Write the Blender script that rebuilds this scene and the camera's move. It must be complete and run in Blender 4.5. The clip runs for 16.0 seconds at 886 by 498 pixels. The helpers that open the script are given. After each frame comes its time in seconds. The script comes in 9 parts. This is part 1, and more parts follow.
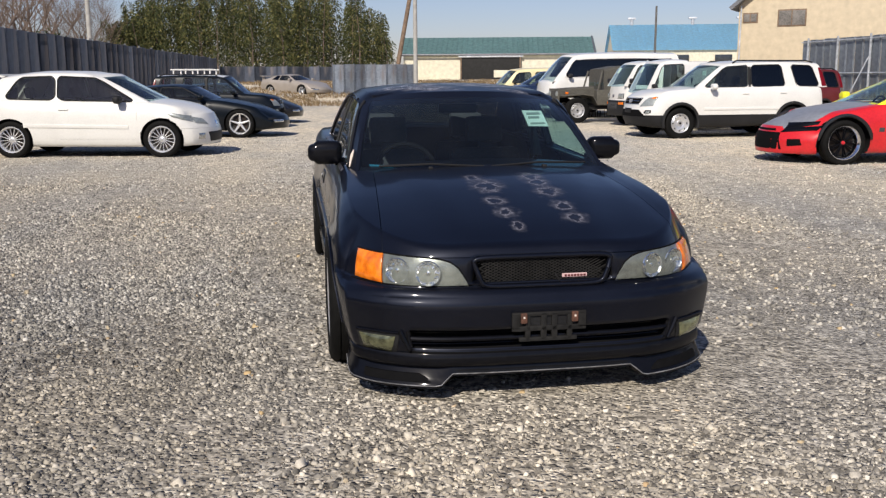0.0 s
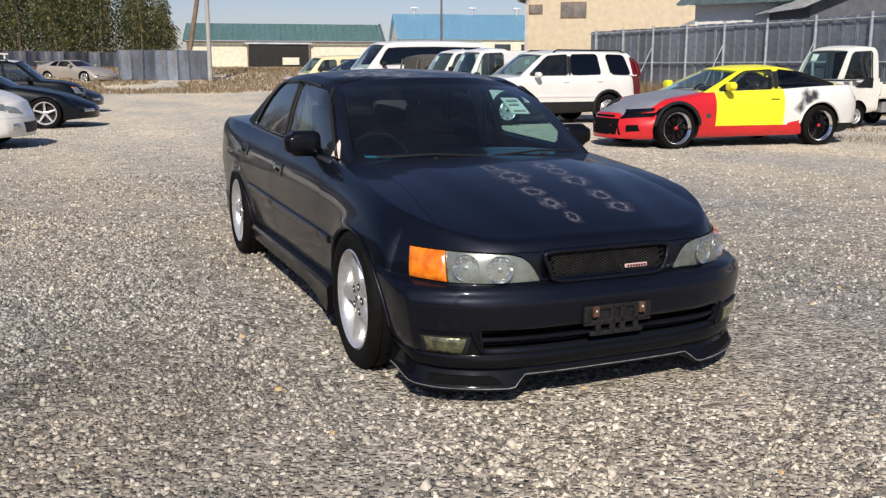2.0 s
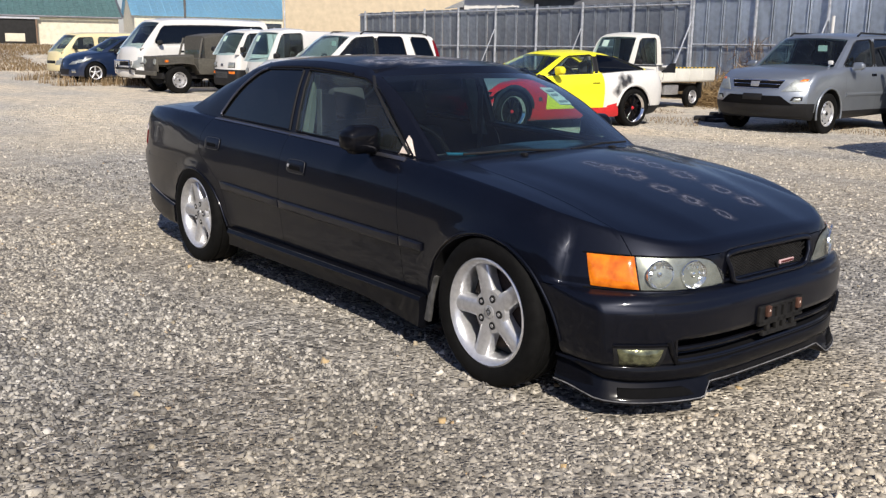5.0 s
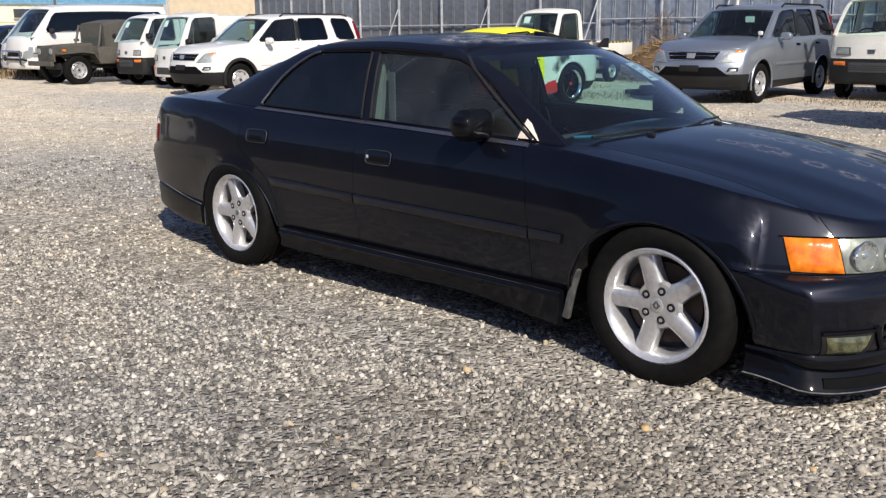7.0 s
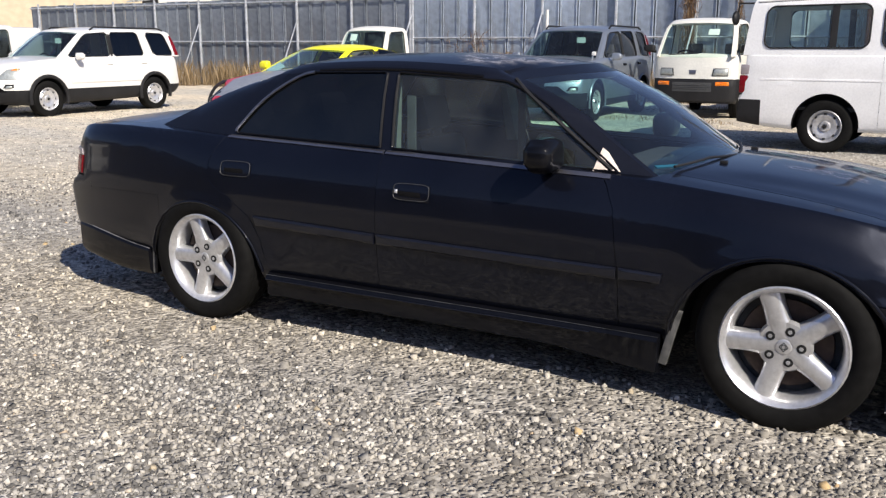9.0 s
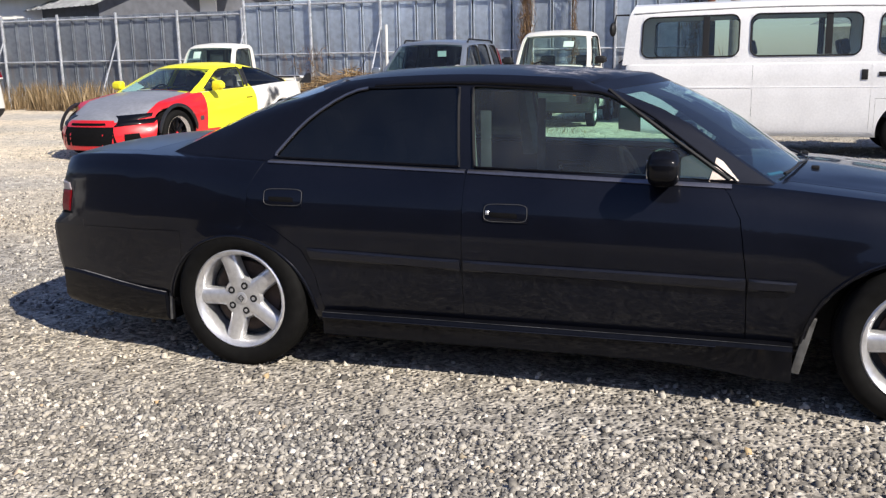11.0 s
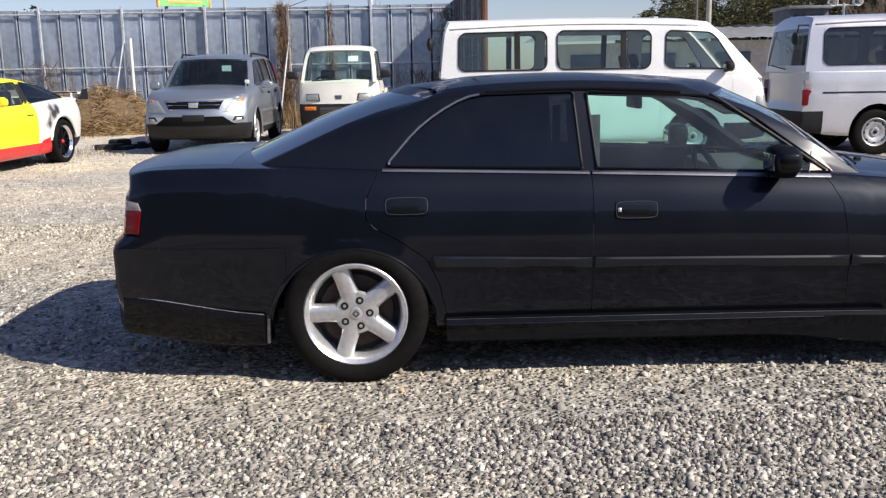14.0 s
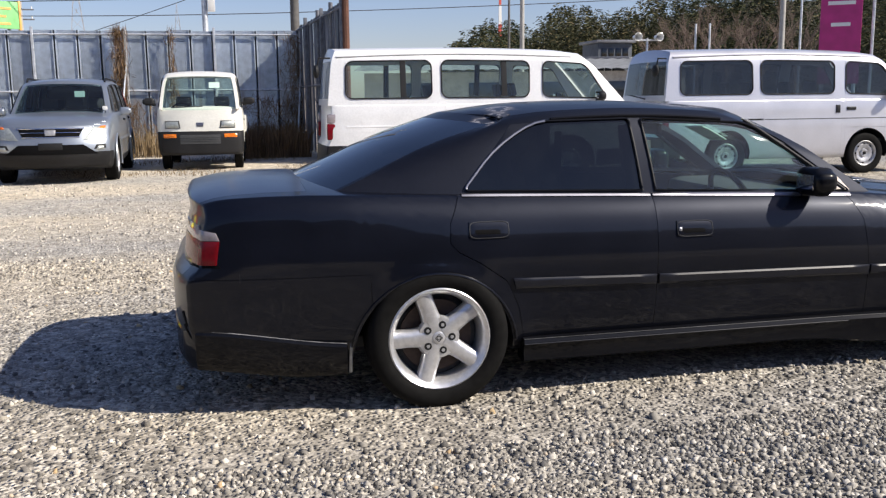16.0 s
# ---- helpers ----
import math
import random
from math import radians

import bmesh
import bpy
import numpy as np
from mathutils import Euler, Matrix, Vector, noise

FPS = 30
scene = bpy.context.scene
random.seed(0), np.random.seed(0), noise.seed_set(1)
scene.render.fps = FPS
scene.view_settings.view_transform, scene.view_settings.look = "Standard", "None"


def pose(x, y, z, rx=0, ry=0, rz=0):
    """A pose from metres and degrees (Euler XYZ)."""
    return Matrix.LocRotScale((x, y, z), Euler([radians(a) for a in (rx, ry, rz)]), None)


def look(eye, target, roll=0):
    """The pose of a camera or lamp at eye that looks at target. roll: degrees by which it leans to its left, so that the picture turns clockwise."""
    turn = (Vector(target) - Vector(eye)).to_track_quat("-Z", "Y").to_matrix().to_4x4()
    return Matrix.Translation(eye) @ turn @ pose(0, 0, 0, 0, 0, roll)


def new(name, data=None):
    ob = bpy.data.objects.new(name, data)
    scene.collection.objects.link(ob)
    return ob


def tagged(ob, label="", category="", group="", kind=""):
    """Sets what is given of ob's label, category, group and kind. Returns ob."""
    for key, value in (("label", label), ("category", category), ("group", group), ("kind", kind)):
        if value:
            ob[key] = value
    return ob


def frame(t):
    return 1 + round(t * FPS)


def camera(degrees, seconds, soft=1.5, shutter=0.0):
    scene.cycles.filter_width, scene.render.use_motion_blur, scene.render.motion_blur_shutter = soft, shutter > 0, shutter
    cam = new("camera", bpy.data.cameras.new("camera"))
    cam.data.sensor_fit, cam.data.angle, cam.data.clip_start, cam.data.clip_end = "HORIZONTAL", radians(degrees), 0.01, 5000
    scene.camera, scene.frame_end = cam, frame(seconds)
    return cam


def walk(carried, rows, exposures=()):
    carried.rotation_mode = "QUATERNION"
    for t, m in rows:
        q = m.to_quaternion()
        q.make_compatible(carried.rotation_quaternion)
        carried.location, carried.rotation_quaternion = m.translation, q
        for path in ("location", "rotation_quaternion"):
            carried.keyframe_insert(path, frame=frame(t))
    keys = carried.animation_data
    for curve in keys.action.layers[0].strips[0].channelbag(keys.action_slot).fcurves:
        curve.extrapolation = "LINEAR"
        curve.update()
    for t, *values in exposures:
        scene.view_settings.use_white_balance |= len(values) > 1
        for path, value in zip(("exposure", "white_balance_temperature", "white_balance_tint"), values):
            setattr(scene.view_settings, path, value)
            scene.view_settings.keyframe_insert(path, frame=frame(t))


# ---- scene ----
cam = camera(51.9, 16.0, 1.3)
PATH = [
    (0, (-0.854, -5.611, 1.312), (-0.58, -3.665, 0.943), -0.3),
    (0.5, (-1.117, -5.525, 1.308), (-0.774, -3.593, 0.922), -0.3),
    (1, (-1.386, -5.416, 1.301), (-0.96, -3.503, 0.902), 0.1),
    (1.5, (-1.673, -5.32, 1.319), (-1.054, -3.461, 0.917), 0.3),
    (2, (-1.866, -5.114, 1.302), (-1.141, -3.292, 0.907), 0.1),
    (2.5, (-2.106, -4.949, 1.289), (-1.282, -3.168, 0.904), 0.6),
    (3, (-2.339, -4.812, 1.319), (-1.407, -3.09, 0.912), 0.0),
    (3.5, (-2.525, -4.59, 1.294), (-1.539, -2.903, 0.871), 0.8),
    (3.7, (-2.594, -4.502, 1.295), (-1.576, -2.834, 0.867), 1.1),
    (5.8, (-3.375, -3.732, 1.336), (-2.072, -2.286, 0.879), -1.3),
    (6, (-3.432, -3.656, 1.336), (-2.112, -2.228, 0.871), -1.8),
    (6.5, (-3.533, -3.367, 1.324), (-2.201, -1.945, 0.873), -1.4),
    (7, (-3.649, -3.083, 1.305), (-2.268, -1.715, 0.835), -0.6),
    (7.5, (-3.773, -2.814, 1.326), (-2.295, -1.549, 0.863), -1.4),
    (8, (-3.827, -2.485, 1.324), (-2.303, -1.264, 0.891), -1.3),
    (8.2, (-3.855, -2.368, 1.314), (-2.303, -1.181, 0.888), -0.8),
    (10.3, (-4.164, -1.158, 1.321), (-2.351, -0.436, 0.882), -1.1),
    (10.5, (-4.188, -1.056, 1.316), (-2.362, -0.36, 0.89), -1.3),
    (11, (-4.224, -0.741, 1.308), (-2.371, -0.108, 0.901), -0.9),
    (11.5, (-4.311, -0.437, 1.295), (-2.411, 0.037, 0.889), -0.5),
    (12, (-4.403, -0.169, 1.299), (-2.475, 0.192, 0.908), -1.2),
    (12.5, (-4.461, 0.132, 1.308), (-2.523, 0.457, 0.937), -0.9),
    (13, (-4.557, 0.415, 1.304), (-2.608, 0.639, 0.917), -0.4),
    (13.5, (-4.609, 0.673, 1.297), (-2.653, 0.8, 0.902), -1.3),
    (14, (-4.576, 0.982, 1.296), (-2.613, 0.983, 0.913), -1.0),
    (14.5, (-4.623, 1.279, 1.302), (-2.67, 1.144, 0.893), -1.5),
    (15, (-4.615, 1.539, 1.293), (-2.658, 1.356, 0.921), -2.0),
    (15.5, (-4.537, 1.83, 1.293), (-2.582, 1.58, 0.949), -0.7),
    (16, (-4.52, 2.126, 1.307), (-2.591, 1.712, 0.977), -0.6),
]
walk(cam, [(t, look(eye, target, roll)) for t, eye, target, roll in PATH],
     [(0, 0.05, 6450, 10), (3.5, 0.1, 6450, 10), (7, 0.25, 6450, 10), (10.5, 0.5, 6450, 10), (16, 0.5, 6450, 10)])

# ---- world, sun ----
SUN_DIR = Vector((0.45, 0.89, -0.83)).normalized()      # the way the sunlight travels
ELEV = math.asin(-SUN_DIR.z)
world = bpy.data.worlds.new("sky")
scene.world = world
world.use_nodes = True
wn = world.node_tree
sky = wn.nodes.new("ShaderNodeTexSky")
sky.sky_type, sky.sun_disc = "NISHITA", False
sky.sun_elevation = ELEV
sky.sun_rotation = math.atan2(-SUN_DIR.x, -SUN_DIR.y)
sky.air_density, sky.dust_density, sky.ozone_density = 1.0, 0.5, 4.5
wn.nodes["Background"].inputs[1].default_value = 0.082
haze = wn.nodes.new("ShaderNodeMix")
haze.data_type, haze.blend_type = "RGBA", "MULTIPLY"
haze.inputs["Factor"].default_value, haze.inputs["B"].default_value = 1.0, (1.10, 0.96, 1.05, 1)
wn.links.new(sky.outputs[0], haze.inputs["A"])
wn.links.new(haze.outputs["Result"], wn.nodes["Background"].inputs[0])
sun = new("sun", bpy.data.lights.new("sun", "SUN"))
sun.data.energy, sun.data.angle, sun.data.color = 4.8, radians(0.55), (1.0, 0.92, 0.80)
sun.matrix_world = look((0, 0, 30), Vector((0, 0, 30)) + SUN_DIR)


# ---- materials ----
def mat(name, color, rough=0.5, metal=0.0, coat=0.0, vary=0.15, scale=30.0, bump=0.0, spec=0.5, second=None, coarse=2.5, random_piece=0.0, coat_rough=0.04):
    """A procedural surface: base colour varied at two scales, roughness wear and fine relief."""
    m = bpy.data.materials.new(name)
    m.use_nodes = True
    t = m.node_tree
    b = t.nodes["Principled BSDF"]
    b.inputs["Roughness"].default_value, b.inputs["Metallic"].default_value = rough, metal
    b.inputs["Coat Weight"].default_value, b.inputs["Coat Roughness"].default_value = coat, coat_rough
    b.inputs["Specular IOR Level"].default_value = spec
    co = t.nodes.new("ShaderNodeTexCoord")
    n1, n2 = t.nodes.new("ShaderNodeTexNoise"), t.nodes.new("ShaderNodeTexNoise")
    n1.inputs["Scale"].default_value, n2.inputs["Scale"].default_value = scale, coarse
    n1.inputs["Detail"].default_value = n2.inputs["Detail"].default_value = 4
    for n in (n1, n2):
        t.links.new(co.outputs["Object"], n.inputs["Vector"])
    s = t.nodes.new("ShaderNodeMath")
    s.operation = "ADD"
    t.links.new(n1.outputs["Fac"], s.inputs[0])
    t.links.new(n2.outputs["Fac"], s.inputs[1])
    r = t.nodes.new("ShaderNodeMapRange")
    r.inputs["From Min"].default_value, r.inputs["From Max"].default_value = 0.7, 1.3
    t.links.new(s.outputs[0], r.inputs["Value"])
    mix = t.nodes.new("ShaderNodeMix")
    mix.data_type = "RGBA"
    other = second or tuple(min(1, c * (1 + 2 * vary)) for c in color)
    mix.inputs["A"].default_value = (*[c * (1 - vary) for c in color], 1)
    mix.inputs["B"].default_value = (*other, 1)
    t.links.new(r.outputs[0], mix.inputs["Factor"])
    out = mix.outputs["Result"]
    if random_piece:
        oi, hs = t.nodes.new("ShaderNodeObjectInfo"), t.nodes.new("ShaderNodeHueSaturation")
        mr = t.nodes.new("ShaderNodeMapRange")
        mr.inputs["To Min"].default_value, mr.inputs["To Max"].default_value = 1 - random_piece, 1 + random_piece
        t.links.new(oi.outputs["Random"], mr.inputs["Value"])
        t.links.new(mr.outputs[0], hs.inputs["Value"])
        t.links.new(out, hs.inputs["Color"])
        out = hs.outputs[0]
    t.links.new(out, b.inputs["Base Color"])
    rr = t.nodes.new("ShaderNodeMapRange")
    rr.inputs["To Min"].default_value, rr.inputs["To Max"].default_value = max(0.0, rough * 0.8), min(1, rough * 1.25)
    t.links.new(n2.outputs["Fac"], rr.inputs["Value"])
    t.links.new(rr.outputs[0], b.inputs["Roughness"])
    if bump:
        bp = t.nodes.new("ShaderNodeBump")
        bp.inputs["Strength"].default_value, bp.inputs["Distance"].default_value = 0.6, bump
        t.links.new(n1.outputs["Fac"], bp.inputs["Height"])
        t.links.new(bp.outputs[0], b.inputs["Normal"])
    return m


def glass(name, tint, gloss=1.0, dust=0.0):
    """A thin tinted pane: clear tinted light, with a mirror share by Fresnel."""
    m = bpy.data.materials.new(name)
    m.use_nodes = True
    t = m.node_tree
    t.nodes.remove(t.nodes["Principled BSDF"])
    tr, gl, lw, mx = (t.nodes.new("ShaderNode" + k) for k in ("BsdfTransparent", "BsdfGlossy", "LayerWeight", "MixShader"))
    tr.inputs["Color"].default_value = (*tint, 1)
    gl.inputs["Roughness"].default_value, gl.inputs["Color"].default_value = 0.02, (gloss, gloss, gloss, 1)
    lw.inputs["Blend"].default_value = 0.5
    pw, ma = t.nodes.new("ShaderNodeMath"), t.nodes.new("ShaderNodeMath")
    pw.operation, ma.operation = "POWER", "MULTIPLY_ADD"
    pw.inputs[1].default_value = 4.5
    ma.inputs[1].default_value, ma.inputs[2].default_value = 0.94, 0.05
    t.links.new(lw.outputs["Facing"], pw.inputs[0])
    t.links.new(pw.outputs[0], ma.inputs[0])
    t.links.new(ma.outputs[0], mx.inputs[0])
    t.links.new(tr.outputs[0], mx.inputs[1])
    t.links.new(gl.outputs[0], mx.inputs[2])
    out = mx.outputs[0]
    if dust:
        film, df, fm = t.nodes.new("ShaderNodeTexNoise"), t.nodes.new("ShaderNodeBsdfDiffuse"), t.nodes.new("ShaderNodeMixShader")
        df.inputs["Color"].default_value = (0.50, 0.53, 0.54, 1)
        film.inputs["Scale"].default_value, film.inputs["Detail"].default_value = 5.0, 4
        mr = t.nodes.new("ShaderNodeMapRange")
        mr.inputs["From Min"].default_value, mr.inputs["From Max"].default_value = 0.3, 0.75
        mr.inputs["To Min"].default_value, mr.inputs["To Max"].default_value = dust * 0.4, dust * 1.6
        co = t.nodes.new("ShaderNodeTexCoord")
        t.links.new(co.outputs["Object"], film.inputs["Vector"])
        t.links.new(film.outputs["Fac"], mr.inputs["Value"])
        t.links.new(mr.outputs[0], fm.inputs[0])
        t.links.new(out, fm.inputs[1])
        t.links.new(df.outputs[0], fm.inputs[2])
        out = fm.outputs[0]
    t.links.new(out, t.nodes["Material Output"].inputs["Surface"])
    return m


def stained(m, spots, color):
    """Ragged smoky stains (x, y, z, radius) on a surface."""
    t = m.node_tree
    b = t.nodes["Principled BSDF"]
    co, nz = t.nodes.new("ShaderNodeTexCoord"), t.nodes.new("ShaderNodeTexNoise")
    nz.inputs["Scale"].default_value, nz.inputs["Detail"].default_value = 9, 6
    t.links.new(co.outputs["Object"], nz.inputs["Vector"])
    for x, y, z, r in spots:
        ds, ad, mr, mx = (t.nodes.new("ShaderNode" + k) for k in ("VectorMath", "Math", "MapRange", "Mix"))
        ds.operation, ad.operation, mx.data_type = "DISTANCE", "MULTIPLY_ADD", "RGBA"
        ds.inputs[1].default_value = (x, y, z)
        t.links.new(co.outputs["Object"], ds.inputs[0])
        t.links.new(nz.outputs["Fac"], ad.inputs[0])
        ad.inputs[1].default_value = r * 1.6
        t.links.new(ds.outputs["Value"], ad.inputs[2])
        for k, v in (("From Min", r * 1.05), ("From Max", r * 1.9), ("To Min", 0.95), ("To Max", 0.0)):
            mr.inputs[k].default_value = v
        t.links.new(ad.outputs[0], mr.inputs["Value"])
        old = b.inputs["Base Color"].links[0].from_socket
        t.links.new(old, mx.inputs["A"])
        mx.inputs["B"].default_value = (*color, 1)
        t.links.new(mr.outputs[0], mx.inputs["Factor"])
        t.links.new(mx.outputs["Result"], b.inputs["Base Color"])
    return m


def peeled(m, spots, color):
    """Clear coat that has flaked off in ragged spots (x, y, radius) of the object's plan."""
    t = m.node_tree
    b = t.nodes["Principled BSDF"]
    co = t.nodes.new("ShaderNodeTexCoord")
    nz = t.nodes.new("ShaderNodeTexNoise")
    nz.inputs["Scale"].default_value, nz.inputs["Detail"].default_value, nz.inputs["Roughness"].default_value = 21, 9, 0.66
    t.links.new(co.outputs["Object"], nz.inputs["Vector"])
    field = None
    for x, y, rx, ry in spots:
        mp = t.nodes.new("ShaderNodeMapping")
        rx, ry = rx * 0.98, ry * 0.98
        mp.inputs["Location"].default_value = (-x / rx, -y / ry, 0)
        mp.inputs["Scale"].default_value = (1 / rx, 1 / ry, 0)
        ln = t.nodes.new("ShaderNodeVectorMath")
        ln.operation = "LENGTH"
        t.links.new(co.outputs["Object"], mp.inputs[0])
        t.links.new(mp.outputs[0], ln.inputs[0])
        if field is None:
            field = ln.outputs["Value"]
        else:
            mn = t.nodes.new("ShaderNodeMath")
            mn.operation = "SMOOTH_MIN"
            mn.inputs[2].default_value = 0.3
            t.links.new(field, mn.inputs[0])
            t.links.new(ln.outputs["Value"], mn.inputs[1])
            field = mn.outputs[0]
    ad = t.nodes.new("ShaderNodeMath")
    ad.operation = "MULTIPLY_ADD"
    t.links.new(nz.outputs["Fac"], ad.inputs[0])
    ad.inputs[1].default_value = 2.6
    t.links.new(field, ad.inputs[2])
    # a pale ragged rim round a darker bare middle
    rp = t.nodes.new("ShaderNodeValToRGB")
    e = rp.color_ramp.elements
    e[0].position, e[0].color = 0.0, (0.0, 0.0, 0.0, 1)
    e[1].position, e[1].color = 1.0, (0.0, 0.0, 0.0, 1)
    for pos, v in ((0.55, 0.04), (0.605, 0.08), (0.630, 0.85), (0.655, 0.42), (0.70, 0.20), (0.78, 0.08), (0.88, 0.0)):
        k = e.new(pos)
        k.color = (v, v, v, 1)
    dv = t.nodes.new("ShaderNodeMath")
    dv.operation = "DIVIDE"
    dv.inputs[1].default_value = 3.05
    t.links.new(ad.outputs[0], dv.inputs[0])
    t.links.new(dv.outputs[0], rp.inputs[0])
    mx = t.nodes.new("ShaderNodeMix")
    mx.data_type = "RGBA"
    old = b.inputs["Base Color"].links[0].from_socket
    t.links.new(old, mx.inputs["A"])
    mx.inputs["B"].default_value = (*color, 1)
    t.links.new(rp.outputs[0], mx.inputs["Factor"])
    t.links.new(mx.outputs["Result"], b.inputs["Base Color"])
    ct = t.nodes.new("ShaderNodeMath")
    ct.operation = "SUBTRACT"
    ct.inputs[0].default_value = b.inputs["Coat Weight"].default_value
    ct.use_clamp = True
    t.links.new(rp.outputs[0], ct.inputs[1])
    t.links.new(ct.outputs[0], b.inputs["Coat Weight"])
    return m


M = {}
M["black_paint"] = mat("black_paint", (0.0020, 0.0024, 0.0048), 0.42, 0.0, 0.52, 0.2, 60, 0, 0.20, coat_rough=0.07)
M["hood_paint"] = peeled(mat("hood_paint", (0.0020, 0.0024, 0.0050), 0.42, 0.0, 0.60, 0.2, 60, 0, 0.20, coat_rough=0.05),
                         [(-0.14, -1.25, 0.045, 0.06), (-0.095, -1.40, 0.075, 0.10), (-0.10, -1.61, 0.05, 0.055), (-0.085, -1.74, 0.05, 0.055), (-0.06, -1.87, 0.03, 0.05),
                          (0.15, -1.25, 0.06, 0.07), (0.165, -1.35, 0.055, 0.07), (0.175, -1.50, 0.065, 0.075), (0.19, -1.68, 0.05, 0.055), (0.21, -1.81, 0.055, 0.05)], (0.21, 0.205, 0.24))
M["roof_paint"] = peeled(mat("roof_paint", (0.0035, 0.004, 0.007), 0.5, 0.0, 0.32, 0.2, 60, 0, 0.2, coat_rough=0.08),
                         [(-0.34, 0.05, 0.12, 0.12), (-0.18, -0.08, 0.14, 0.08), (-0.22, 0.14, 0.12, 0.10), (0.12, 0.25, 0.22, 0.12), (0.2, 0.05, 0.16, 0.08), (-0.3, 0.95, 0.12, 0.06), (-0.45, 1.05, 0.08, 0.08), (0.05, 0.55, 0.2, 0.14), (0.3, -0.16, 0.1, 0.05), (-0.1, -0.2, 0.12, 0.04)], (0.42, 0.41, 0.44))
# paler, bluer base puts the boot's sky sheen into the colour; coat rougher
M["boot_paint"] = mat("boot_paint", (0.0045, 0.006, 0.012), 0.38, 0.0, 0.6, 0.2, 60, 0, 0.5, coat_rough=0.16)
for k in ("black_paint", "hood_paint", "roof_paint", "boot_paint"):
    M[k].node_tree.nodes["Principled BSDF"].inputs["Specular Tint"].default_value = (0.68, 0.75, 1.0, 1)
M["white_paint"] = mat("white_paint", (0.70, 0.69, 0.66), 0.3, 0, 0.6, 0.04, 40)
M["sooty_white"] = stained(mat("sooty_white", (0.70, 0.69, 0.66), 0.3, 0, 0.5, 0.04, 40), [(0.88, 1.02, 0.74, 0.16), (0.88, 1.16, 0.80, 0.10), (0.88, 0.90, 0.60, 0.11)], (0.012, 0.012, 0.013))
M["van_paint"] = mat("van_paint", (0.74, 0.74, 0.74), 0.35, 0, 0.4, 0.05, 40)
M["cream_paint"] = mat("cream_paint", (0.70, 0.69, 0.63), 0.4, 0, 0.3, 0.06, 40)
M["silver_paint"] = mat("silver_paint", (0.315, 0.345, 0.385), 0.36, 0.7, 0.5, 0.06, 60)
M["pearl_silver"] = mat("pearl_silver", (0.56, 0.56, 0.60), 0.32, 0.4, 0.5, 0.05, 60)
M["green_black"] = mat("green_black", (0.003, 0.005, 0.008), 0.35, 0.0, 0.28, 0.15, 60, 0, 0.15)
M["dark_paint"] = mat("dark_paint", (0.010, 0.010, 0.012), 0.35, 0.0, 0.5, 0.15, 60, 0, 0.25)
M["navy_paint"] = mat("navy_paint", (0.008, 0.018, 0.05), 0.3, 0.0, 0.8, 0.15, 60)
M["red_paint"] = mat("red_paint", (0.55, 0.012, 0.018), 0.4, 0, 0.4, 0.1, 30)
M["dark_red_paint"] = mat("dark_red_paint", (0.10, 0.012, 0.012), 0.4, 0, 0.4, 0.1, 30)
M["yellow_paint"] = mat("yellow_paint", (0.84, 0.78, 0.02), 0.45, 0, 0.3, 0.06, 30)
M["primer_grey"] = mat("primer_grey", (0.20, 0.21, 0.24), 0.55, 0, 0.15, 0.12, 18)
M["olive_paint"] = mat("olive_paint", (0.075, 0.07, 0.058), 0.6, 0, 0, 0.2, 20)
M["tan_paint"] = mat("tan_paint", (0.36, 0.32, 0.28), 0.4, 0.2, 0.4, 0.06, 30)
M["yellow_van"] = mat("yellow_van", (0.72, 0.62, 0.36), 0.4, 0, 0.4, 0.06, 30)
M["lacquer"] = mat("lacquer", (0.0034, 0.0036, 0.0052), 0.5, 0, 0.40, 0.2, 40, 0, 0.05, coat_rough=0.08)
M["pale_trim"] = mat("pale_trim", (0.12, 0.135, 0.125), 0.8, 0, 0, 0.1, 40)
M["plastic"] = mat("plastic", (0.014, 0.014, 0.015), 0.55, 0, 0, 0.25, 60, 0.0006, 0.25)
M["worn_plastic"] = mat("worn_plastic", (0.075, 0.075, 0.074), 0.7, 0, 0, 0.5, 25, 0.002)
M["holder"] = mat("holder", (0.011, 0.0105, 0.010), 0.7, 0, 0, 0.5, 30, 0.001, 0.3)
M["grey_plastic"] = mat("grey_plastic", (0.05, 0.052, 0.055), 0.6, 0, 0, 0.2, 50, 0.0006)
M["rubber"] = mat("rubber", (0.0055, 0.0054, 0.0053), 0.75, 0, 0, 0.35, 30, 0.001, 0.12)
M["alloy"] = mat("alloy", (0.60, 0.60, 0.61), 0.30, 0.65, 0.3, 0.12, 50)
M["bright_alloy"] = mat("bright_alloy", (0.78, 0.78, 0.79), 0.25, 0.7, 0.3, 0.06, 50)
M["steel"] = mat("steel", (0.42, 0.42, 0.43), 0.45, 0.6, 0, 0.2, 30)
M["chrome"] = mat("chrome", (0.72, 0.72, 0.74), 0.12, 1.0, 0, 0.03, 60)
M["dull_chrome"] = mat("dull_chrome", (0.20, 0.20, 0.23), 0.35, 0.9, 0, 0.1, 60)
M["rust"] = mat("rust", (0.11, 0.05, 0.032), 0.8, 0.2, 0, 0.4, 60, 0.0008)
M["rusty_disc"] = mat("rusty_disc", (0.045, 0.030, 0.024), 0.55, 0.4, 0, 0.35, 40, 0.001)
M["brake_steel"] = mat("brake_steel", (0.03, 0.023, 0.02), 0.55, 0.7, 0, 0.4, 40)
M["interior"] = mat("interior", (0.042, 0.044, 0.047), 0.8, 0, 0, 0.2, 40)
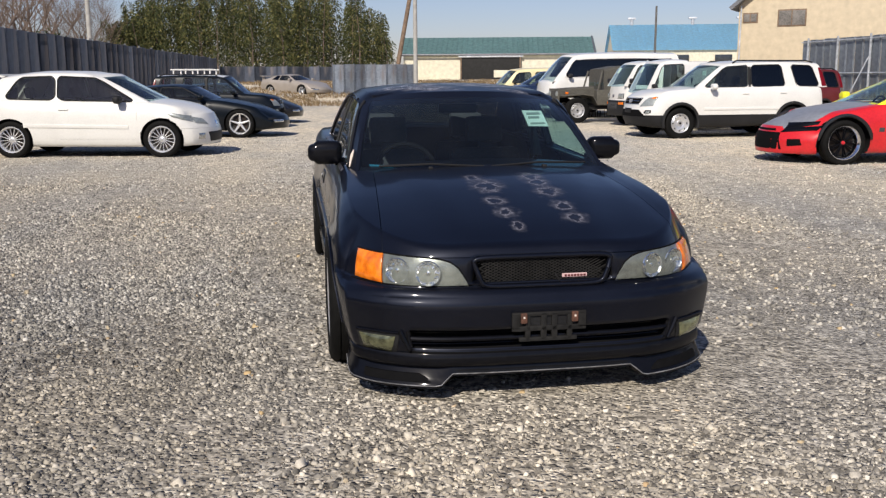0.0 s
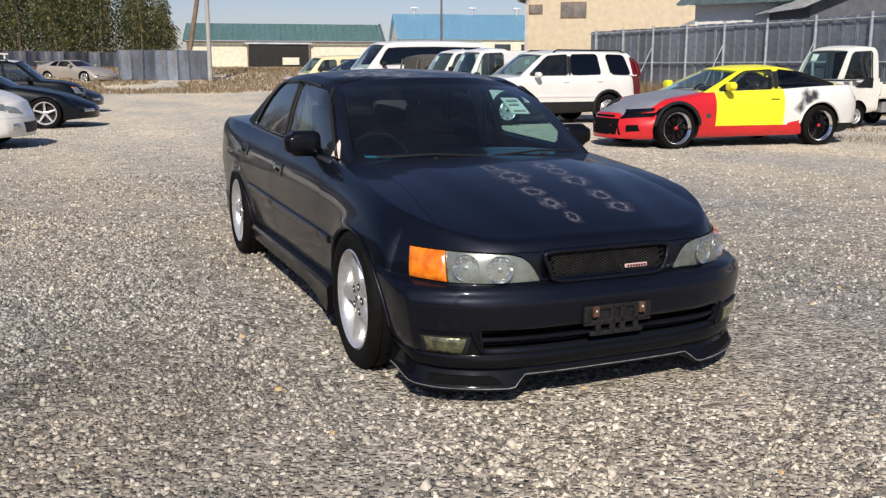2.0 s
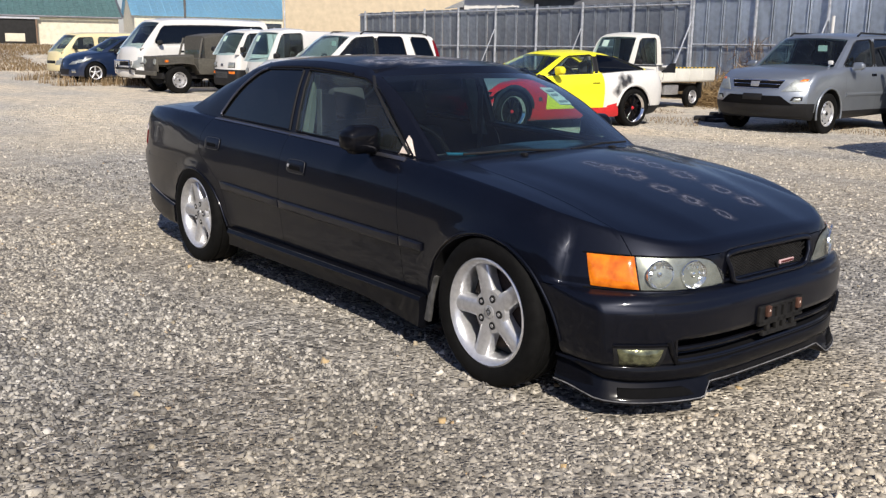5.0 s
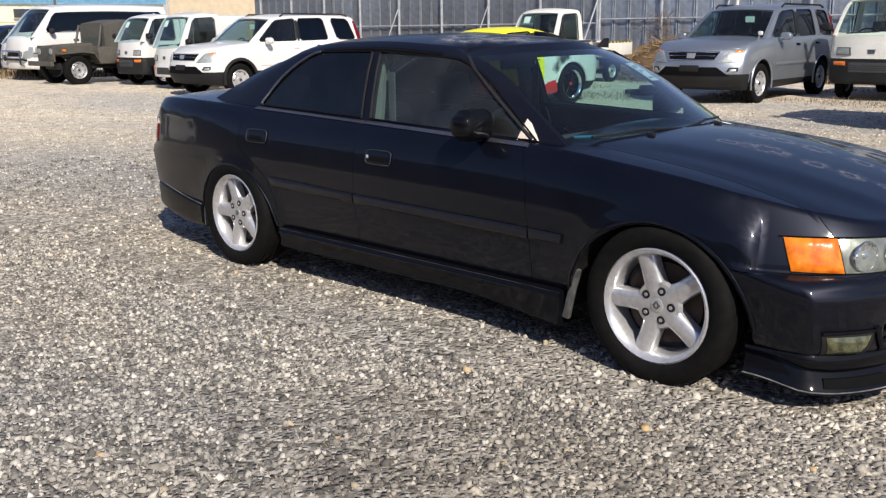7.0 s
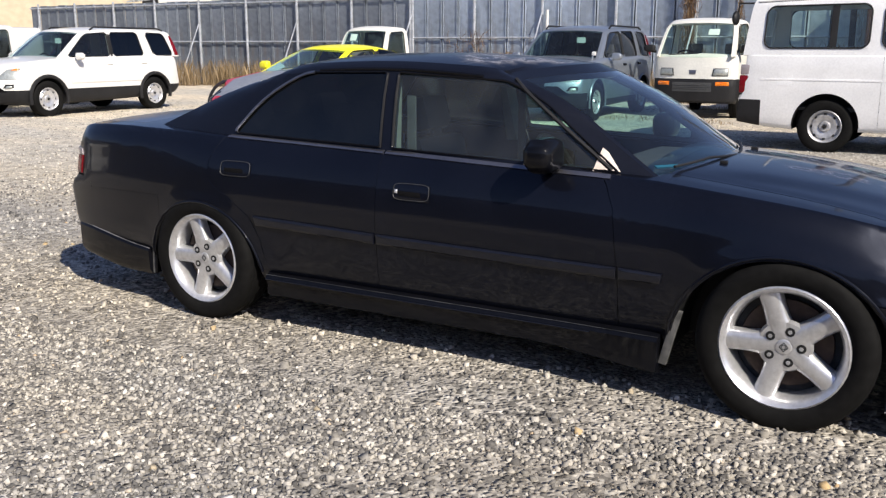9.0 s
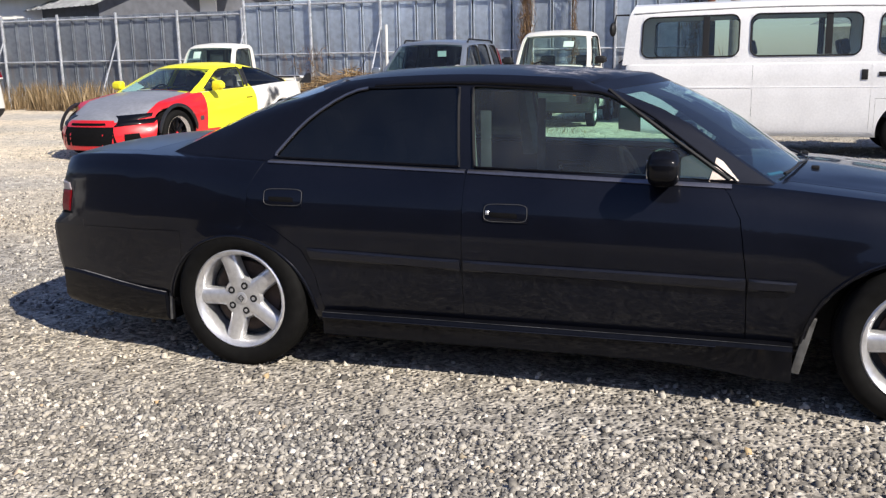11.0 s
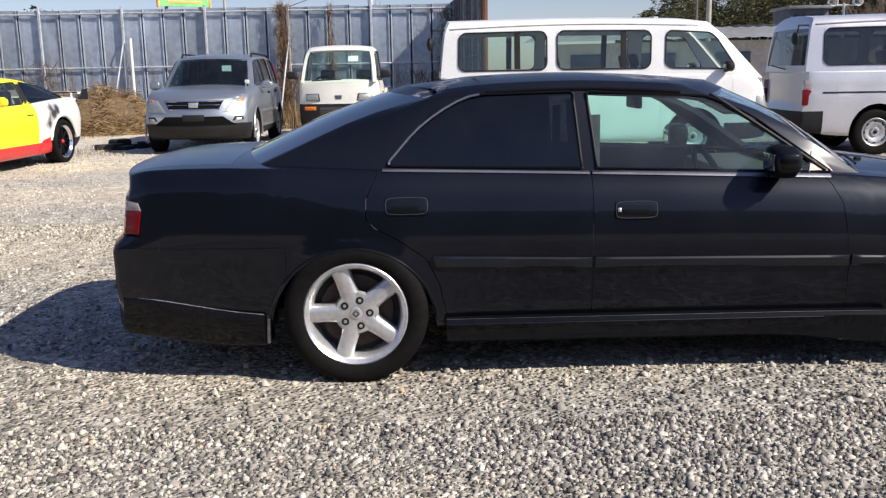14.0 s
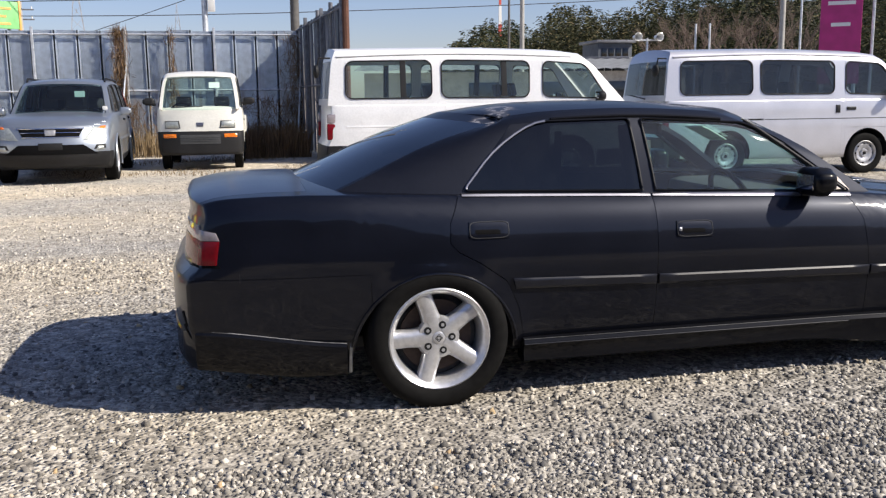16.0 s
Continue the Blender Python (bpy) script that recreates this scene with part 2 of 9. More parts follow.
# near-black that paints the shade inside intakes, ducts, vents and recesses; also joints
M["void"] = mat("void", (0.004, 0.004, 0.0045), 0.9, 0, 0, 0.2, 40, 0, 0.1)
M["seat_cloth"] = mat("seat_cloth", (0.035, 0.035, 0.040), 0.9, 0, 0, 0.3, 90, 0.001)
M["amber"] = mat("amber", (0.60, 0.085, 0.003), 0.2, 0, 0.6, 0.25, 28, 0.004, second=(0.98, 0.27, 0.012))
M["red_lens"] = mat("red_lens", (0.14, 0.003, 0.007), 0.25, 0, 0.12, 0.15, 60, 0, 0.25)
M["pale_lens"] = mat("pale_lens", (0.26, 0.23, 0.24), 0.15, 0, 0.8, 0.1, 60)
M["lamp_bowl"] = mat("lamp_bowl", (0.36, 0.38, 0.36), 0.42, 0.6, 0.2, 0.25, 40, 0.001)
M["reflector"] = mat("reflector", (0.80, 0.82, 0.80), 0.16, 0.95, 0.2, 0.25, 30, 0.003)
M["lamp_dim"] = mat("lamp_dim", (0.52, 0.53, 0.51), 0.22, 0.85, 0.3, 0.35, 26, 0.003)
M["lamp_trim"] = mat("lamp_trim", (0.20, 0.21, 0.195), 0.32, 0.5, 0.2, 0.3, 26, 0.002)
M["fog_yellow"] = mat("fog_yellow", (0.17, 0.175, 0.10), 0.18, 0.6, 0.6, 0.5, 40, 0.003)
M["paper"] = mat("paper", (0.50, 0.66, 0.58), 0.9, 0, 0, 0.04, 60)
M["primer_patch"] = mat("primer_patch", (0.72, 0.62, 0.54), 0.8, 0, 0, 0.1, 60)
M["cyan_film"] = mat("cyan_film", (0.01, 0.11, 0.17), 0.5, 0, 0.3, 0.1, 60)
M["white_mark"] = mat("white_mark", (0.75, 0.75, 0.74), 0.6, 0, 0, 0.05, 60)
M["pink_mark"] = mat("pink_mark", (0.62, 0.42, 0.42), 0.5, 0, 0.2, 0.08, 60)
M["red_mark"] = mat("red_mark", (0.55, 0.02, 0.03), 0.5, 0, 0.2, 0.05, 60)
M["moulding"] = mat("moulding", (0.0048, 0.0055, 0.0098), 0.36, 0, 0.32, 0.2, 60, 0, 0.37)
M["print_grey"] = mat("print_grey", (0.20, 0.27, 0.24), 0.9, 0, 0, 0.1, 60)
M["carbon"] = mat("carbon", (0.012, 0.012, 0.013), 0.4, 0, 0.3, 0.2, 120)
M["smoke"] = glass("smoke", (0.02, 0.022, 0.025), 1.0, 0.006)
M["door_glass"] = glass("door_glass", (0.70, 0.96, 0.88), 1.0, 0.035)
M["clear"] = glass("clear", (0.80, 0.92, 0.87), 1.0, 0.016)
M["screen"] = glass("screen", (0.55, 0.72, 0.74), 1.0, 0.008)
M["pale_tint"] = glass("pale_tint", (0.34, 0.40, 0.39), 1.0, 0.01)
M["tinted"] = glass("tinted", (0.30, 0.34, 0.35), 1.0, 0.015)
M["dark_tint"] = glass("dark_tint", (0.03, 0.032, 0.035))
M["lens"] = glass("lens", (0.90, 0.92, 0.88), 1.0, 0.035)


# ---- mesh helpers ----
from mathutils.bvhtree import BVHTree


def smooth(me, angle=35):
    for p in me.polygons:
        p.use_smooth = True
    me.set_sharp_from_angle(angle=radians(angle))


def part(name, bm, material, parent=None, label="", angle=35, mats=None):
    """Links a bmesh as one mesh object under a thing or a part."""
    me = bpy.data.meshes.new(name)
    bm.to_mesh(me)
    bm.free()
    for m in (mats or [material]):
        me.materials.append(m)
    smooth(me, angle)
    ob = new(name, me)
    if parent:
        ob.parent = parent
    if label:
        tagged(ob, label)
    return ob


def thing(name, m, label, category, group="", kind=""):
    ob = new(name)
    ob.matrix_basis = m
    ob.empty_display_size = 0.2
    return tagged(ob, label, category, group, kind)


def box(bm, x0, x1, y0, y1, z0, z1, bevel=0.0, m=None, seg=2):
    made = bmesh.ops.create_cube(bm, size=1, matrix=Matrix.Translation(((x0 + x1) / 2, (y0 + y1) / 2, (z0 + z1) / 2)) @ Matrix.Diagonal((x1 - x0, y1 - y0, z1 - z0, 1)))
    vs = made["verts"]
    if bevel:
        es = list({e for v in vs for e in v.link_edges})
        r = bmesh.ops.bevel(bm, geom=es, offset=bevel, segments=seg, profile=0.6, affect="EDGES")
        vs = list({v for f in r["faces"] for v in f.verts} | {v for v in vs if v.is_valid})
    if m is not None:
        bmesh.ops.transform(bm, matrix=m, verts=vs)
    return bm


def boxed(*dims, bevel=0.0, m=None):
    return box(bmesh.new(), *dims, bevel=bevel, m=m)


def tube(bm, points, r, n=8, ends=True):
    """A round bar along points; r may be a list."""
    rings = []
    pts = [Vector(p) for p in points]
    for i, p in enumerate(pts):
        d = (pts[min(i + 1, len(pts) - 1)] - pts[max(i - 1, 0)]).normalized()
        u = d.orthogonal().normalized()
        if i and rings:
            u = (last - d * last.dot(d)).normalized()
        last = u
        w = d.cross(u)
        rr = r[i] if isinstance(r, (list, tuple)) else r
        rings.append([bm.verts.new(p + rr * (math.cos(k * 2 * math.pi / n) * u + math.sin(k * 2 * math.pi / n) * w)) for k in range(n)])
    for a, b in zip(rings, rings[1:]):
        for k in range(n):
            bm.faces.new((a[k], a[(k + 1) % n], b[(k + 1) % n], b[k]))
    if ends:
        bm.faces.new(rings[0][::-1])
        bm.faces.new(rings[-1])
    return bm


def lathe(bm, profile, n=36, m=None):
    """Revolves (x, r) rows round the x axis."""
    rings = []
    for x, r in profile:
        rings.append([bm.verts.new((x, r * math.cos(2 * math.pi * k / n), r * math.sin(2 * math.pi * k / n))) for k in range(n)])
    for a, b in zip(rings, rings[1:]):
        for k in range(n):
            bm.faces.new((a[k], b[k], b[(k + 1) % n], a[(k + 1) % n]))
    if m is not None:
        bmesh.ops.transform(bm, matrix=m, verts=[v for r in rings for v in r])
    return bm


def curve(*pts):
    """A smooth monotone curve through (x, y) points."""
    xs, ys = [p[0] for p in pts], [p[1] for p in pts]
    n = len(xs)
    h = [xs[i + 1] - xs[i] for i in range(n - 1)]
    d = [(ys[i + 1] - ys[i]) / h[i] for i in range(n - 1)]
    s = [d[0]] + [0.0 if d[i - 1] * d[i] <= 0 else 2 * d[i - 1] * d[i] / (d[i - 1] + d[i]) for i in range(1, n - 1)] + [d[-1]]

    def f(x):
        if x <= xs[0]:
            return ys[0]
        if x >= xs[-1]:
            return ys[-1]
        i = 0
        while x > xs[i + 1]:
            i += 1
        t = (x - xs[i]) / h[i]
        return ((1 + 2 * t) * (1 - t) ** 2 * ys[i] + t * (1 - t) ** 2 * h[i] * s[i] + t * t * (3 - 2 * t) * ys[i + 1] + t * t * (t - 1) * h[i] * s[i + 1])
    return f


def lattice(A, B, C, f):
    """The surface of a box of grid lines A, B, C bent by f(a, b, c). Faces carry their side and cell."""
    bm = bmesh.new()
    side = bm.faces.layers.int.new("side")
    cu, cv = bm.faces.layers.int.new("u"), bm.faces.layers.int.new("v")
    vs = {}

    def v(i, j, k):
        if (i, j, k) not in vs:
            vs[i, j, k] = bm.verts.new(f(A[i], B[j], C[k]))
        return vs[i, j, k]
    na, nb, nc = len(A) - 1, len(B) - 1, len(C) - 1

    def quad(q, s, u, w):
        fc = bm.faces.new(q)
        fc[side], fc[cu], fc[cv] = s, u, w
    for i in range(na):
        for k in range(nc):
            quad((v(i, 0, k), v(i + 1, 0, k), v(i + 1, 0, k + 1), v(i, 0, k + 1)), 0, i, k)
            quad((v(i, nb, k), v(i, nb, k + 1), v(i + 1, nb, k + 1), v(i + 1, nb, k)), 1, i, k)
    for j in range(nb):
        for k in range(nc):
            quad((v(0, j, k), v(0, j, k + 1), v(0, j + 1, k + 1), v(0, j + 1, k)), 2, j, k)
            quad((v(na, j, k), v(na, j + 1, k), v(na, j + 1, k + 1), v(na, j, k + 1)), 3, j, k)
        for i in range(na):
            quad((v(i, j, nc), v(i + 1, j, nc), v(i + 1, j + 1, nc), v(i, j + 1, nc)), 4, i, j)
            quad((v(i, j, 0), v(i, j + 1, 0), v(i + 1, j + 1, 0), v(i + 1, j, 0)), 5, i, j)
    bm.normal_update()
    return bm


def carve(bm, cutters):
    """Cuts round wheel openings (y, z, r) through a closed body, by a boolean."""
    me = bpy.data.meshes.new("work")
    bm.to_mesh(me)
    bm.free()
    ob = new("work", me)
    tools = []
    for y, z, r, depth, half in cutters:
        for s in (-1, 1):
            cb = bmesh.new()
            bmesh.ops.create_cone(cb, cap_ends=True, segments=40, radius1=r, radius2=r, depth=depth,
                                  matrix=Matrix.Translation((s * half, y, z)) @ Matrix.Rotation(radians(90), 4, "Y"))
            cm = bpy.data.meshes.new("cut")
            cb.to_mesh(cm)
            cb.free()
            co = new("cut", cm)
            tools.append(co)
            md = ob.modifiers.new("cut", "BOOLEAN")
            md.operation, md.object, md.solver = "DIFFERENCE", co, "EXACT"
    dg = bpy.context.evaluated_depsgraph_get()
    dg.update()
    out = bmesh.new()
    out.from_mesh(ob.evaluated_get(dg).to_mesh())
    for o in tools + [ob]:
        d = o.data
        bpy.data.objects.remove(o)
        bpy.data.meshes.remove(d)
    return out


def surface_normals(bm):
    """The smooth normals of a closed skin, to be looked up later by place."""
    bm.normal_update()
    tree = BVHTree.FromBMesh(bm)
    faces = [[(v.co.copy(), v.normal.copy()) for v in f.verts] for f in bm.faces]

    def at(p):
        _, no, i, _ = tree.find_nearest(p)
        if i is None:
            return Vector((0, 0, 1))
        s = Vector()
        for co, n in faces[i]:
            s += n / ((co - p).length + 1e-4)
        return s.normalized() if s.length > 1e-6 else no
    return at


def lit_like(ob, at):
    """Gives a cut panel the shading of the skin that it was cut from."""
    me = ob.data
    me.normals_split_custom_set_from_vertices([at(v.co) for v in me.vertices])


def split(bm, planes, which):
    """Cuts bm along planes (co, normal) and sorts its faces by which(centre, normal) into new bmeshes."""
    for co, no in planes:
        bmesh.ops.bisect_plane(bm, geom=bm.verts[:] + bm.edges[:] + bm.faces[:], dist=1e-5, plane_co=co, plane_no=no)
    bm.normal_update()
    sets = {}
    for f in bm.faces:
        sets.setdefault(which(f.calc_center_median(), f.normal), []).append(f)
    made = {}
    for key, faces in sets.items():
        nb = bmesh.new()
        vs = {}
        for f in faces:
            q = []
            for v in f.verts:
                if v not in vs:
                    vs[v] = nb.verts.new(v.co)
                q.append(vs[v])
            try:
                nb.faces.new(q)
            except ValueError:
                pass
        made[key] = nb
    bm.free()
    return made


def folded(bm, gap=0.002, depth=0.014):
    """Turns a sheet's open border inwards, so that it reads as a panel with a shut line."""
    bm.normal_update()
    border = [e for e in bm.edges if len(e.link_faces) == 1]
    push = {}
    for e in border:
        f = e.link_faces[0]
        d = (e.verts[1].co - e.verts[0].co)
        if d.length < 1e-7:
            continue
        n = f.normal.cross(d.normalized())
        if n.dot(f.calc_center_median() - e.verts[0].co) < 0:
            n = -n
        for v in e.verts:
            push[v] = push.get(v, Vector()) + n
    normals = {v: v.normal.copy() for v in push}
    for v, n in push.items():
        if n.length > 1e-6:
            v.co += n.normalized() * gap
    r = bmesh.ops.extrude_edge_only(bm, edges=border)
    for v in [g for g in r["geom"] if isinstance(g, bmesh.types.BMVert)]:
        near = [e.other_vert(v) for e in v.link_edges if e.other_vert(v) in normals]
        if near:
            v.co -= normals[near[0]] * depth
    return bm


def shell(bm, t=0.02):
    """Gives a sheet a thickness inwards."""
    bm.normal_update()
    bmesh.ops.solidify(bm, geom=bm.faces[:], thickness=t)
    return bm


WAYS = {"front": Vector((0, 1, 0)), "rear": Vector((0, -1, 0)), "right": Vector((1, 0, 0)), "left": Vector((-1, 0, 0)), "top": Vector((0, 0, -1))}


def patch(tree, way, corners, lift=0.006, n=8, m=4, sink=0.012, power=0.0):
    """A raised piece that follows a body's surface. corners: four points of its outline, in order, as (x, z) from front or rear, (y, z) from a side, (x, y) from the top."""
    d = WAYS[way]

    def at(u, v):
        p = [(1 - v) * ((1 - u) * corners[0][i] + u * corners[1][i]) + v * ((1 - u) * corners[3][i] + u * corners[2][i]) for i in (0, 1)]
        if way in ("front", "rear"):
            return Vector((p[0], 0, p[1]))
        return Vector((0, p[0], p[1])) if way in ("left", "right") else Vector((p[0], p[1], 0))
    bm = bmesh.new()
    top, base = [], []
    old = None
    for j in range(m + 1):
        tr, br = [], []
        for i in range(n + 1):
            p = at(i / n, j / m)
            hit, no, _, _ = tree.ray_cast(p - d * 6, d)
            if hit is None:
                hit, no = (old if old else (p, -d))
                hit = Vector([hit[k] if abs(d[k]) > 0.5 else p[k] for k in range(3)])
            if no.dot(d) > 0:
                no = -no
            old = (hit.copy(), no.copy())
            edge = min(i, n - i) == 0 or min(j, m - j) == 0
            tr.append(bm.verts.new(hit + no * (lift - (lift * 0.35 if edge else 0) + power * (1 - (2 * i / n - 1) ** 2) * (1 - (2 * j / m - 1) ** 2))))
            br.append(bm.verts.new(hit - no * sink))
        top.append(tr)
        base.append(br)
    for j in range(m):
        for i in range(n):
            bm.faces.new((top[j][i], top[j][i + 1], top[j + 1][i + 1], top[j + 1][i]))
    rim = [(0, i) for i in range(n + 1)] + [(j, n) for j in range(1, m + 1)] + [(m, i) for i in range(n - 1, -1, -1)] + [(j, 0) for j in range(m - 1, 0, -1)]
    for (j0, i0), (j1, i1) in zip(rim, rim[1:] + rim[:1]):
        bm.faces.new((top[j0][i0], base[j0][i0], base[j1][i1], top[j1][i1]))
    bmesh.ops.recalc_face_normals(bm, faces=bm.faces)
    return bm


def mirrored(corners):
    return [(-c[0], *c[1:]) for c in corners]


# ---- vehicles: nose towards -y, wheels on z = 0 ----


def spoke(bm, a, r0, r1, w0, w1, x0, x1, deep=0.03, w_mid=None):
    """One rounded wheel spoke at angle a."""
    st = 5
    rows = []
    for i in range(st + 1):
        t = i / st
        r, w, x = r0 + (r1 - r0) * t, w0 + (w1 - w0) * t, x0 + (x1 - x0) * t ** 1.6
        if w_mid:
            w += w_mid * (1 - t) ** 4
        row = []
        for s, dx in ((-0.5, deep), (-0.5, 0.014), (-0.42, 0.004), (-0.22, -0.003), (0, -0.005), (0.22, -0.003), (0.42, 0.004), (0.5, 0.014), (0.5, deep)):
            u = s * w
            row.append(bm.verts.new((x + dx, r * math.cos(a) - u * math.sin(a), r * math.sin(a) + u * math.cos(a))))
        rows.append(row)
    for p, q in zip(rows, rows[1:]):
        for k in range(8):
            bm.faces.new((p[k], p[k + 1], q[k + 1], q[k]))
    return bm


WHEELS = {}


def wheel_meshes(style, r, rim, w):
    """The pieces of one wheel, outer side towards -x, its centre at the origin."""
    key = (style, r, rim, w)
    if key in WHEELS:
        return WHEELS[key]
    h = w / 2
    tread = bmesh.new()
    side = r - rim
    lathe(tread, [(-h * 0.80, rim - 0.004), (-h * 0.92, rim + 0.01), (-h, rim + side * 0.35), (-h * 0.99, rim + side * 0.62), (-h * 0.93, r - 0.018), (-h * 0.80, r - 0.004),
                  (-h * 0.60, r), (-h * 0.56, r), (-h * 0.54, r - 0.007), (-h * 0.48, r - 0.007), (-h * 0.46, r), (-h * 0.12, r), (-h * 0.1, r - 0.007), (h * 0.1, r - 0.007), (h * 0.12, r),
                  (h * 0.46, r), (h * 0.48, r - 0.007), (h * 0.54, r - 0.007), (h * 0.56, r), (h * 0.80, r - 0.004), (h * 0.95, r - 0.025), (h, rim + side * 0.4), (h * 0.8, rim - 0.004)], 44)
    barrel = bmesh.new()
    lip = -h * 0.86
    lathe(barrel, [(h * 0.7, rim - 0.005), (lip + 0.10, rim - 0.035), (lip + 0.03, rim - 0.028), (lip + 0.008, rim - 0.018), (lip, rim - 0.010), (lip - 0.006, rim - 0.002), (lip, rim + 0.006), (lip + 0.01, rim + 0.004)], 44)
    face = lip + 0.012
    extra = []
    if style == "five":
        for k in range(5):
            arm = bmesh.new()
            spoke(arm, math.radians(71 + 72 * k), 0.03, rim - 0.008, 0.064, 0.078, face + 0.012, face + 0.006, 0.05, 0.05)
            extra.append(("spoke", arm, M["alloy"]))
        lathe(barrel, [(face + 0.009, 0.0), (face + 0.009, 0.030), (face + 0.010, 0.060), (face + 0.012, 0.088), (face + 0.03, 0.096)], 30)
        dust = bmesh.new()
        lathe(dust, [(lip + 0.032, rim - 0.0145), (lip + 0.05, rim - 0.026), (lip + 0.12, rim - 0.034)], 40)
        extra.append(("rim_barrel", dust, M["brake_steel"]))
        cap = bmesh.new()
        lathe(cap, [(face + 0.004, 0.0), (face + 0.004, 0.022), (face + 0.006, 0.026), (face + 0.012, 0.028)], 20)
        extra.append(("hub_cap", cap, M["alloy"]))
        for k in range(5):
            nut = bmesh.new()
            a = math.radians(71 + 36 + 72 * k)
            spot = Matrix.Translation((0, 0.058 * math.cos(a), 0.058 * math.sin(a)))
            lathe(nut, [(face + 0.0045, 0.0), (face + 0.0045, 0.0075), (face + 0.009, 0.0085)], 6, spot)
            extra.append(("lug_nut", nut, M["steel"]))
            # flat dark disc paints the shade of the nut's recess
            well = bmesh.new()
            lathe(well, [(face + 0.0072, 0.0), (face + 0.0068, 0.0160), (face + 0.012, 0.0170)], 16, spot)
            extra.append(("lug_pocket", well, M["plastic"]))
        crest = bmesh.new()
        for k in range(3):
            ring_ = [Vector((face + 0.0035, (0.011, 0.006, 0.015)[k] * math.cos(q * math.pi / 8), (0.013, 0.016, 0.007)[k] * math.sin(q * math.pi / 8))) for q in range(17)]
            tube(crest, ring_, 0.0014, 4, False)
        extra.append(("hub_emblem", crest, M["grey_plastic"]))
    elif style in ("multi", "mesh", "star"):
        n, wd = {"multi": (16, 0.016), "mesh": (9, 0.016), "star": (5, 0.06)}[style]
        for k in range(n):
            a = 2 * math.pi * k / n + 0.3
            if style == "mesh":
                for s in (-1, 1):
                    arm = bmesh.new()
                    extra.append(("spoke", arm, M["lacquer"]))
                    spoke(arm, a + s * 0.10, 0.04, rim - 0.035, 0.014, 0.013, face + 0.035, face + 0.03, 0.02)
            else:
                arm = bmesh.new()
                spoke(arm, a, 0.03, rim - 0.012, wd, wd * (0.9 if style == "multi" else 0.55), face + 0.014, face + 0.004, 0.02)
                extra.append(("spoke", arm, M["bright_alloy"]))
        cap = bmesh.new()
        q = 0.55 if style == "mesh" else 1.0
        lathe(cap, [(face + 0.004, 0.0), (face + 0.005, 0.030 * q), (face + 0.014, 0.045 * q), (face + 0.03, 0.05 * q)], 24)
        extra.append(("hub_cap", cap, M["red_mark"] if style == "mesh" else M["alloy"]))
    else:
        # pressed disc with a raised ring and slots
        lathe(barrel, [(face + 0.004, 0.0), (face + 0.004, 0.03), (face - 0.002, 0.034), (face - 0.002, 0.055), (face + 0.022, 0.07), (face + 0.004, rim * 0.58), (face + 0.002, rim * 0.72), (face + 0.028, rim * 0.86), (face + 0.03, rim - 0.02)], 36)
        for k in range(8):
            a = 2 * math.pi * k / 8
            slot = bmesh.new()
            box(slot, face - 0.001, face + 0.02, -0.018, 0.018, rim * 0.70, rim * 0.82, 0.006, Matrix.Rotation(a, 4, "X"), 1)
            extra.append(("slot", slot, M["plastic"]))
        cap = bmesh.new()
        lathe(cap, [(face - 0.016, 0.0), (face - 0.014, 0.022), (face + 0.0, 0.026)], 18)
        extra.append(("hub_cap", cap, M["plastic"]))
    disc = bmesh.new()
    lathe(disc, [(0.0, 0.03), (-0.01, 0.05), (-0.01, rim * 0.72), (0.0, rim * 0.73)], 30)
    back = bmesh.new()
    lathe(back, [(0.02, 0.0), (0.02, rim - 0.03)], 24)
    made = []
    rim_mat = {"five": M["alloy"], "multi": M["bright_alloy"], "star": M["bright_alloy"], "mesh": M["lacquer"], "steel": M["steel"], "cover": M["alloy"]}[style]
    for name, bm, m in [("wheel", barrel, rim_mat), ("tyre", tread, M["rubber"]), ("brake_disc", disc, M["rusty_disc"] if style == "five" else M["brake_steel"]), ("backing_plate", back, M["interior"])] + extra:
        bmesh.ops.recalc_face_normals(bm, faces=bm.faces)
        me = bpy.data.meshes.new(name)
        bm.to_mesh(me)
        bm.free()
        me.materials.append(m)
        smooth(me, 40)
        made.append((name, me))
    if style == "mesh":
        bm = bmesh.new()
        lathe(bm, [(lip + 0.03, rim - 0.032), (lip + 0.004, rim - 0.016), (lip - 0.008, rim - 0.004), (lip - 0.008, rim + 0.004), (lip + 0.01, rim + 0.007)], 40)
        bmesh.ops.recalc_face_normals(bm, faces=bm.faces)
        me = bpy.data.meshes.new("rim_lip")
        bm.to_mesh(me)
        bm.free()
        me.materials.append(M["chrome"])
        smooth(me, 40)
        made.append(("rim_lip", me))
    WHEELS[key] = made
    return made


def add_wheel(parent, x, y, z, style, r, rim, w, steer=0.0, camber=0.0):
    made = wheel_meshes(style, r, rim, w)
    hub = None
    for name, me in made:
        ob = new(name, me)
        if hub is None:
            hub = ob
            ob.parent = parent
            ob.matrix_basis = pose(x, y, z, 0, camber if x < 0 else -camber, (0 if x < 0 else 180) + steer)
        else:
            ob.parent = hub
    return hub


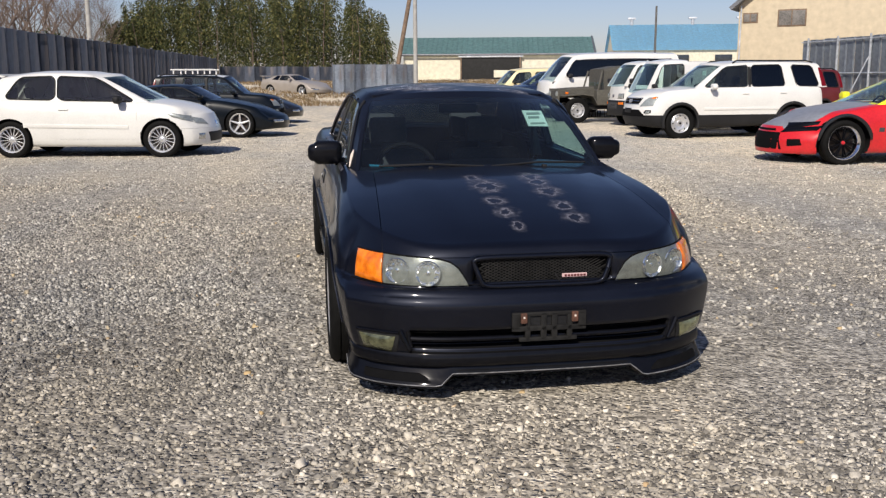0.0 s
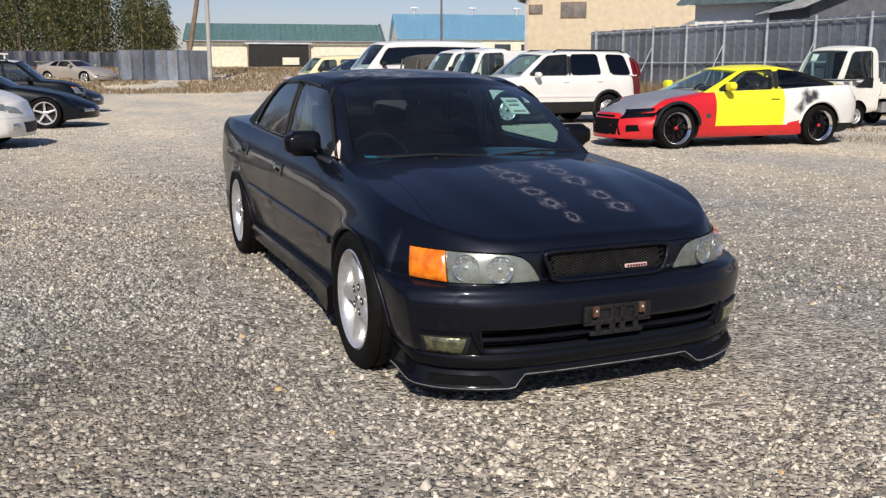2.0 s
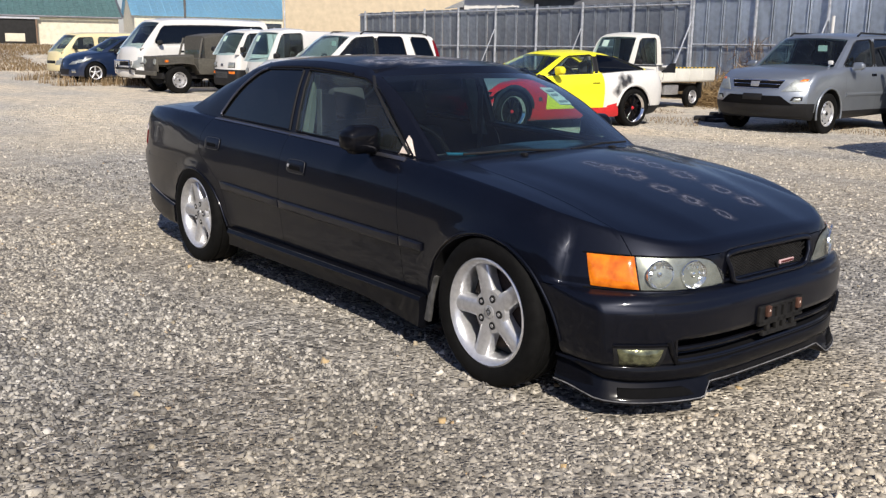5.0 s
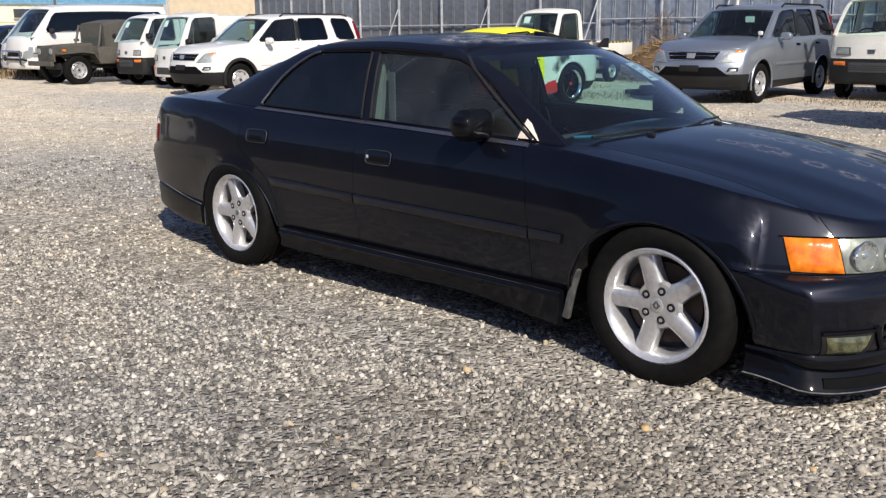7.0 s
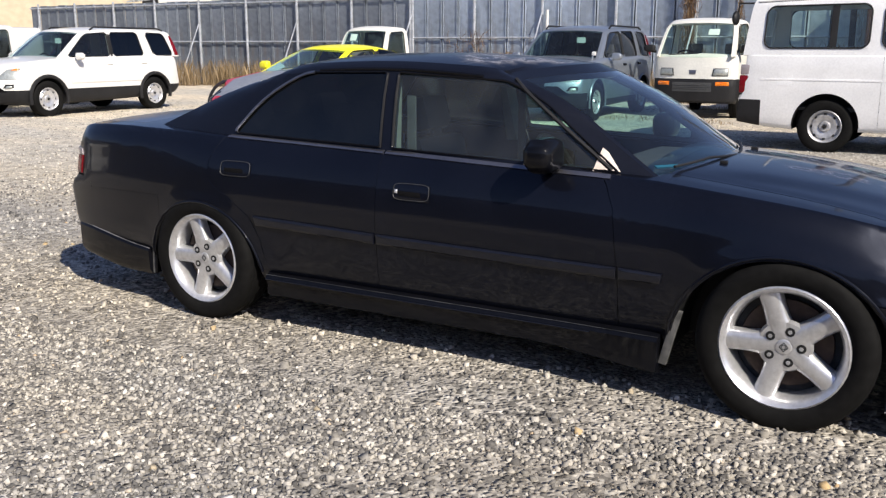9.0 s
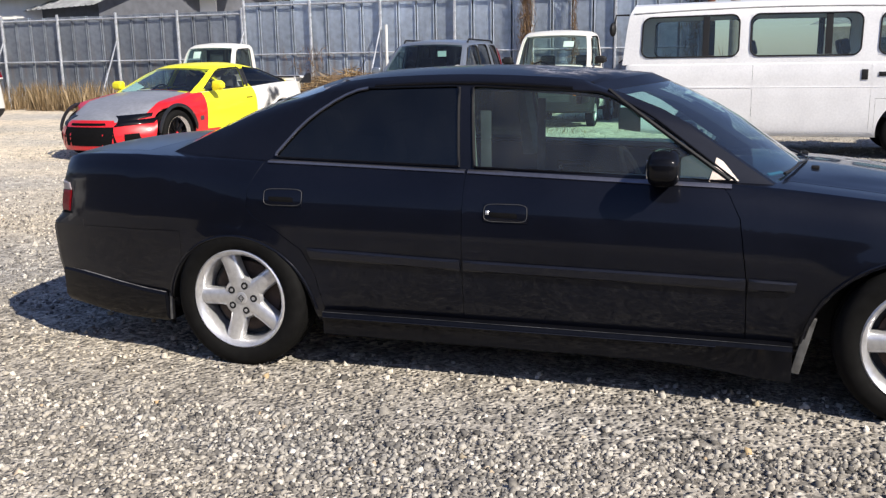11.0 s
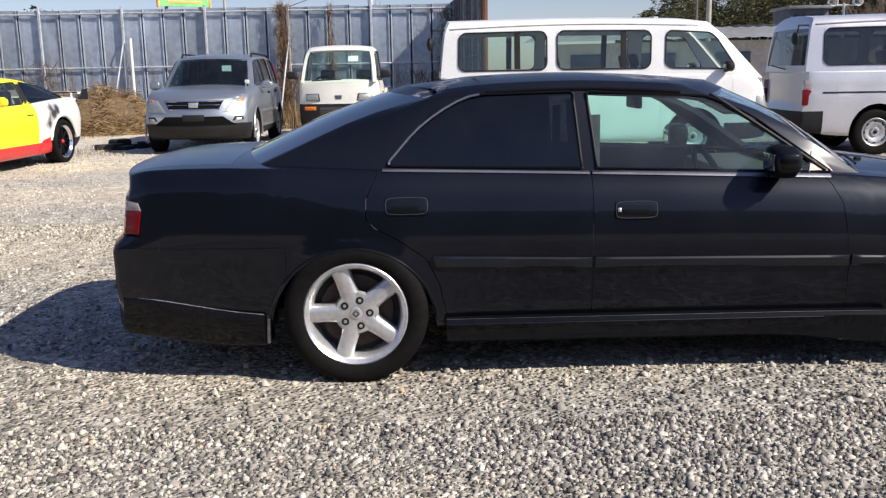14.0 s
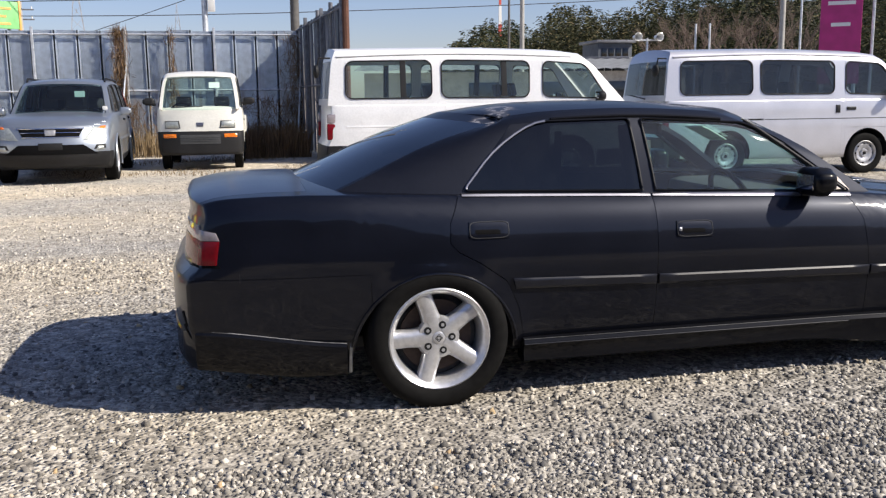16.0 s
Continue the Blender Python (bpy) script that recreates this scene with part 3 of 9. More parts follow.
def seat_mesh(w=0.50, h=0.62, head=True):
    bm = bmesh.new()
    box(bm, -w / 2, w / 2, -0.27, 0.25, 0.0, 0.16, 0.05)
    box(bm, -w / 2, w / 2, 0.0, 0.13, 0.0, h, 0.05, pose(0, 0.20, 0.06, -14))
    if head:
        box(bm, -0.13, 0.13, 0.0, 0.10, h + 0.03, h + 0.22, 0.04, pose(0, 0.20, 0.06, -14))
        box(bm, -0.05, 0.05, 0.03, 0.06, h - 0.03, h + 0.08, 0.01, pose(0, 0.20, 0.06, -14))
    return bm


def vehicle(s):
    """Builds a car from its spec s: side lines, plan, section, cabin, panels, wheels."""
    e = thing(s["name"], s["at"], s["label"], s["category"], s.get("group", ""))
    if "scale" in s:
        e.scale = s["scale"]
    top, bot, wid = curve(*s["top"]), curve(*s["bot"]), curve(*s["width"])
    sec, nose, tail = curve(*s["section"]), curve(*s["nose"]), curve(*s["tail"])
    crown = curve(*s["crown"])
    y0, y1 = s["top"][0][0], s["top"][-1][0]
    ln, lt = s.get("nose_len", 0.5), s.get("tail_len", 0.4)

    # the nose tapers back no faster than the body's length allows
    pn = min(2.0, 0.93 * ln / (s["sweep"][0] + max(v for _, v in s["nose"])))
    pt = min(2.0, 0.93 * lt / (0.001 + s["sweep"][1] + max(v for _, v in s["tail"])))

    tuck, tight = curve(*s.get("tuck", ((0, 1), (1, 1)))), curve(*s.get("tight", ((0, 2.6), (1, 2.6))))

    def bend(a, b, c):
        zb, zt = bot(b), top(b)
        z = zb + (zt - zb) * c
        wn, wt = max(0.0, 1 - (b - y0) / ln) ** pn, max(0.0, 1 - (y1 - b) / lt) ** pt
        y = b + wn * (nose(z) + s["sweep"][0] * tuck(z) * abs(a) ** tight(z)) - wt * (tail(z) + s["sweep"][1] * abs(a) ** s.get("tail_power", 2.6))
        p = (a * wid(b) * sec(c), y, z + crown(b) * (1 - a * a) * c ** 5)
        return s["relief"](p, a, b, c) if "relief" in s else p
    A = s.get("cols") or [-1, -0.93, -0.82, -0.68, -0.52, -0.35, -0.18, 0, 0.18, 0.35, 0.52, 0.68, 0.82, 0.93, 1]
    fine = s.get("fine", 1)
    B = [y0 + (y1 - y0) * t for t in (0, 0.006, 0.014, 0.025, 0.04, 0.06, 0.085, 0.115, 0.15)]
    n = 30 * fine
    B += [y0 + (y1 - y0) * (0.15 + 0.70 * k / n) for k in range(1, n)]
    B += [y0 + (y1 - y0) * (1 - t) for t in (0.15, 0.115, 0.085, 0.06, 0.04, 0.025, 0.014, 0.006, 0)]
    C = [0, 0.06, 0.14, 0.24, 0.34, 0.44, 0.52, 0.60, 0.68, 0.76, 0.83, 0.89, 0.94, 0.975, 1]
    C = s.get("levels") or C
    body = lattice(A, B, C, bend)
    tree = BVHTree.FromBMesh(body)
    shade = surface_normals(body)
    # cabin
    g = s["cabin"]
    keys = g["lines"]
    belt, roof = curve(*g["belt"]), curve(*g["roof"])
    lines, marks = [], []
    for i, (p, q) in enumerate(zip(keys, keys[1:])):
        k = max(1, round(abs(q[0] - p[0]) / 0.18))
        marks.append(len(lines))
        lines += [(p[0] + (q[0] - p[0]) * t / k, p[1] + (q[1] - p[1]) * t / k) for t in range(k)]
    marks.append(len(lines))
    lines.append(keys[-1])
    hw = curve(*g["half"])
    CB = g.get("rows", [0, 0.04, 0.2, 0.4, 0.6, 0.76, 0.88, 0.94, 0.98, 1])
    AB = g.get("cols") or [-1, -0.93, -0.75, -0.5, -0.25, 0, 0.25, 0.5, 0.75, 0.93, 1]
    fb, rb = g["bulge"]
    yb0, yb1 = keys[0][0], keys[-1][0]

    ez = g.get("ease_from", 0.72)

    def bend2(a, b, c):
        p, q = lines[b]
        y = p + (q - p) * c
        wf, wr = max(0.0, 1 - (p - yb0) / 0.5) ** 2, max(0.0, 1 - (yb1 - p) / 0.5) ** 2
        y += (-fb * wf + rb * wr) * (1 - a * a)
        y += g.get("ease", 0.05) * max(0.0, (c - ez) / (1 - ez)) ** 2 * (wf - wr)
        zb, zt = belt(p), roof(q)
        z = zb + (zt - zb) * c + g["crown"] * (1 - abs(a) ** 2.5) * c ** 6 - (0.02 * (1 - a * a) * wf * (1 - c))
        taper = 1 - 0.05 * wf - g.get("rear_taper", 0.06) * wr
        return (a * hw(c) * taper, y, z)
    cab = lattice(AB, list(range(len(lines))), CB, bend2)
    tree2 = BVHTree.FromBMesh(cab)
    # panes and frame
    side, cu, cv = (cab.faces.layers.int[k] for k in ("side", "u", "v"))
    groups = {}
    lo, hi = g.get("pane_rows", (1, 6))
    for f in cab.faces:
        key = "frame"
        if f[side] == 5:
            continue
        if f[side] == 0 and 1 <= f[cu] < len(AB) - 2 and g.get("screen_rows", (0, 7))[0] <= f[cv] < g.get("screen_rows", (0, 7))[1]:
            key = "windscreen"
        elif f[side] == 1 and 1 <= f[cu] < len(AB) - 2 and g.get("back_rows", (0, 7))[0] <= f[cv] < g.get("back_rows", (0, 7))[1] and g.get("back", True):
            key = "rear_window"
        elif f[side] in (2, 3) and lo <= f[cv] < hi:
            for w, (i, j, m) in enumerate(g["panes"]):
                if marks[i] <= f[cu] < marks[j]:
                    key = ("side_window", f[side], w)
        elif f[side] == 4 and s.get("roof_mat"):
            key = "roof"
        groups.setdefault(key, []).append(f)
    for key, faces in groups.items():
        nb = bmesh.new()
        vs = {}
        for f in faces:
            for v in f.verts:
                if v not in vs:
                    vs[v] = nb.verts.new(v.co)
            nb.faces.new([vs[v] for v in f.verts])
        if key == "frame":
            part("cabin_frame", shell(nb, 0.03), s.get("frame_mat", s["paint"]), e, s.get("frame_label", ""))
        elif key == "roof":
            part("roof", shell(nb, 0.03), s["roof_mat"], e, s.get("roof_label", ""))
        else:
            if isinstance(key, tuple):
                m, nm = M[g["panes"][key[2]][2]], "side_window"
            else:
                m, nm = M[g.get(key, "clear")], key
            for v in nb.verts:
                v.co.x *= 0.996
            ob = part(nm, nb, m, e)
            ob.visible_shadow = False
    # rounded corners and rubber seals of the side panes
    rr = g.get("round", 0.06)
    for w, (i, j, pm) in enumerate(g["panes"] if rr else ()):
        c0, c1 = CB[lo], CB[hi]

        def at(u, v, sd, out=0.004):
            bf = marks[i] + (marks[j] - marks[i]) * u
            k = min(int(bf), len(lines) - 2)
            p, q = (lines[k][h] + (lines[k + 1][h] - lines[k][h]) * (bf - k) for h in (0, 1))
            c = c0 + (c1 - c0) * v
            wf, wr = max(0.0, 1 - (p - yb0) / 0.5) ** 2, max(0.0, 1 - (yb1 - p) / 0.5) ** 2
            taper = 1 - 0.05 * wf - g.get("rear_taper", 0.06) * wr
            return Vector((sd * (hw(c) * taper + out), p + (q - p) * c + g.get("ease", 0.05) * max(0.0, (c - ez) / (1 - ez)) ** 2 * (wf - wr), belt(p) + (roof(q) - belt(p)) * c))
        pw_, ph_ = (at(1, 0.5, 1) - at(0, 0.5, 1)).length, (at(0.5, 1, 1) - at(0.5, 0, 1)).length
        radii = g.get("radii", {}).get(w, (rr,) * 4)
        for sd in (-1, 1):
            loop = []
            for (cu_, cv_, a0), r_ in zip(((0, 0, 180), (1, 0, 270), (1, 1, 0), (0, 1, 90)), radii):
                ru, rv = min(0.6, r_ / pw_), min(0.85 if r_ > 0.15 else 0.45, r_ / ph_)
                mu, mv_ = (ru if cu_ == 0 else 1 - ru), (rv if cv_ == 0 else 1 - rv)
                arc = [(mu + ru * math.cos(math.radians(a0 + 15 * k)), mv_ + rv * math.sin(math.radians(a0 + 15 * k))) for k in range(7)]
                loop += arc
                gb = bmesh.new()
                hub = gb.verts.new(at(cu_, cv_, sd))
                rim_ = [gb.verts.new(at(u, v, sd)) for u, v in arc]
                for p, q in zip(rim_, rim_[1:]):
                    gb.faces.new((hub, p, q))
                part("window_corner", shell(gb, 0.012), s.get("frame_mat", s["paint"]), e)
            if w in g.get("chrome", ()):
                part("window_trim", tube(bmesh.new(), [at(u, v, sd, 0.007) for u, v in loop[10:21]], 0.0065, 6), M["dull_chrome"], e, "dull chrome edge of the rear window")
            part("window_seal", tube(bmesh.new(), [at(u, v, sd, 0.005) for u, v in loop + loop[:1]], g.get("seal", 0.011), 6), M[g.get("seal_mat", "plastic")], e)
    cab.free()
    # body: openings for wheels, an open top below the cabin, panels
    cuts = [(y, z, r, 0.52, wid(y) - 0.08) for y, z, r in s["arches"]]
    body = carve(body, cuts)
    pf, pr, px = keys[0][0] + 0.10, keys[-1][0] - 0.10, hw(0) - 0.07
    which = s["panels"]

    def sort(c, n):
        for y, z, r in s["arches"]:
            if (c.y - y) ** 2 + (c.z - z) ** 2 < (r + 0.004) ** 2 and abs(c.x) < wid(y) * 0.995 and n.z < 0.98:
                if abs(n.x) > 0.9 or n.dot(Vector((0, c.y - y, c.z - z))) < 0:
                    return "wheel_well|" + str(round(y)) + ("l" if c.x > 0 else "r")
        if n.z > 0.7 and pf < c.y < pr and abs(c.x) < px and c.z > belt(c.y) - 0.09:
            return "open"
        if n.z < -0.8 and c.z < bot(c.y) + 0.03:
            return "underbody"
        return which(c, n)
    planes = [((0, y, 0), (0, 1, 0)) for y in s.get("cut_y", ())] + [((0, 0, z), (0, 0, 1)) for z in s.get("cut_z", ())]
    planes += [((0, pf, 0), (0, 1, 0)), ((0, pr, 0), (0, 1, 0)), ((px, 0, 0), (1, 0, 0)), ((-px, 0, 0), (1, 0, 0))]
    planes += s.get("cut_planes", [])
    pieces = split(body, planes, sort)
    for name, bm in pieces.items():
        if name == "open":
            bm.free()
            continue
        if name.split("|")[0] in ("wheel_well", "underbody"):
            part(name.split("|")[0], bm, M["plastic"], e)
            continue
        m, label = s["panel_mats"].get(name, (s["paint"], ""))
        plain = name.split("|")[0]
        lit_like(part(plain, folded(bm, 0.0005 if plain == "rear_bumper" else 0.0018), m, e, label, angle=180), shade)
    # inside: floor, dashboard, seats, steering wheel
    if s.get("inside", True):
        w = hw(0) - 0.08
        zf = s.get("floor", 0.30)
        part("cabin_floor", boxed(-w, w, pf - 0.1, pr + 0.05, zf - 0.05, zf, bevel=0.01), M["interior"], e)
        zb = belt(pf)
        part("dashboard", boxed(-w, w, pf - s.get("dash_lead", 0.12), pf + 0.34, zb - 0.30, zb - 0.01, bevel=0.07), M["interior"], e)
        st = bmesh.new()
        sx, sy = s.get("driver", (-0.36, 0.15))
        ring = [Vector((0.18 * math.cos(k * math.pi / 12), 0, 0.18 * math.sin(k * math.pi / 12))) for k in range(25)]
        tube(st, ring, 0.014, 6, False)
        tube(st, [(-0.17, 0, 0), (0.17, 0, 0)], 0.016, 6)
        tube(st, [(0, 0, 0), (0, 0, -0.17)], 0.016, 6)
        box(st, -0.06, 0.06, -0.02, 0.03, -0.05, 0.05, 0.015)
        bmesh.ops.transform(st, matrix=pose(sx, pf + 0.46, zb - 0.06, -25), verts=st.verts)
        part("steering_wheel", st, M["void"], e)
        for x in (-1, 1):
            for yy in s.get("seats", (0.15, 1.0)):
                sm = seat_mesh(0.50, s.get("seat_h", 0.60))
                bmesh.ops.transform(sm, matrix=pose(x * abs(sx), yy, zf), verts=sm.verts)
                part("seat", sm, M["seat_cloth"], e)
    # wheels
    for y in s["axles"]:
        for x in (-1, 1):
            style, r, rim, w = s["wheel"]
            add_wheel(e, x * (s["track"] - w / 2), y, r + s.get("sink", -0.008), style, r, rim, w)
    for name, way, corners, m, *more in s.get("patches", []):
        lift = more[0] if more else 0.006
        both = more[1] if len(more) > 1 else True
        use = tree2 if (len(more) > 2 and more[2]) else tree
        label = more[3] if len(more) > 3 else ""
        sides = [(way, corners)]
        if both:
            sides.append(({"right": "left"}.get(way, way), mirrored(corners) if way in ("front", "rear", "top") else corners))
        for w2, c2 in sides:
            part(name, patch(use, w2, c2, lift, power=0.008 if "lamp" in name else 0.0), M[m], e, label)
    for sd in (-1, 1) if s.get("mirrors", True) else ():
        mx, my, mz = s["mirror_at"]
        bm = box(bmesh.new(), -0.098, 0.093, -0.072, 0.045, -0.066, 0.066, 0.052, None, 5)
        for v in bm.verts:
            v.co.z *= 1 - 0.25 * (v.co.x > 0.05) if sd > 0 else 1 - 0.25 * (v.co.x < -0.05)
        bmesh.ops.transform(bm, matrix=pose(sd * mx, my, mz), verts=bm.verts)
        box(bm, sd * mx - 0.11 if sd > 0 else sd * mx + 0.05, sd * mx - 0.05 if sd > 0 else sd * mx + 0.11, my - 0.02, my + 0.02, mz - 0.075, mz - 0.03, 0.01)
        mo = part("door_mirror", bm, s.get("mirror_mat", s["paint"]), e)
        gb = boxed(sd * mx - 0.06, sd * mx + 0.06, my + 0.040, my + 0.0455, mz - 0.034, mz + 0.034, bevel=0.002)
        part("mirror_glass", gb, M["chrome"], mo)
    return e, tree, tree2


def sorter(hood_y, tail_y, fa, ra, r, bump_f, bump_r, doors, sill, hood_x=0.6, deck=True, hood_n=0.55, hood_z=None, slant=None):
    """Sorts faces into hood, bumpers, doors, boot lid and the rest."""
    def which(c, n):
        if c.y < hood_y and abs(c.x) < hood_x and (n.z > hood_n if hood_z is None else c.z > hood_z and n.z > 0.15):
            return "hood"
        if deck and c.y > tail_y and n.z > 0.6 and abs(c.x) < hood_x + 0.03:
            return "boot_lid"
        if c.y < fa - r * 0.75 and c.z < bump_f:
            return "front_bumper"
        if c.y > ra + r * 0.75 and c.z < (bump_r if slant is None else 0.325):
            return "rear_bumper"
        if hood_z is not None and c.y < doors[0][0] and c.z > sill:
            return ("fender|l" if c.x > 0 else "fender|r") if abs(c.x) > hood_x else "nose_panel" if c.y < hood_y else "body"
        if abs(n.x) > 0.35:
            tag = "|l" if c.x > 0 else "|r"
            for i, (p, q) in enumerate(doors):
                if p < c.y < q and c.z > sill and (c.y - slant[0]) * slant[2] + (c.z - slant[1]) * slant[3] < 0 if slant else p < c.y < q and c.z > sill and not any((c.y - y) ** 2 + (c.z - 0.25) ** 2 < (r + 0.03) ** 2 for y in (fa, ra)):
                    return "door" + tag + str(i)
            if c.y < (doors[0][0] if doors else hood_y):
                return "fender" + tag
        return "body"
    return which


SECTION = ((0, 0.90), (0.10, 0.955), (0.35, 0.985), (0.58, 1.0), (0.74, 0.99), (0.86, 0.965), (0.94, 0.93), (1, 0.885))


# ---- the black saloon ----
CAR = pose(0.015, 0, 0, 0, 0, 1.2)
NOSE, LOW = -2.115, 0.17
HERO_ARCHES = ((-1.322, 0.212, 0.388), (1.384, 0.213, 0.352))


def sstep(x, a, b):
    t = min(1, max(0, (x - a) / (b - a)))
    return t * t * (3 - 2 * t)


def bumper_y(x):
    return NOSE + 0.213 * (abs(x) / 0.79) ** 3.9


def lamp_y(x):
    return NOSE + 0.050 + 0.36 * (abs(x) / 0.79) ** 5.5


def hero_relief(p, a, b, c):
    """Sunken intake and grille, wheel arch flares, and the long folds of the bonnet."""
    x, y, z = p
    z += (BACK_LINE(y) - BACK_LINE(b)) * c ** 12 * (y < 0)
    if b < NOSE + 0.002:
        u = abs(a)
        y += 0.085 * (1 - sstep(u, 0.688, 0.707)) * sstep(z, 0.225, 0.232) * (1 - sstep(z, 0.303, 0.311))
        y += 0.032 * (1 - sstep(u, 0.36, 0.375)) * sstep(z, 0.492, 0.500) * (1 - sstep(z, 0.586, 0.594))
    if abs(a) > 0.999:
        for ay, az, r in HERO_ARCHES:
            d = math.hypot(y - ay, z - az) - r
            if d > -0.08 and z > az - 0.08:
                x += math.copysign(0.013 * math.exp(-(max(d - 0.012, 0) / 0.036) ** 2) * (1 - sstep(z, 0.60, 0.67)) * (1 - 0.85 * sstep(ay - y, 0.12, 0.34) * (ay < 0)), a)
    if y > 1.2 and c > 0.74:
        x *= 1 + 0.035 * sstep(y, 1.2, 1.9) * sstep(c, 0.74, 0.97)
    if c > 0.999 and y < -0.8:
        t = (y + 0.85) / (NOSE + 0.85)
        fold = 0.50 - 0.20 * t
        z += 0.009 * (1 - sstep(abs(x), fold - 0.08, fold + 0.08)) * sstep(-y, 0.85, 1.15) * (1 - sstep(-y, 1.9, 2.08))
        z -= 0.003 * math.exp(-((abs(x) - bonnet_half(y)) / 0.035) ** 2)
    return x, y, z


def bonnet_half(y):
    return 0.539 - 0.0537 * y


# shut lines of the doors as (z, y)
FENDER_GAP = ((0.20, -0.735), (0.48, -0.728), (0.72, -0.695), (0.80, -0.655), (0.95, -0.53))
REAR_GAP = ((0.20, 0.972), (0.262, 0.985), (0.415, 1.018), (0.525, 1.072), (0.609, 1.19), (0.66, 1.285), (0.70, 1.322), (0.78, 1.318), (0.90, 1.262))


def along(line, z):
    for (z0, y0), (z1, y1) in zip(line, line[1:]):
        if z <= z1:
            return y0 + (y1 - y0) * (z - z0) / (z1 - z0)
    return line[-1][1]


def hero_panels(c, n):
    tag = "|l" if c.x > 0 else "|r"
    if c.y < -1.75 and abs(c.x) < 0.575 and 0.224 < c.z < 0.312 and c.y - bumper_y(c.x) > 0.016:
        return "bumper_intake"
    if c.y < -1.9 and abs(c.x) < 0.31 and 0.490 < c.z < 0.596 and c.y - lamp_y(c.x) > 0.014 and n.z < 0.6:
        return "grille"
    if c.y < -0.82 and abs(c.x) < bonnet_half(c.y) and c.z > 0.60 and n.z > 0.15:
        return "hood"
    if c.y > 1.90 and n.z > 0.6 and abs(c.x) < 0.655:
        return "boot_lid"
    if c.y < -1.60 and c.z < 0.481:
        return "front_bumper"
    if c.y > 1.66 and c.z < 0.585:
        return "rear_bumper"
    if c.y < along(FENDER_GAP, c.z) and c.z > 0.262:
        return "fender" + tag if abs(c.x) > bonnet_half(c.y) or c.y > -0.82 else "nose_panel"
    if abs(n.x) > 0.35 and c.z > 0.262 and c.y < along(REAR_GAP, c.z):
        return "door" + tag + ("0" if c.y < 0.365 else "1")
    return "body"


def gap_planes(line):
    return [((0, y0, z0), (0, z1 - z0, y0 - y1)) for (z0, y0), (z1, y1) in zip(line, line[1:])]


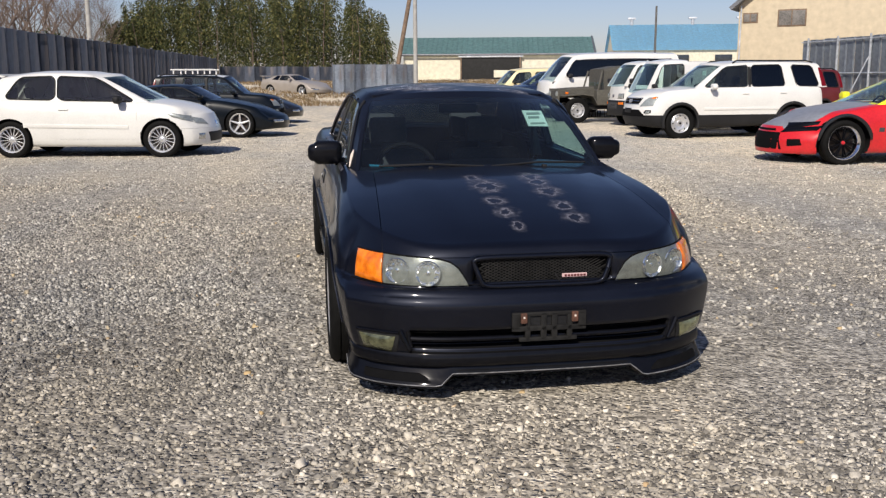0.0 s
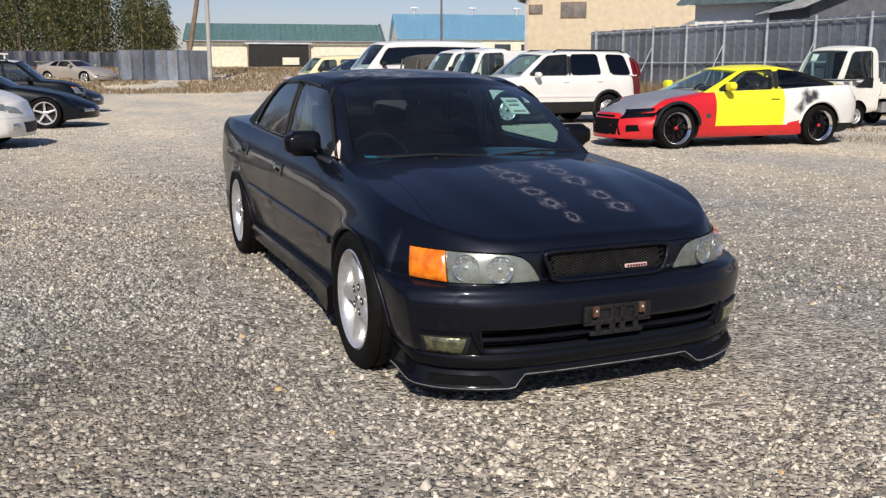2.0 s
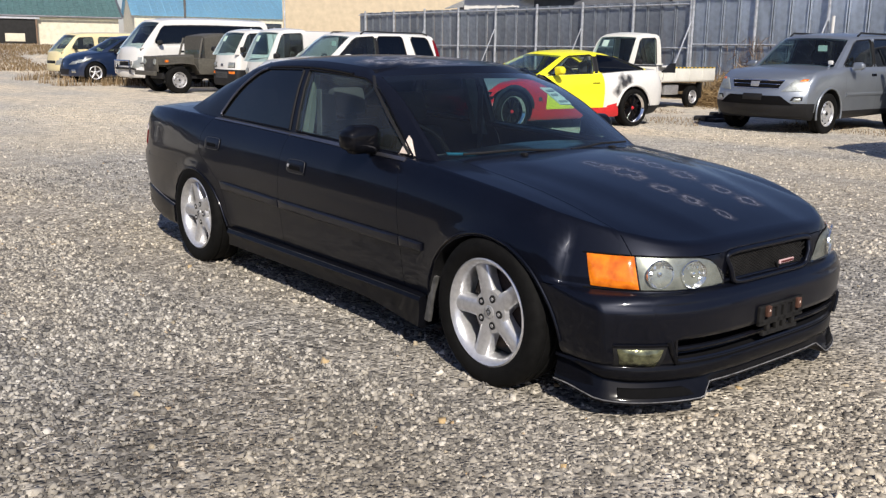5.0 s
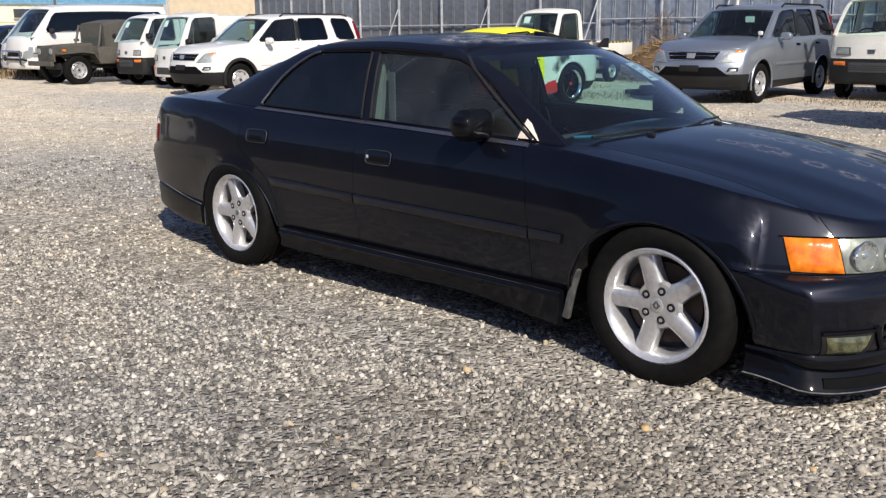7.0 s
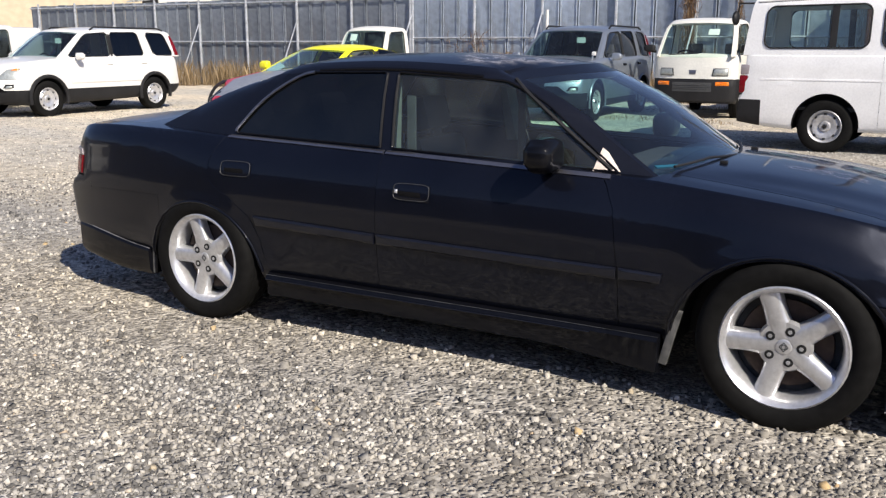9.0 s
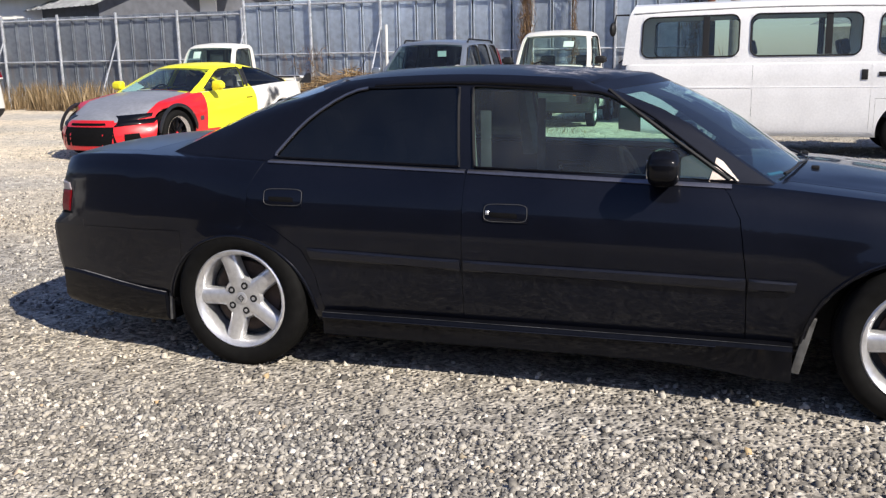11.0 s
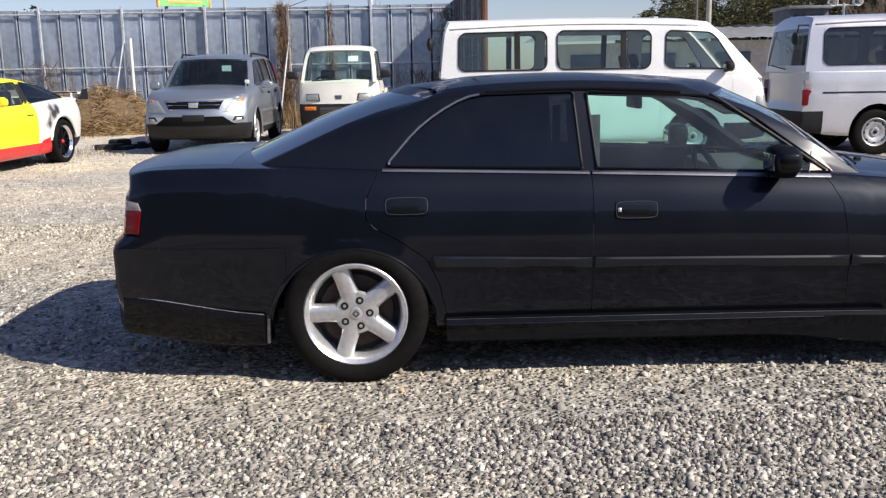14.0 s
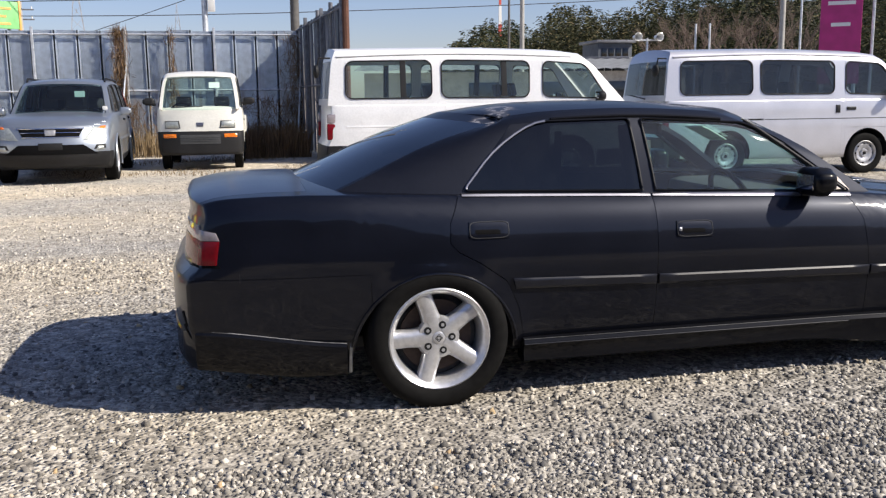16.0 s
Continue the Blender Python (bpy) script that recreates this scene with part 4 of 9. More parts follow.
TOP_LINE = ((NOSE, 0.608), (-2.0, 0.634), (-1.8, 0.688), (-1.4, 0.765), (-1.0, 0.809), (-0.7, 0.836), (-0.4, 0.85), (0.35, 0.868), (1.2, 0.89), (1.7, 0.908), (2.0, 0.914), (2.3, 0.906), (2.475, 0.885))
BACK_LINE = curve(*TOP_LINE)
HALF = [0, 0.06, 0.12, 0.18, 0.24, 0.30, 0.36, 0.375, 0.42, 0.48, 0.54, 0.60, 0.65, 0.688, 0.707, 0.74, 0.78, 0.82, 0.86, 0.895, 0.925, 0.95, 0.972, 0.988, 1]
saloon = dict(
    name="saloon_car", at=CAR, category="car", fine=2,
    label="black four-door saloon with peeling lacquer parked on gravel",
    paint=M["black_paint"], roof_mat=M["roof_paint"], roof_label="black roof with flaking clear coat", frame_mat=M["roof_paint"],
    cols=[-u for u in HALF[:0:-1]] + HALF, relief=hero_relief,
    levels=[max(0.0, (z - LOW) / 0.438) for z in (0.17, 0.19, 0.21, 0.225, 0.232, 0.25, 0.268, 0.286, 0.303, 0.311, 0.33, 0.35, 0.37, 0.39, 0.41, 0.428, 0.436, 0.443, 0.453, 0.465, 0.474, 0.480, 0.486, 0.492, 0.500, 0.515, 0.53, 0.545, 0.56, 0.574, 0.586, 0.594, 0.602)] + [1],
    top=TOP_LINE,
    bot=((NOSE, LOW), (-1.7, 0.19), (-1.0, 0.20), (1.0, 0.20), (1.7, 0.22), (2.475, 0.24)),
    width=((NOSE, 0.798), (-1.9, 0.825), (-1.6, 0.834), (-1.33, 0.838), (-0.8, 0.822), (0, 0.820), (0.8, 0.823), (1.365, 0.838), (1.8, 0.832), (2.1, 0.814), (2.3, 0.788), (2.475, 0.75)),
    section=SECTION,
    nose=((0.1, 0.05), (0.17, 0.03), (0.20, 0.018), (0.225, 0.006), (0.25, 0.0), (0.40, -0.002), (0.424, 0.001), (0.436, 0.011), (0.443, 0.013), (0.465, 0.034), (0.474, 0.048), (0.480, 0.070), (0.486, 0.050), (0.52, 0.050), (0.57, 0.054), (0.597, 0.066), (0.615, 0.098), (0.66, 0.2)),
    tail=((0.2, 0.06), (0.32, 0.015), (0.42, 0.0), (0.565, 0.0), (0.59, 0.010), (0.622, 0.045), (0.65, 0.062), (0.79, 0.078), (0.83, 0.088), (0.868, 0.084), (0.90, 0.076), (0.93, 0.085)),
    crown=((NOSE, 0.014), (-1.8, 0.026), (-0.8, 0.05), (0, 0.03), (1.6, 0.03), (2.1, 0.035), (2.475, 0.025)),
    tuck=((0, 1), (0.43, 1), (0.47, 1.12), (0.487, 1.70), (0.9, 1.75)), tight=((0, 3.9), (0.43, 3.9), (0.487, 5.5), (0.9, 5.5)), sweep=(0.213, 0.075), tail_power=4.0, nose_len=0.78, tail_len=0.55,
    cabin=dict(
        cols=[-1, -0.968, -0.75, -0.5, -0.25, 0, 0.25, 0.5, 0.75, 0.968, 1],
        lines=((-0.84, -0.26), (-0.70, -0.180), (0.335, 0.375), (0.40, 0.432), (1.250, 0.955), (1.80, 1.12)),
        belt=((-0.84, 0.815), (-0.68, 0.83), (0.35, 0.866), (1.25, 0.893), (1.8, 0.905)),
        roof=((-0.26, 1.202), (0.0, 1.230), (0.45, 1.248), (0.8, 1.238), (1.12, 1.198)),
        half=((0, 0.720), (0.4, 0.675), (0.8, 0.615), (0.92, 0.588), (1, 0.535)),
        ease=0.16, ease_from=0.6, bulge=(0.20, 0.20), crown=0.035, rear_taper=0.08,
        round=0.02, seal=0.005, seal_mat="lacquer", radii={0: (0.01, 0.012, 0.02, 0.12), 1: (0.012, 0.03, 0.20, 0.02)}, chrome=(1,), panes=((1, 2, "door_glass"), (3, 4, "smoke")), windscreen="screen", rear_window="dark_tint"),
    arches=HERO_ARCHES,
    axles=(-1.343, 1.375), track=0.856, wheel=("five", 0.308, 0.218, 0.205), sink=-0.014,
    driver=(-0.34, 0.15), seats=(0.36, 1.05), seat_h=0.52, floor=0.28,
    cut_y=(0.365, -0.82, 1.90, -1.60, 1.66), cut_z=(0.262, 0.481, 0.585, 0.60),
    cut_planes=gap_planes(FENDER_GAP) + gap_planes(REAR_GAP) + [((0.539, 0, 0), (1, 0.0537, 0)), ((-0.539, 0, 0), (-1, 0.0537, 0)), ((0.655, 0, 0), (1, 0, 0)), ((-0.655, 0, 0), (1, 0, 0))],
    panels=hero_panels,
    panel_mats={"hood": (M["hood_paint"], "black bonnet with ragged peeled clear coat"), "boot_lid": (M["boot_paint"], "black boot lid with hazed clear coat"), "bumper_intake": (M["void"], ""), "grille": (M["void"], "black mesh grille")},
    mirror_at=(0.815, -0.405, 0.905), mirror_mat=M["lacquer"],
)
hero, body_tree, cab_tree = vehicle(saloon)


def hero_patch(name, way, corners, m, lift=0.006, both=True, tree=None, label="", n=10, k=5, power=0.0, parent=None):
    made = []
    for sd in (0, 1) if both else (0,):
        c = corners if not sd else (mirrored(corners) if way in ("front", "rear", "top") else corners)
        w = way if not sd else {"right": "left"}.get(way, way)
        made.append(part(name, patch(tree or body_tree, w, c, lift, n, k, power=power), M[m], parent or hero, label))
    return made


M["worn_edge"] = mat("worn_edge", (0.13, 0.13, 0.135), 0.6, 0.1, 0, 0.6, 30)
# grey that paints the highlight lines of skirt joints and handle rims
M["edge_wear"] = mat("edge_wear", (0.035, 0.036, 0.038), 0.5, 0.1, 0, 0.9, 9)


# side dressing: moulding, belt strip, handles, fuel flap, skirts
hero_patch("side_moulding", "right", ((-0.724, 0.458), (0.358, 0.473), (0.358, 0.517), (-0.724, 0.503)), "moulding", 0.015, n=24, k=6)
hero_patch("side_moulding", "right", ((-0.895, 0.462), (-0.735, 0.458), (-0.735, 0.503), (-0.902, 0.498)), "moulding", 0.015, n=8, k=6)
hero_patch("side_moulding", "right", ((0.372, 0.473), (1.03, 0.490), (1.045, 0.536), (0.372, 0.517)), "moulding", 0.015, n=16, k=6)
hero_patch("belt_strip", "right", ((-0.66, 0.822), (0.36, 0.856), (0.36, 0.870), (-0.66, 0.836)), "dull_chrome", 0.008, n=16, k=2)
hero_patch("belt_strip", "right", ((0.372, 0.856), (1.25, 0.884), (1.25, 0.898), (0.372, 0.870)), "dull_chrome", 0.008, n=12, k=2)
for y, z in ((0.185, 0.712), (1.15, 0.748)):
    for sd in ("right", "left"):
        hs = part("door_handle", patch(body_tree, sd, ((y - 0.088, z - 0.038), (y + 0.088, z - 0.032), (y + 0.088, z + 0.036), (y - 0.088, z + 0.030)), 0.006, 12, 6), M["black_paint"], hero)
        # a raised near-black patch stands in for the shaded hollow
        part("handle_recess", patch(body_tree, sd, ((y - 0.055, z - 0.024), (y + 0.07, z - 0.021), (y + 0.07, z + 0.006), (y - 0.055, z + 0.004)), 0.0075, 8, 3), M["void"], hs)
        rim_pts = []
        for k in range(25):
            a = 2 * math.pi * k / 24
            yy, zz = y + 0.087 * math.copysign(abs(math.cos(a)) ** 0.42, math.cos(a)), z + 0.034 * math.copysign(abs(math.sin(a)) ** 0.42, math.sin(a))
            hit, no, _, _ = body_tree.ray_cast(Vector((-4 if sd == "right" else 4, yy, zz)), Vector((1 if sd == "right" else -1, 0, 0)))
            rim_pts.append(hit + no * 0.005)
        part("handle_rim", tube(bmesh.new(), rim_pts, 0.0017, 6), M["edge_wear"], hs)
        if y < 0.5:
            part("key_lock", patch(body_tree, sd, ((y + 0.066, z - 0.008), (y + 0.08, z - 0.008), (y + 0.08, z + 0.008), (y + 0.066, z + 0.008)), 0.013, 3, 3), M["alloy"], hs)


def loft(rows):
    """A skin through rows of points of equal length, closed along each row."""
    bm = bmesh.new()
    vs = [[bm.verts.new(p) for p in r] for r in rows]
    for a, b in zip(vs, vs[1:]):
        n = len(a)
        for k in range(n):
            bm.faces.new((a[k], a[(k + 1) % n], b[(k + 1) % n], b[k]))
    bm.faces.new(vs[0][::-1])
    bm.faces.new(vs[-1])
    bmesh.ops.recalc_face_normals(bm, faces=bm.faces)
    return bm


for sd in (-1, 1):
    rows = []
    for k in range(15):
        y = -0.90 + 1.89 * k / 14
        flare = 0.028 * max(0, 1 - k / 3) ** 1.5 + 0.01
        zb = 0.112 + 0.038 * sstep(y, -0.9, -0.35)
        zt = 0.262
        rows.append([(sd * 0.74, y, zt), (sd * (0.794 + flare * 0.2), y, zt), (sd * (0.812 + flare * 0.4), y, zt - 0.008), (sd * (0.818 + flare * 0.5), y, zt - 0.022), (sd * (0.800 + flare * 0.9), y, zb + 0.055), (sd * (0.802 + flare), y, zb + 0.012), (sd * (0.787 + flare * 0.8), y, zb), (sd * 0.72, y, zb + 0.01)])
    skirt = part("side_skirt", loft(rows), M["lacquer"], hero, "glossy black side skirt")
    part("skirt_joint", tube(bmesh.new(), [Vector(r[2]) + Vector((sd * 0.0005, 0, 0.003)) for r in rows], 0.0014, 5), M["edge_wear"], skirt)
    part("skirt_crease", tube(bmesh.new(), [Vector(r[3]) + Vector((0, 0, -0.004)) for r in rows[2:]], 0.0026, 5), M["moulding"], skirt)
    # lips of the wheel arches
    for y, z, r in HERO_ARCHES:
        pts = []
        for k in range(25):
            q = math.radians(8 + 164 * k / 24)
            hit, no, _, _ = body_tree.ray_cast(Vector((sd * 4, y + (r + 0.012) * math.cos(q), z + (r + 0.012) * math.sin(q))), Vector((-sd, 0, 0)))
            pts.append(hit + no * 0.002)
        part("arch_lip", tube(bmesh.new(), pts, 0.006, 8), M["black_paint"], hero)
    # torn inner arch liners
    for y, lean, low in ((-0.942, 8, -0.12), (1.748, -2, -0.10)):
        bm = boxed(-0.010, 0.010, -0.008 - 0.008 * (y < 0), 0.008 + 0.008 * (y < 0), low, 0.10, bevel=0.004)
        for v in bm.verts:
            v.co.y += 0.012 * math.sin(v.co.z * 40)
        bmesh.ops.transform(bm, matrix=pose(sd * 0.795, y, 0.265, lean), verts=bm.verts)
        part("arch_liner", bm, M["worn_plastic"], hero, "torn grey wheel arch liner")

# rear bumper skirt and exhaust
def ring_point(u, z):
    """A point of the body's lower outline in plan: u -1 to 1 from the right arch round the tail to the left arch."""
    ang = math.radians(90 - 100 * u)
    o = Vector((0, 1.55, z))
    d = Vector((math.cos(ang) * 0.9, math.sin(ang) * 0.95, 0)).normalized()
    hit, no, _, _ = body_tree.ray_cast(o + d * 4, -d)
    return hit, Vector((no.x, no.y, 0)).normalized()


rows = []
for k in range(61):
    u = -0.99 + 1.98 * k / 60
    p, n = ring_point(u, 0.335)
    if p.y < 1.745:
        continue
    zt = 0.288 + 0.075 * sstep(p.y, 1.70, 2.38)
    zb = 0.157 + 0.045 * sstep(p.y, 1.9, 2.4)
    rows.append([(*(p - n * 0.10).xy, zt - 0.01), (*(p + n * 0.004).xy, zt + 0.004), (*(p + n * 0.012).xy, zt - 0.008), (*(p + n * 0.008).xy, zb + 0.03), (*(p - n * 0.01).xy, zb), (*(p - n * 0.10).xy, zb + 0.01)])
part("rear_skirt", loft(rows), M["lacquer"], hero, "black rear bumper skirt with scuffed edge")
edge = bmesh.new()
tube(edge, [Vector(r[1]) + Vector((0, 0, 0.002)) for r in rows], 0.0022, 5)
part("skirt_joint", edge, M["worn_edge"], hero)
part("exhaust_pipe", tube(bmesh.new(), [(-0.45, 1.6, 0.2), (-0.45, 2.1, 0.19), (-0.45, 2.42, 0.185)], [0.035, 0.05, 0.05], 16), M["dull_chrome"], hero)
part("silencer", boxed(-0.70, -0.3, 1.9, 2.36, 0.19, 0.29, bevel=0.05), M["rust"], hero)

# tail lamps
for sd in (-1, 1):
    way = "right" if sd < 0 else "left"
    lamp = part("tail_lamp", patch(body_tree, way, ((2.278, 0.646), (2.375, 0.644), (2.375, 0.742), (2.262, 0.742)), 0.008, 12, 6), M["red_lens"], hero, "red and white tail lamp")
    part("indicator_lens", patch(body_tree, way, ((2.262, 0.744), (2.375, 0.744), (2.370, 0.792), (2.275, 0.776)), 0.008, 12, 3), M["pale_lens"], lamp)
    part("lamp_gap", patch(body_tree, way, ((2.262, 0.634), (2.375, 0.634), (2.375, 0.644), (2.270, 0.645)), 0.003, 8, 1), M["void"], lamp)
    part("bumper_seam", patch(body_tree, way, ((2.188, 0.572), (2.191, 0.572), (2.191, 0.612), (2.188, 0.612)), 0.001, 2, 4), M["moulding"], hero)
    for z in (0.44, 0.385):
        part("bumper_vent", patch(body_tree, "rear", ((sd * 0.655, z), (sd * 0.705, z - 0.055), (sd * 0.715, z - 0.045), (sd * 0.69, z + 0.012)), 0.003, 6, 4), M["void"], hero)
    rear = part("tail_lamp", patch(body_tree, "rear", ((sd * 0.36, 0.655), (sd * 0.715, 0.655), (sd * 0.705, 0.750), (sd * 0.36, 0.750)), 0.008, 16, 6), M["red_lens"], hero)
    part("indicator_lens", patch(body_tree, "rear", ((sd * 0.36, 0.753), (sd * 0.705, 0.753), (sd * 0.69, 0.800), (sd * 0.36, 0.800)), 0.008, 16, 3), M["pale_lens"], rear)

# headlamps: bowl, two reflectors, amber corner, clear lens
def round_nose(sd, deg, z, out=0.0):
    """A point of the nose at height z, deg degrees round from straight ahead."""
    d = Vector((sd * math.sin(math.radians(deg)), -math.cos(math.radians(deg)), 0))
    hit, no, _, _ = body_tree.ray_cast(Vector((0, -1.45, z)) + d * 4, -d)
    return hit + no * out


def nose_band(sd, low, high, lift, n=20, k=8, sink=0.014):
    """A raised piece of the nose between two edges, each a function of 0 to 1 giving (degrees, height)."""
    bm = bmesh.new()
    top, base = [], []
    for j in range(k + 1):
        tr, br = [], []
        for i in range(n + 1):
            (d0, z0), (d1, z1) = low(i / n), high(i / n)
            d, z = d0 + (d1 - d0) * j / k, z0 + (z1 - z0) * j / k
            edge = i in (0, n) or j in (0, k)
            tr.append(bm.verts.new(round_nose(sd, d, z, lift * (0.45 if edge else 1))))
            br.append(bm.verts.new(round_nose(sd, d, z, -sink)))
        top.append(tr)
        base.append(br)
    for j in range(k):
        for i in range(n):
            bm.faces.new((top[j][i], top[j][i + 1], top[j + 1][i + 1], top[j + 1][i]))
    ring = [(0, i) for i in range(n)] + [(j, n) for j in range(k)] + [(k, i) for i in range(n, 0, -1)] + [(j, 0) for j in range(k, 0, -1)]
    for (a, b), (c, d) in zip(ring, ring[1:] + ring[:1]):
        bm.faces.new((top[a][b], base[a][b], base[c][d], top[c][d]))
    bmesh.ops.recalc_face_normals(bm, faces=bm.faces)
    return bm


lamp_top = curve((27.0, 0.492), (28.5, 0.530), (30.5, 0.562), (33.0, 0.582), (37.0, 0.593), (44.0, 0.598), (54.0, 0.600), (66.0, 0.600))
for sd in (-1, 1):
    low, high = (lambda t: (27.0 + 25.2 * t, 0.4885)), (lambda t: (27.4 + 26.6 * t, lamp_top(27.4 + 26.6 * t)))
    hl = part("headlamp", nose_band(sd, low, high, 0.002, 22, 8), M["lamp_trim"], hero, "slightly hazed twin headlamp")
    for deg, z in ((38.5, 0.540), (47.8, 0.545)):
        at = round_nose(sd, deg, z)
        no = Vector((sd * math.sin(math.radians(deg * 0.55)), -math.cos(math.radians(deg * 0.55)), 0))
        bm = bmesh.new()
        lathe(bm, [(-0.004, 0.053), (-0.010, 0.051), (-0.004, 0.046), (0.001, 0.040), (0.004, 0.034), (0.006, 0.027), (0.008, 0.020), (0.009, 0.010), (-0.003, 0.009), (-0.006, 0.0)], 40, Matrix.Translation(at + no * 0.004) @ no.to_track_quat("-X", "Z").to_matrix().to_4x4())
        # upright flutes pressed into the reflector
        for v in bm.verts:
            q = v.co - at
            if 0.012 < q.length < 0.047:
                v.co += no * (0.0022 * math.sin(q.z * 330 + 2 * deg) + 0.0022 * math.sin(math.hypot(q.x, q.y) * 520))
        bmesh.ops.recalc_face_normals(bm, faces=bm.faces)
        part("reflector", bm, M["reflector"], hl)
    part("lens", nose_band(sd, low, high, 0.018, 22, 8), M["lens"], hl).visible_shadow = False
    low, high = (lambda t: (52.6 + 12.0 * t, 0.4885 + 0.003 * t)), (lambda t: (54.4 + 12.4 * t, 0.600))
    part("corner_lamp", nose_band(sd, low, high, 0.015, 12, 8), M["amber"], hero, "orange corner indicator lamp")
    for j, z in ((0, 0.4835), (1, 0.604)):
        part("lamp_gap", tube(bmesh.new(), [round_nose(sd, (26.0, 27.5)[j] + 40.5 * k / 16, z if not j else lamp_top((26.0, 27.5)[j] + 40.5 * k / 16) + 0.004) for k in range(17)], 0.0035, 6), M["void"], hero)

# grille: frame, fine mesh, badge
def on_front(x, z, out=0.0):
    hit, no, _, _ = body_tree.ray_cast(Vector((x, -6, z)), Vector((0, 1, 0)))
    return hit + no * out


gm = next(o for o in hero.children if o.name.startswith("grille"))
rim = []
for k in range(49):
    a = 2 * math.pi * k / 48
    sx, sz = math.copysign(abs(math.cos(a)) ** 0.25, math.cos(a)), math.copysign(abs(math.sin(a)) ** 0.25, math.sin(a))
    x, z = (0.296 - 0.022 * (1 - sz)) * sx, 0.5385 + 0.0595 * sz
    rim.append(Vector((x, lamp_y(x) - 0.006 + 0.012 * (sz > 0.5), z)))
part("grille_frame", tube(bmesh.new(), rim, 0.0105, 12, False), M["black_paint"], hero, "glossy black frame round the grille")
for slope in (-1, 1):
    bm = bmesh.new()
    for k in range(-14, 28):
        x = -0.30 + 0.0235 * k
        pts = []
        for t in (0, 0.2, 0.4, 0.6, 0.8, 1):
            xx = x + slope * 0.21 * t
            if abs(xx) < 0.276:
                pts.append(Vector((xx, lamp_y(xx) + 0.014, 0.488 + 0.104 * t)))
        if len(pts) > 1:
            tube(bm, pts, 0.0026, 4)
    part("wire_mesh", bm, M["holder"], gm)
bd = bmesh.new()
box(bd, 0.083, 0.190, -0.008, 0.0, 0.504, 0.520, 0.003, pose(0, lamp_y(0.14) + 0.012, 0, 0, 0, 1.5))
bd = part("grille_badge", bd, M["pink_mark"], gm, "small pale pink badge with dark letters")
for k in range(7):
    bm = boxed(0.0925 + 0.0135 * k, 0.1020 + 0.0135 * k, -0.0105, -0.007, 0.5080, 0.5160, bevel=0.001)
    bmesh.ops.transform(bm, matrix=pose(0, lamp_y(0.14) + 0.012, 0, 0, 0, 1.5), verts=bm.verts)
    part("badge_bar", bm, M["dark_red_paint"], bd)
bm = bmesh.new()
tube(bm, [Vector((0.055, lamp_y(0.05) + 0.008, 0.520)), Vector((0.062, lamp_y(0.05) + 0.004, 0.505)), Vector((0.072, lamp_y(0.05) + 0.008, 0.492))], 0.005, 6)
part("broken_clip", bm, M["plastic"], gm)

# lower bumper: blades across the intake, struts, fog lamps, plate holder
for z, x, r, back in ((0.271, 0.555, 0.0105, 0.020), (0.246, 0.54, 0.006, 0.045), (0.292, 0.545, 0.005, 0.055)):
    part("intake_blade", tube(bmesh.new(), [(x * q / 10, bumper_y(x * q / 10) + back, z) for q in range(-10, 11)], r, 8), M["lacquer"], hero)
for sd in (-1, 1):
    part("intake_strut", tube(bmesh.new(), [(sd * 0.590, bumper_y(0.59) - 0.003, 0.309), (sd * 0.572, bumper_y(0.572) + 0.0, 0.268), (sd * 0.552, bumper_y(0.552) + 0.004, 0.226)], [0.009, 0.011, 0.008], 8), M["lacquer"], hero)
    c = ((sd * 0.602, 0.205), (sd * 0.738, 0.217), (sd * 0.757, 0.296), (sd * 0.592, 0.293))
    rec = part("fog_recess", patch(body_tree, "front", c, 0.005, 12, 6), M["plastic"], hero)
    c = ((sd * 0.620, 0.215), (sd * 0.726, 0.226), (sd * 0.744, 0.285), (sd * 0.606, 0.282))
    part("fog_lamp", patch(body_tree, "front", c, 0.011, 12, 6, power=0.008), M["fog_yellow"], hero, "yellowed fog lamp")
    part("recess_edge", tube(bmesh.new(), [on_front(sd * x, z, 0.006) for x, z in ((0.592, 0.297), (0.655, 0.298), (0.715, 0.299), (0.755, 0.298))], 0.005, 6), M["lacquer"], rec)
pm = pose(0.012, -2.113, 0.307)
pl = bmesh.new()
for x0, x1, z0, z1 in ((-0.155, 0.155, 0.056, 0.072), (-0.155, 0.155, -0.006, 0.016), (-0.155, -0.120, 0.0, 0.065), (0.118, 0.155, 0.0, 0.065), (-0.035, -0.010, -0.045, 0.070), (0.010, 0.035, -0.045, 0.070), (-0.100, -0.078, -0.045, 0.06), (0.075, 0.098, -0.045, 0.06), (-0.125, 0.118, -0.049, -0.032)):
    box(pl, x0, x1, -0.016, 0.0, z0, z1, 0.004)
bmesh.ops.transform(pl, matrix=pm, verts=pl.verts)
plate = part("plate_holder", pl, M["holder"], hero, "empty scuffed black plate holder")
bm = boxed(-0.15, 0.15, -0.006, 0.0, -0.005, 0.07, bevel=0.002)
bmesh.ops.transform(bm, matrix=pm, verts=bm.verts)
part("back_plate", bm, M["plastic"], plate)
for x in (-0.108, 0.105):
    for w, z0, z1, m in ((0.013, 0.030, 0.072, "rust"), (0.007, 0.048, 0.062, "primer_patch")):
        bm = boxed(x - w, x + w, -0.028 - 0.02 / (60 * w + 1) * 0.1, -0.014, z0, z1, bevel=0.004)
        bmesh.ops.transform(bm, matrix=pm, verts=bm.verts)
        part("rusty_clip" if m == "rust" else "bare_screw", bm, M[m], plate)

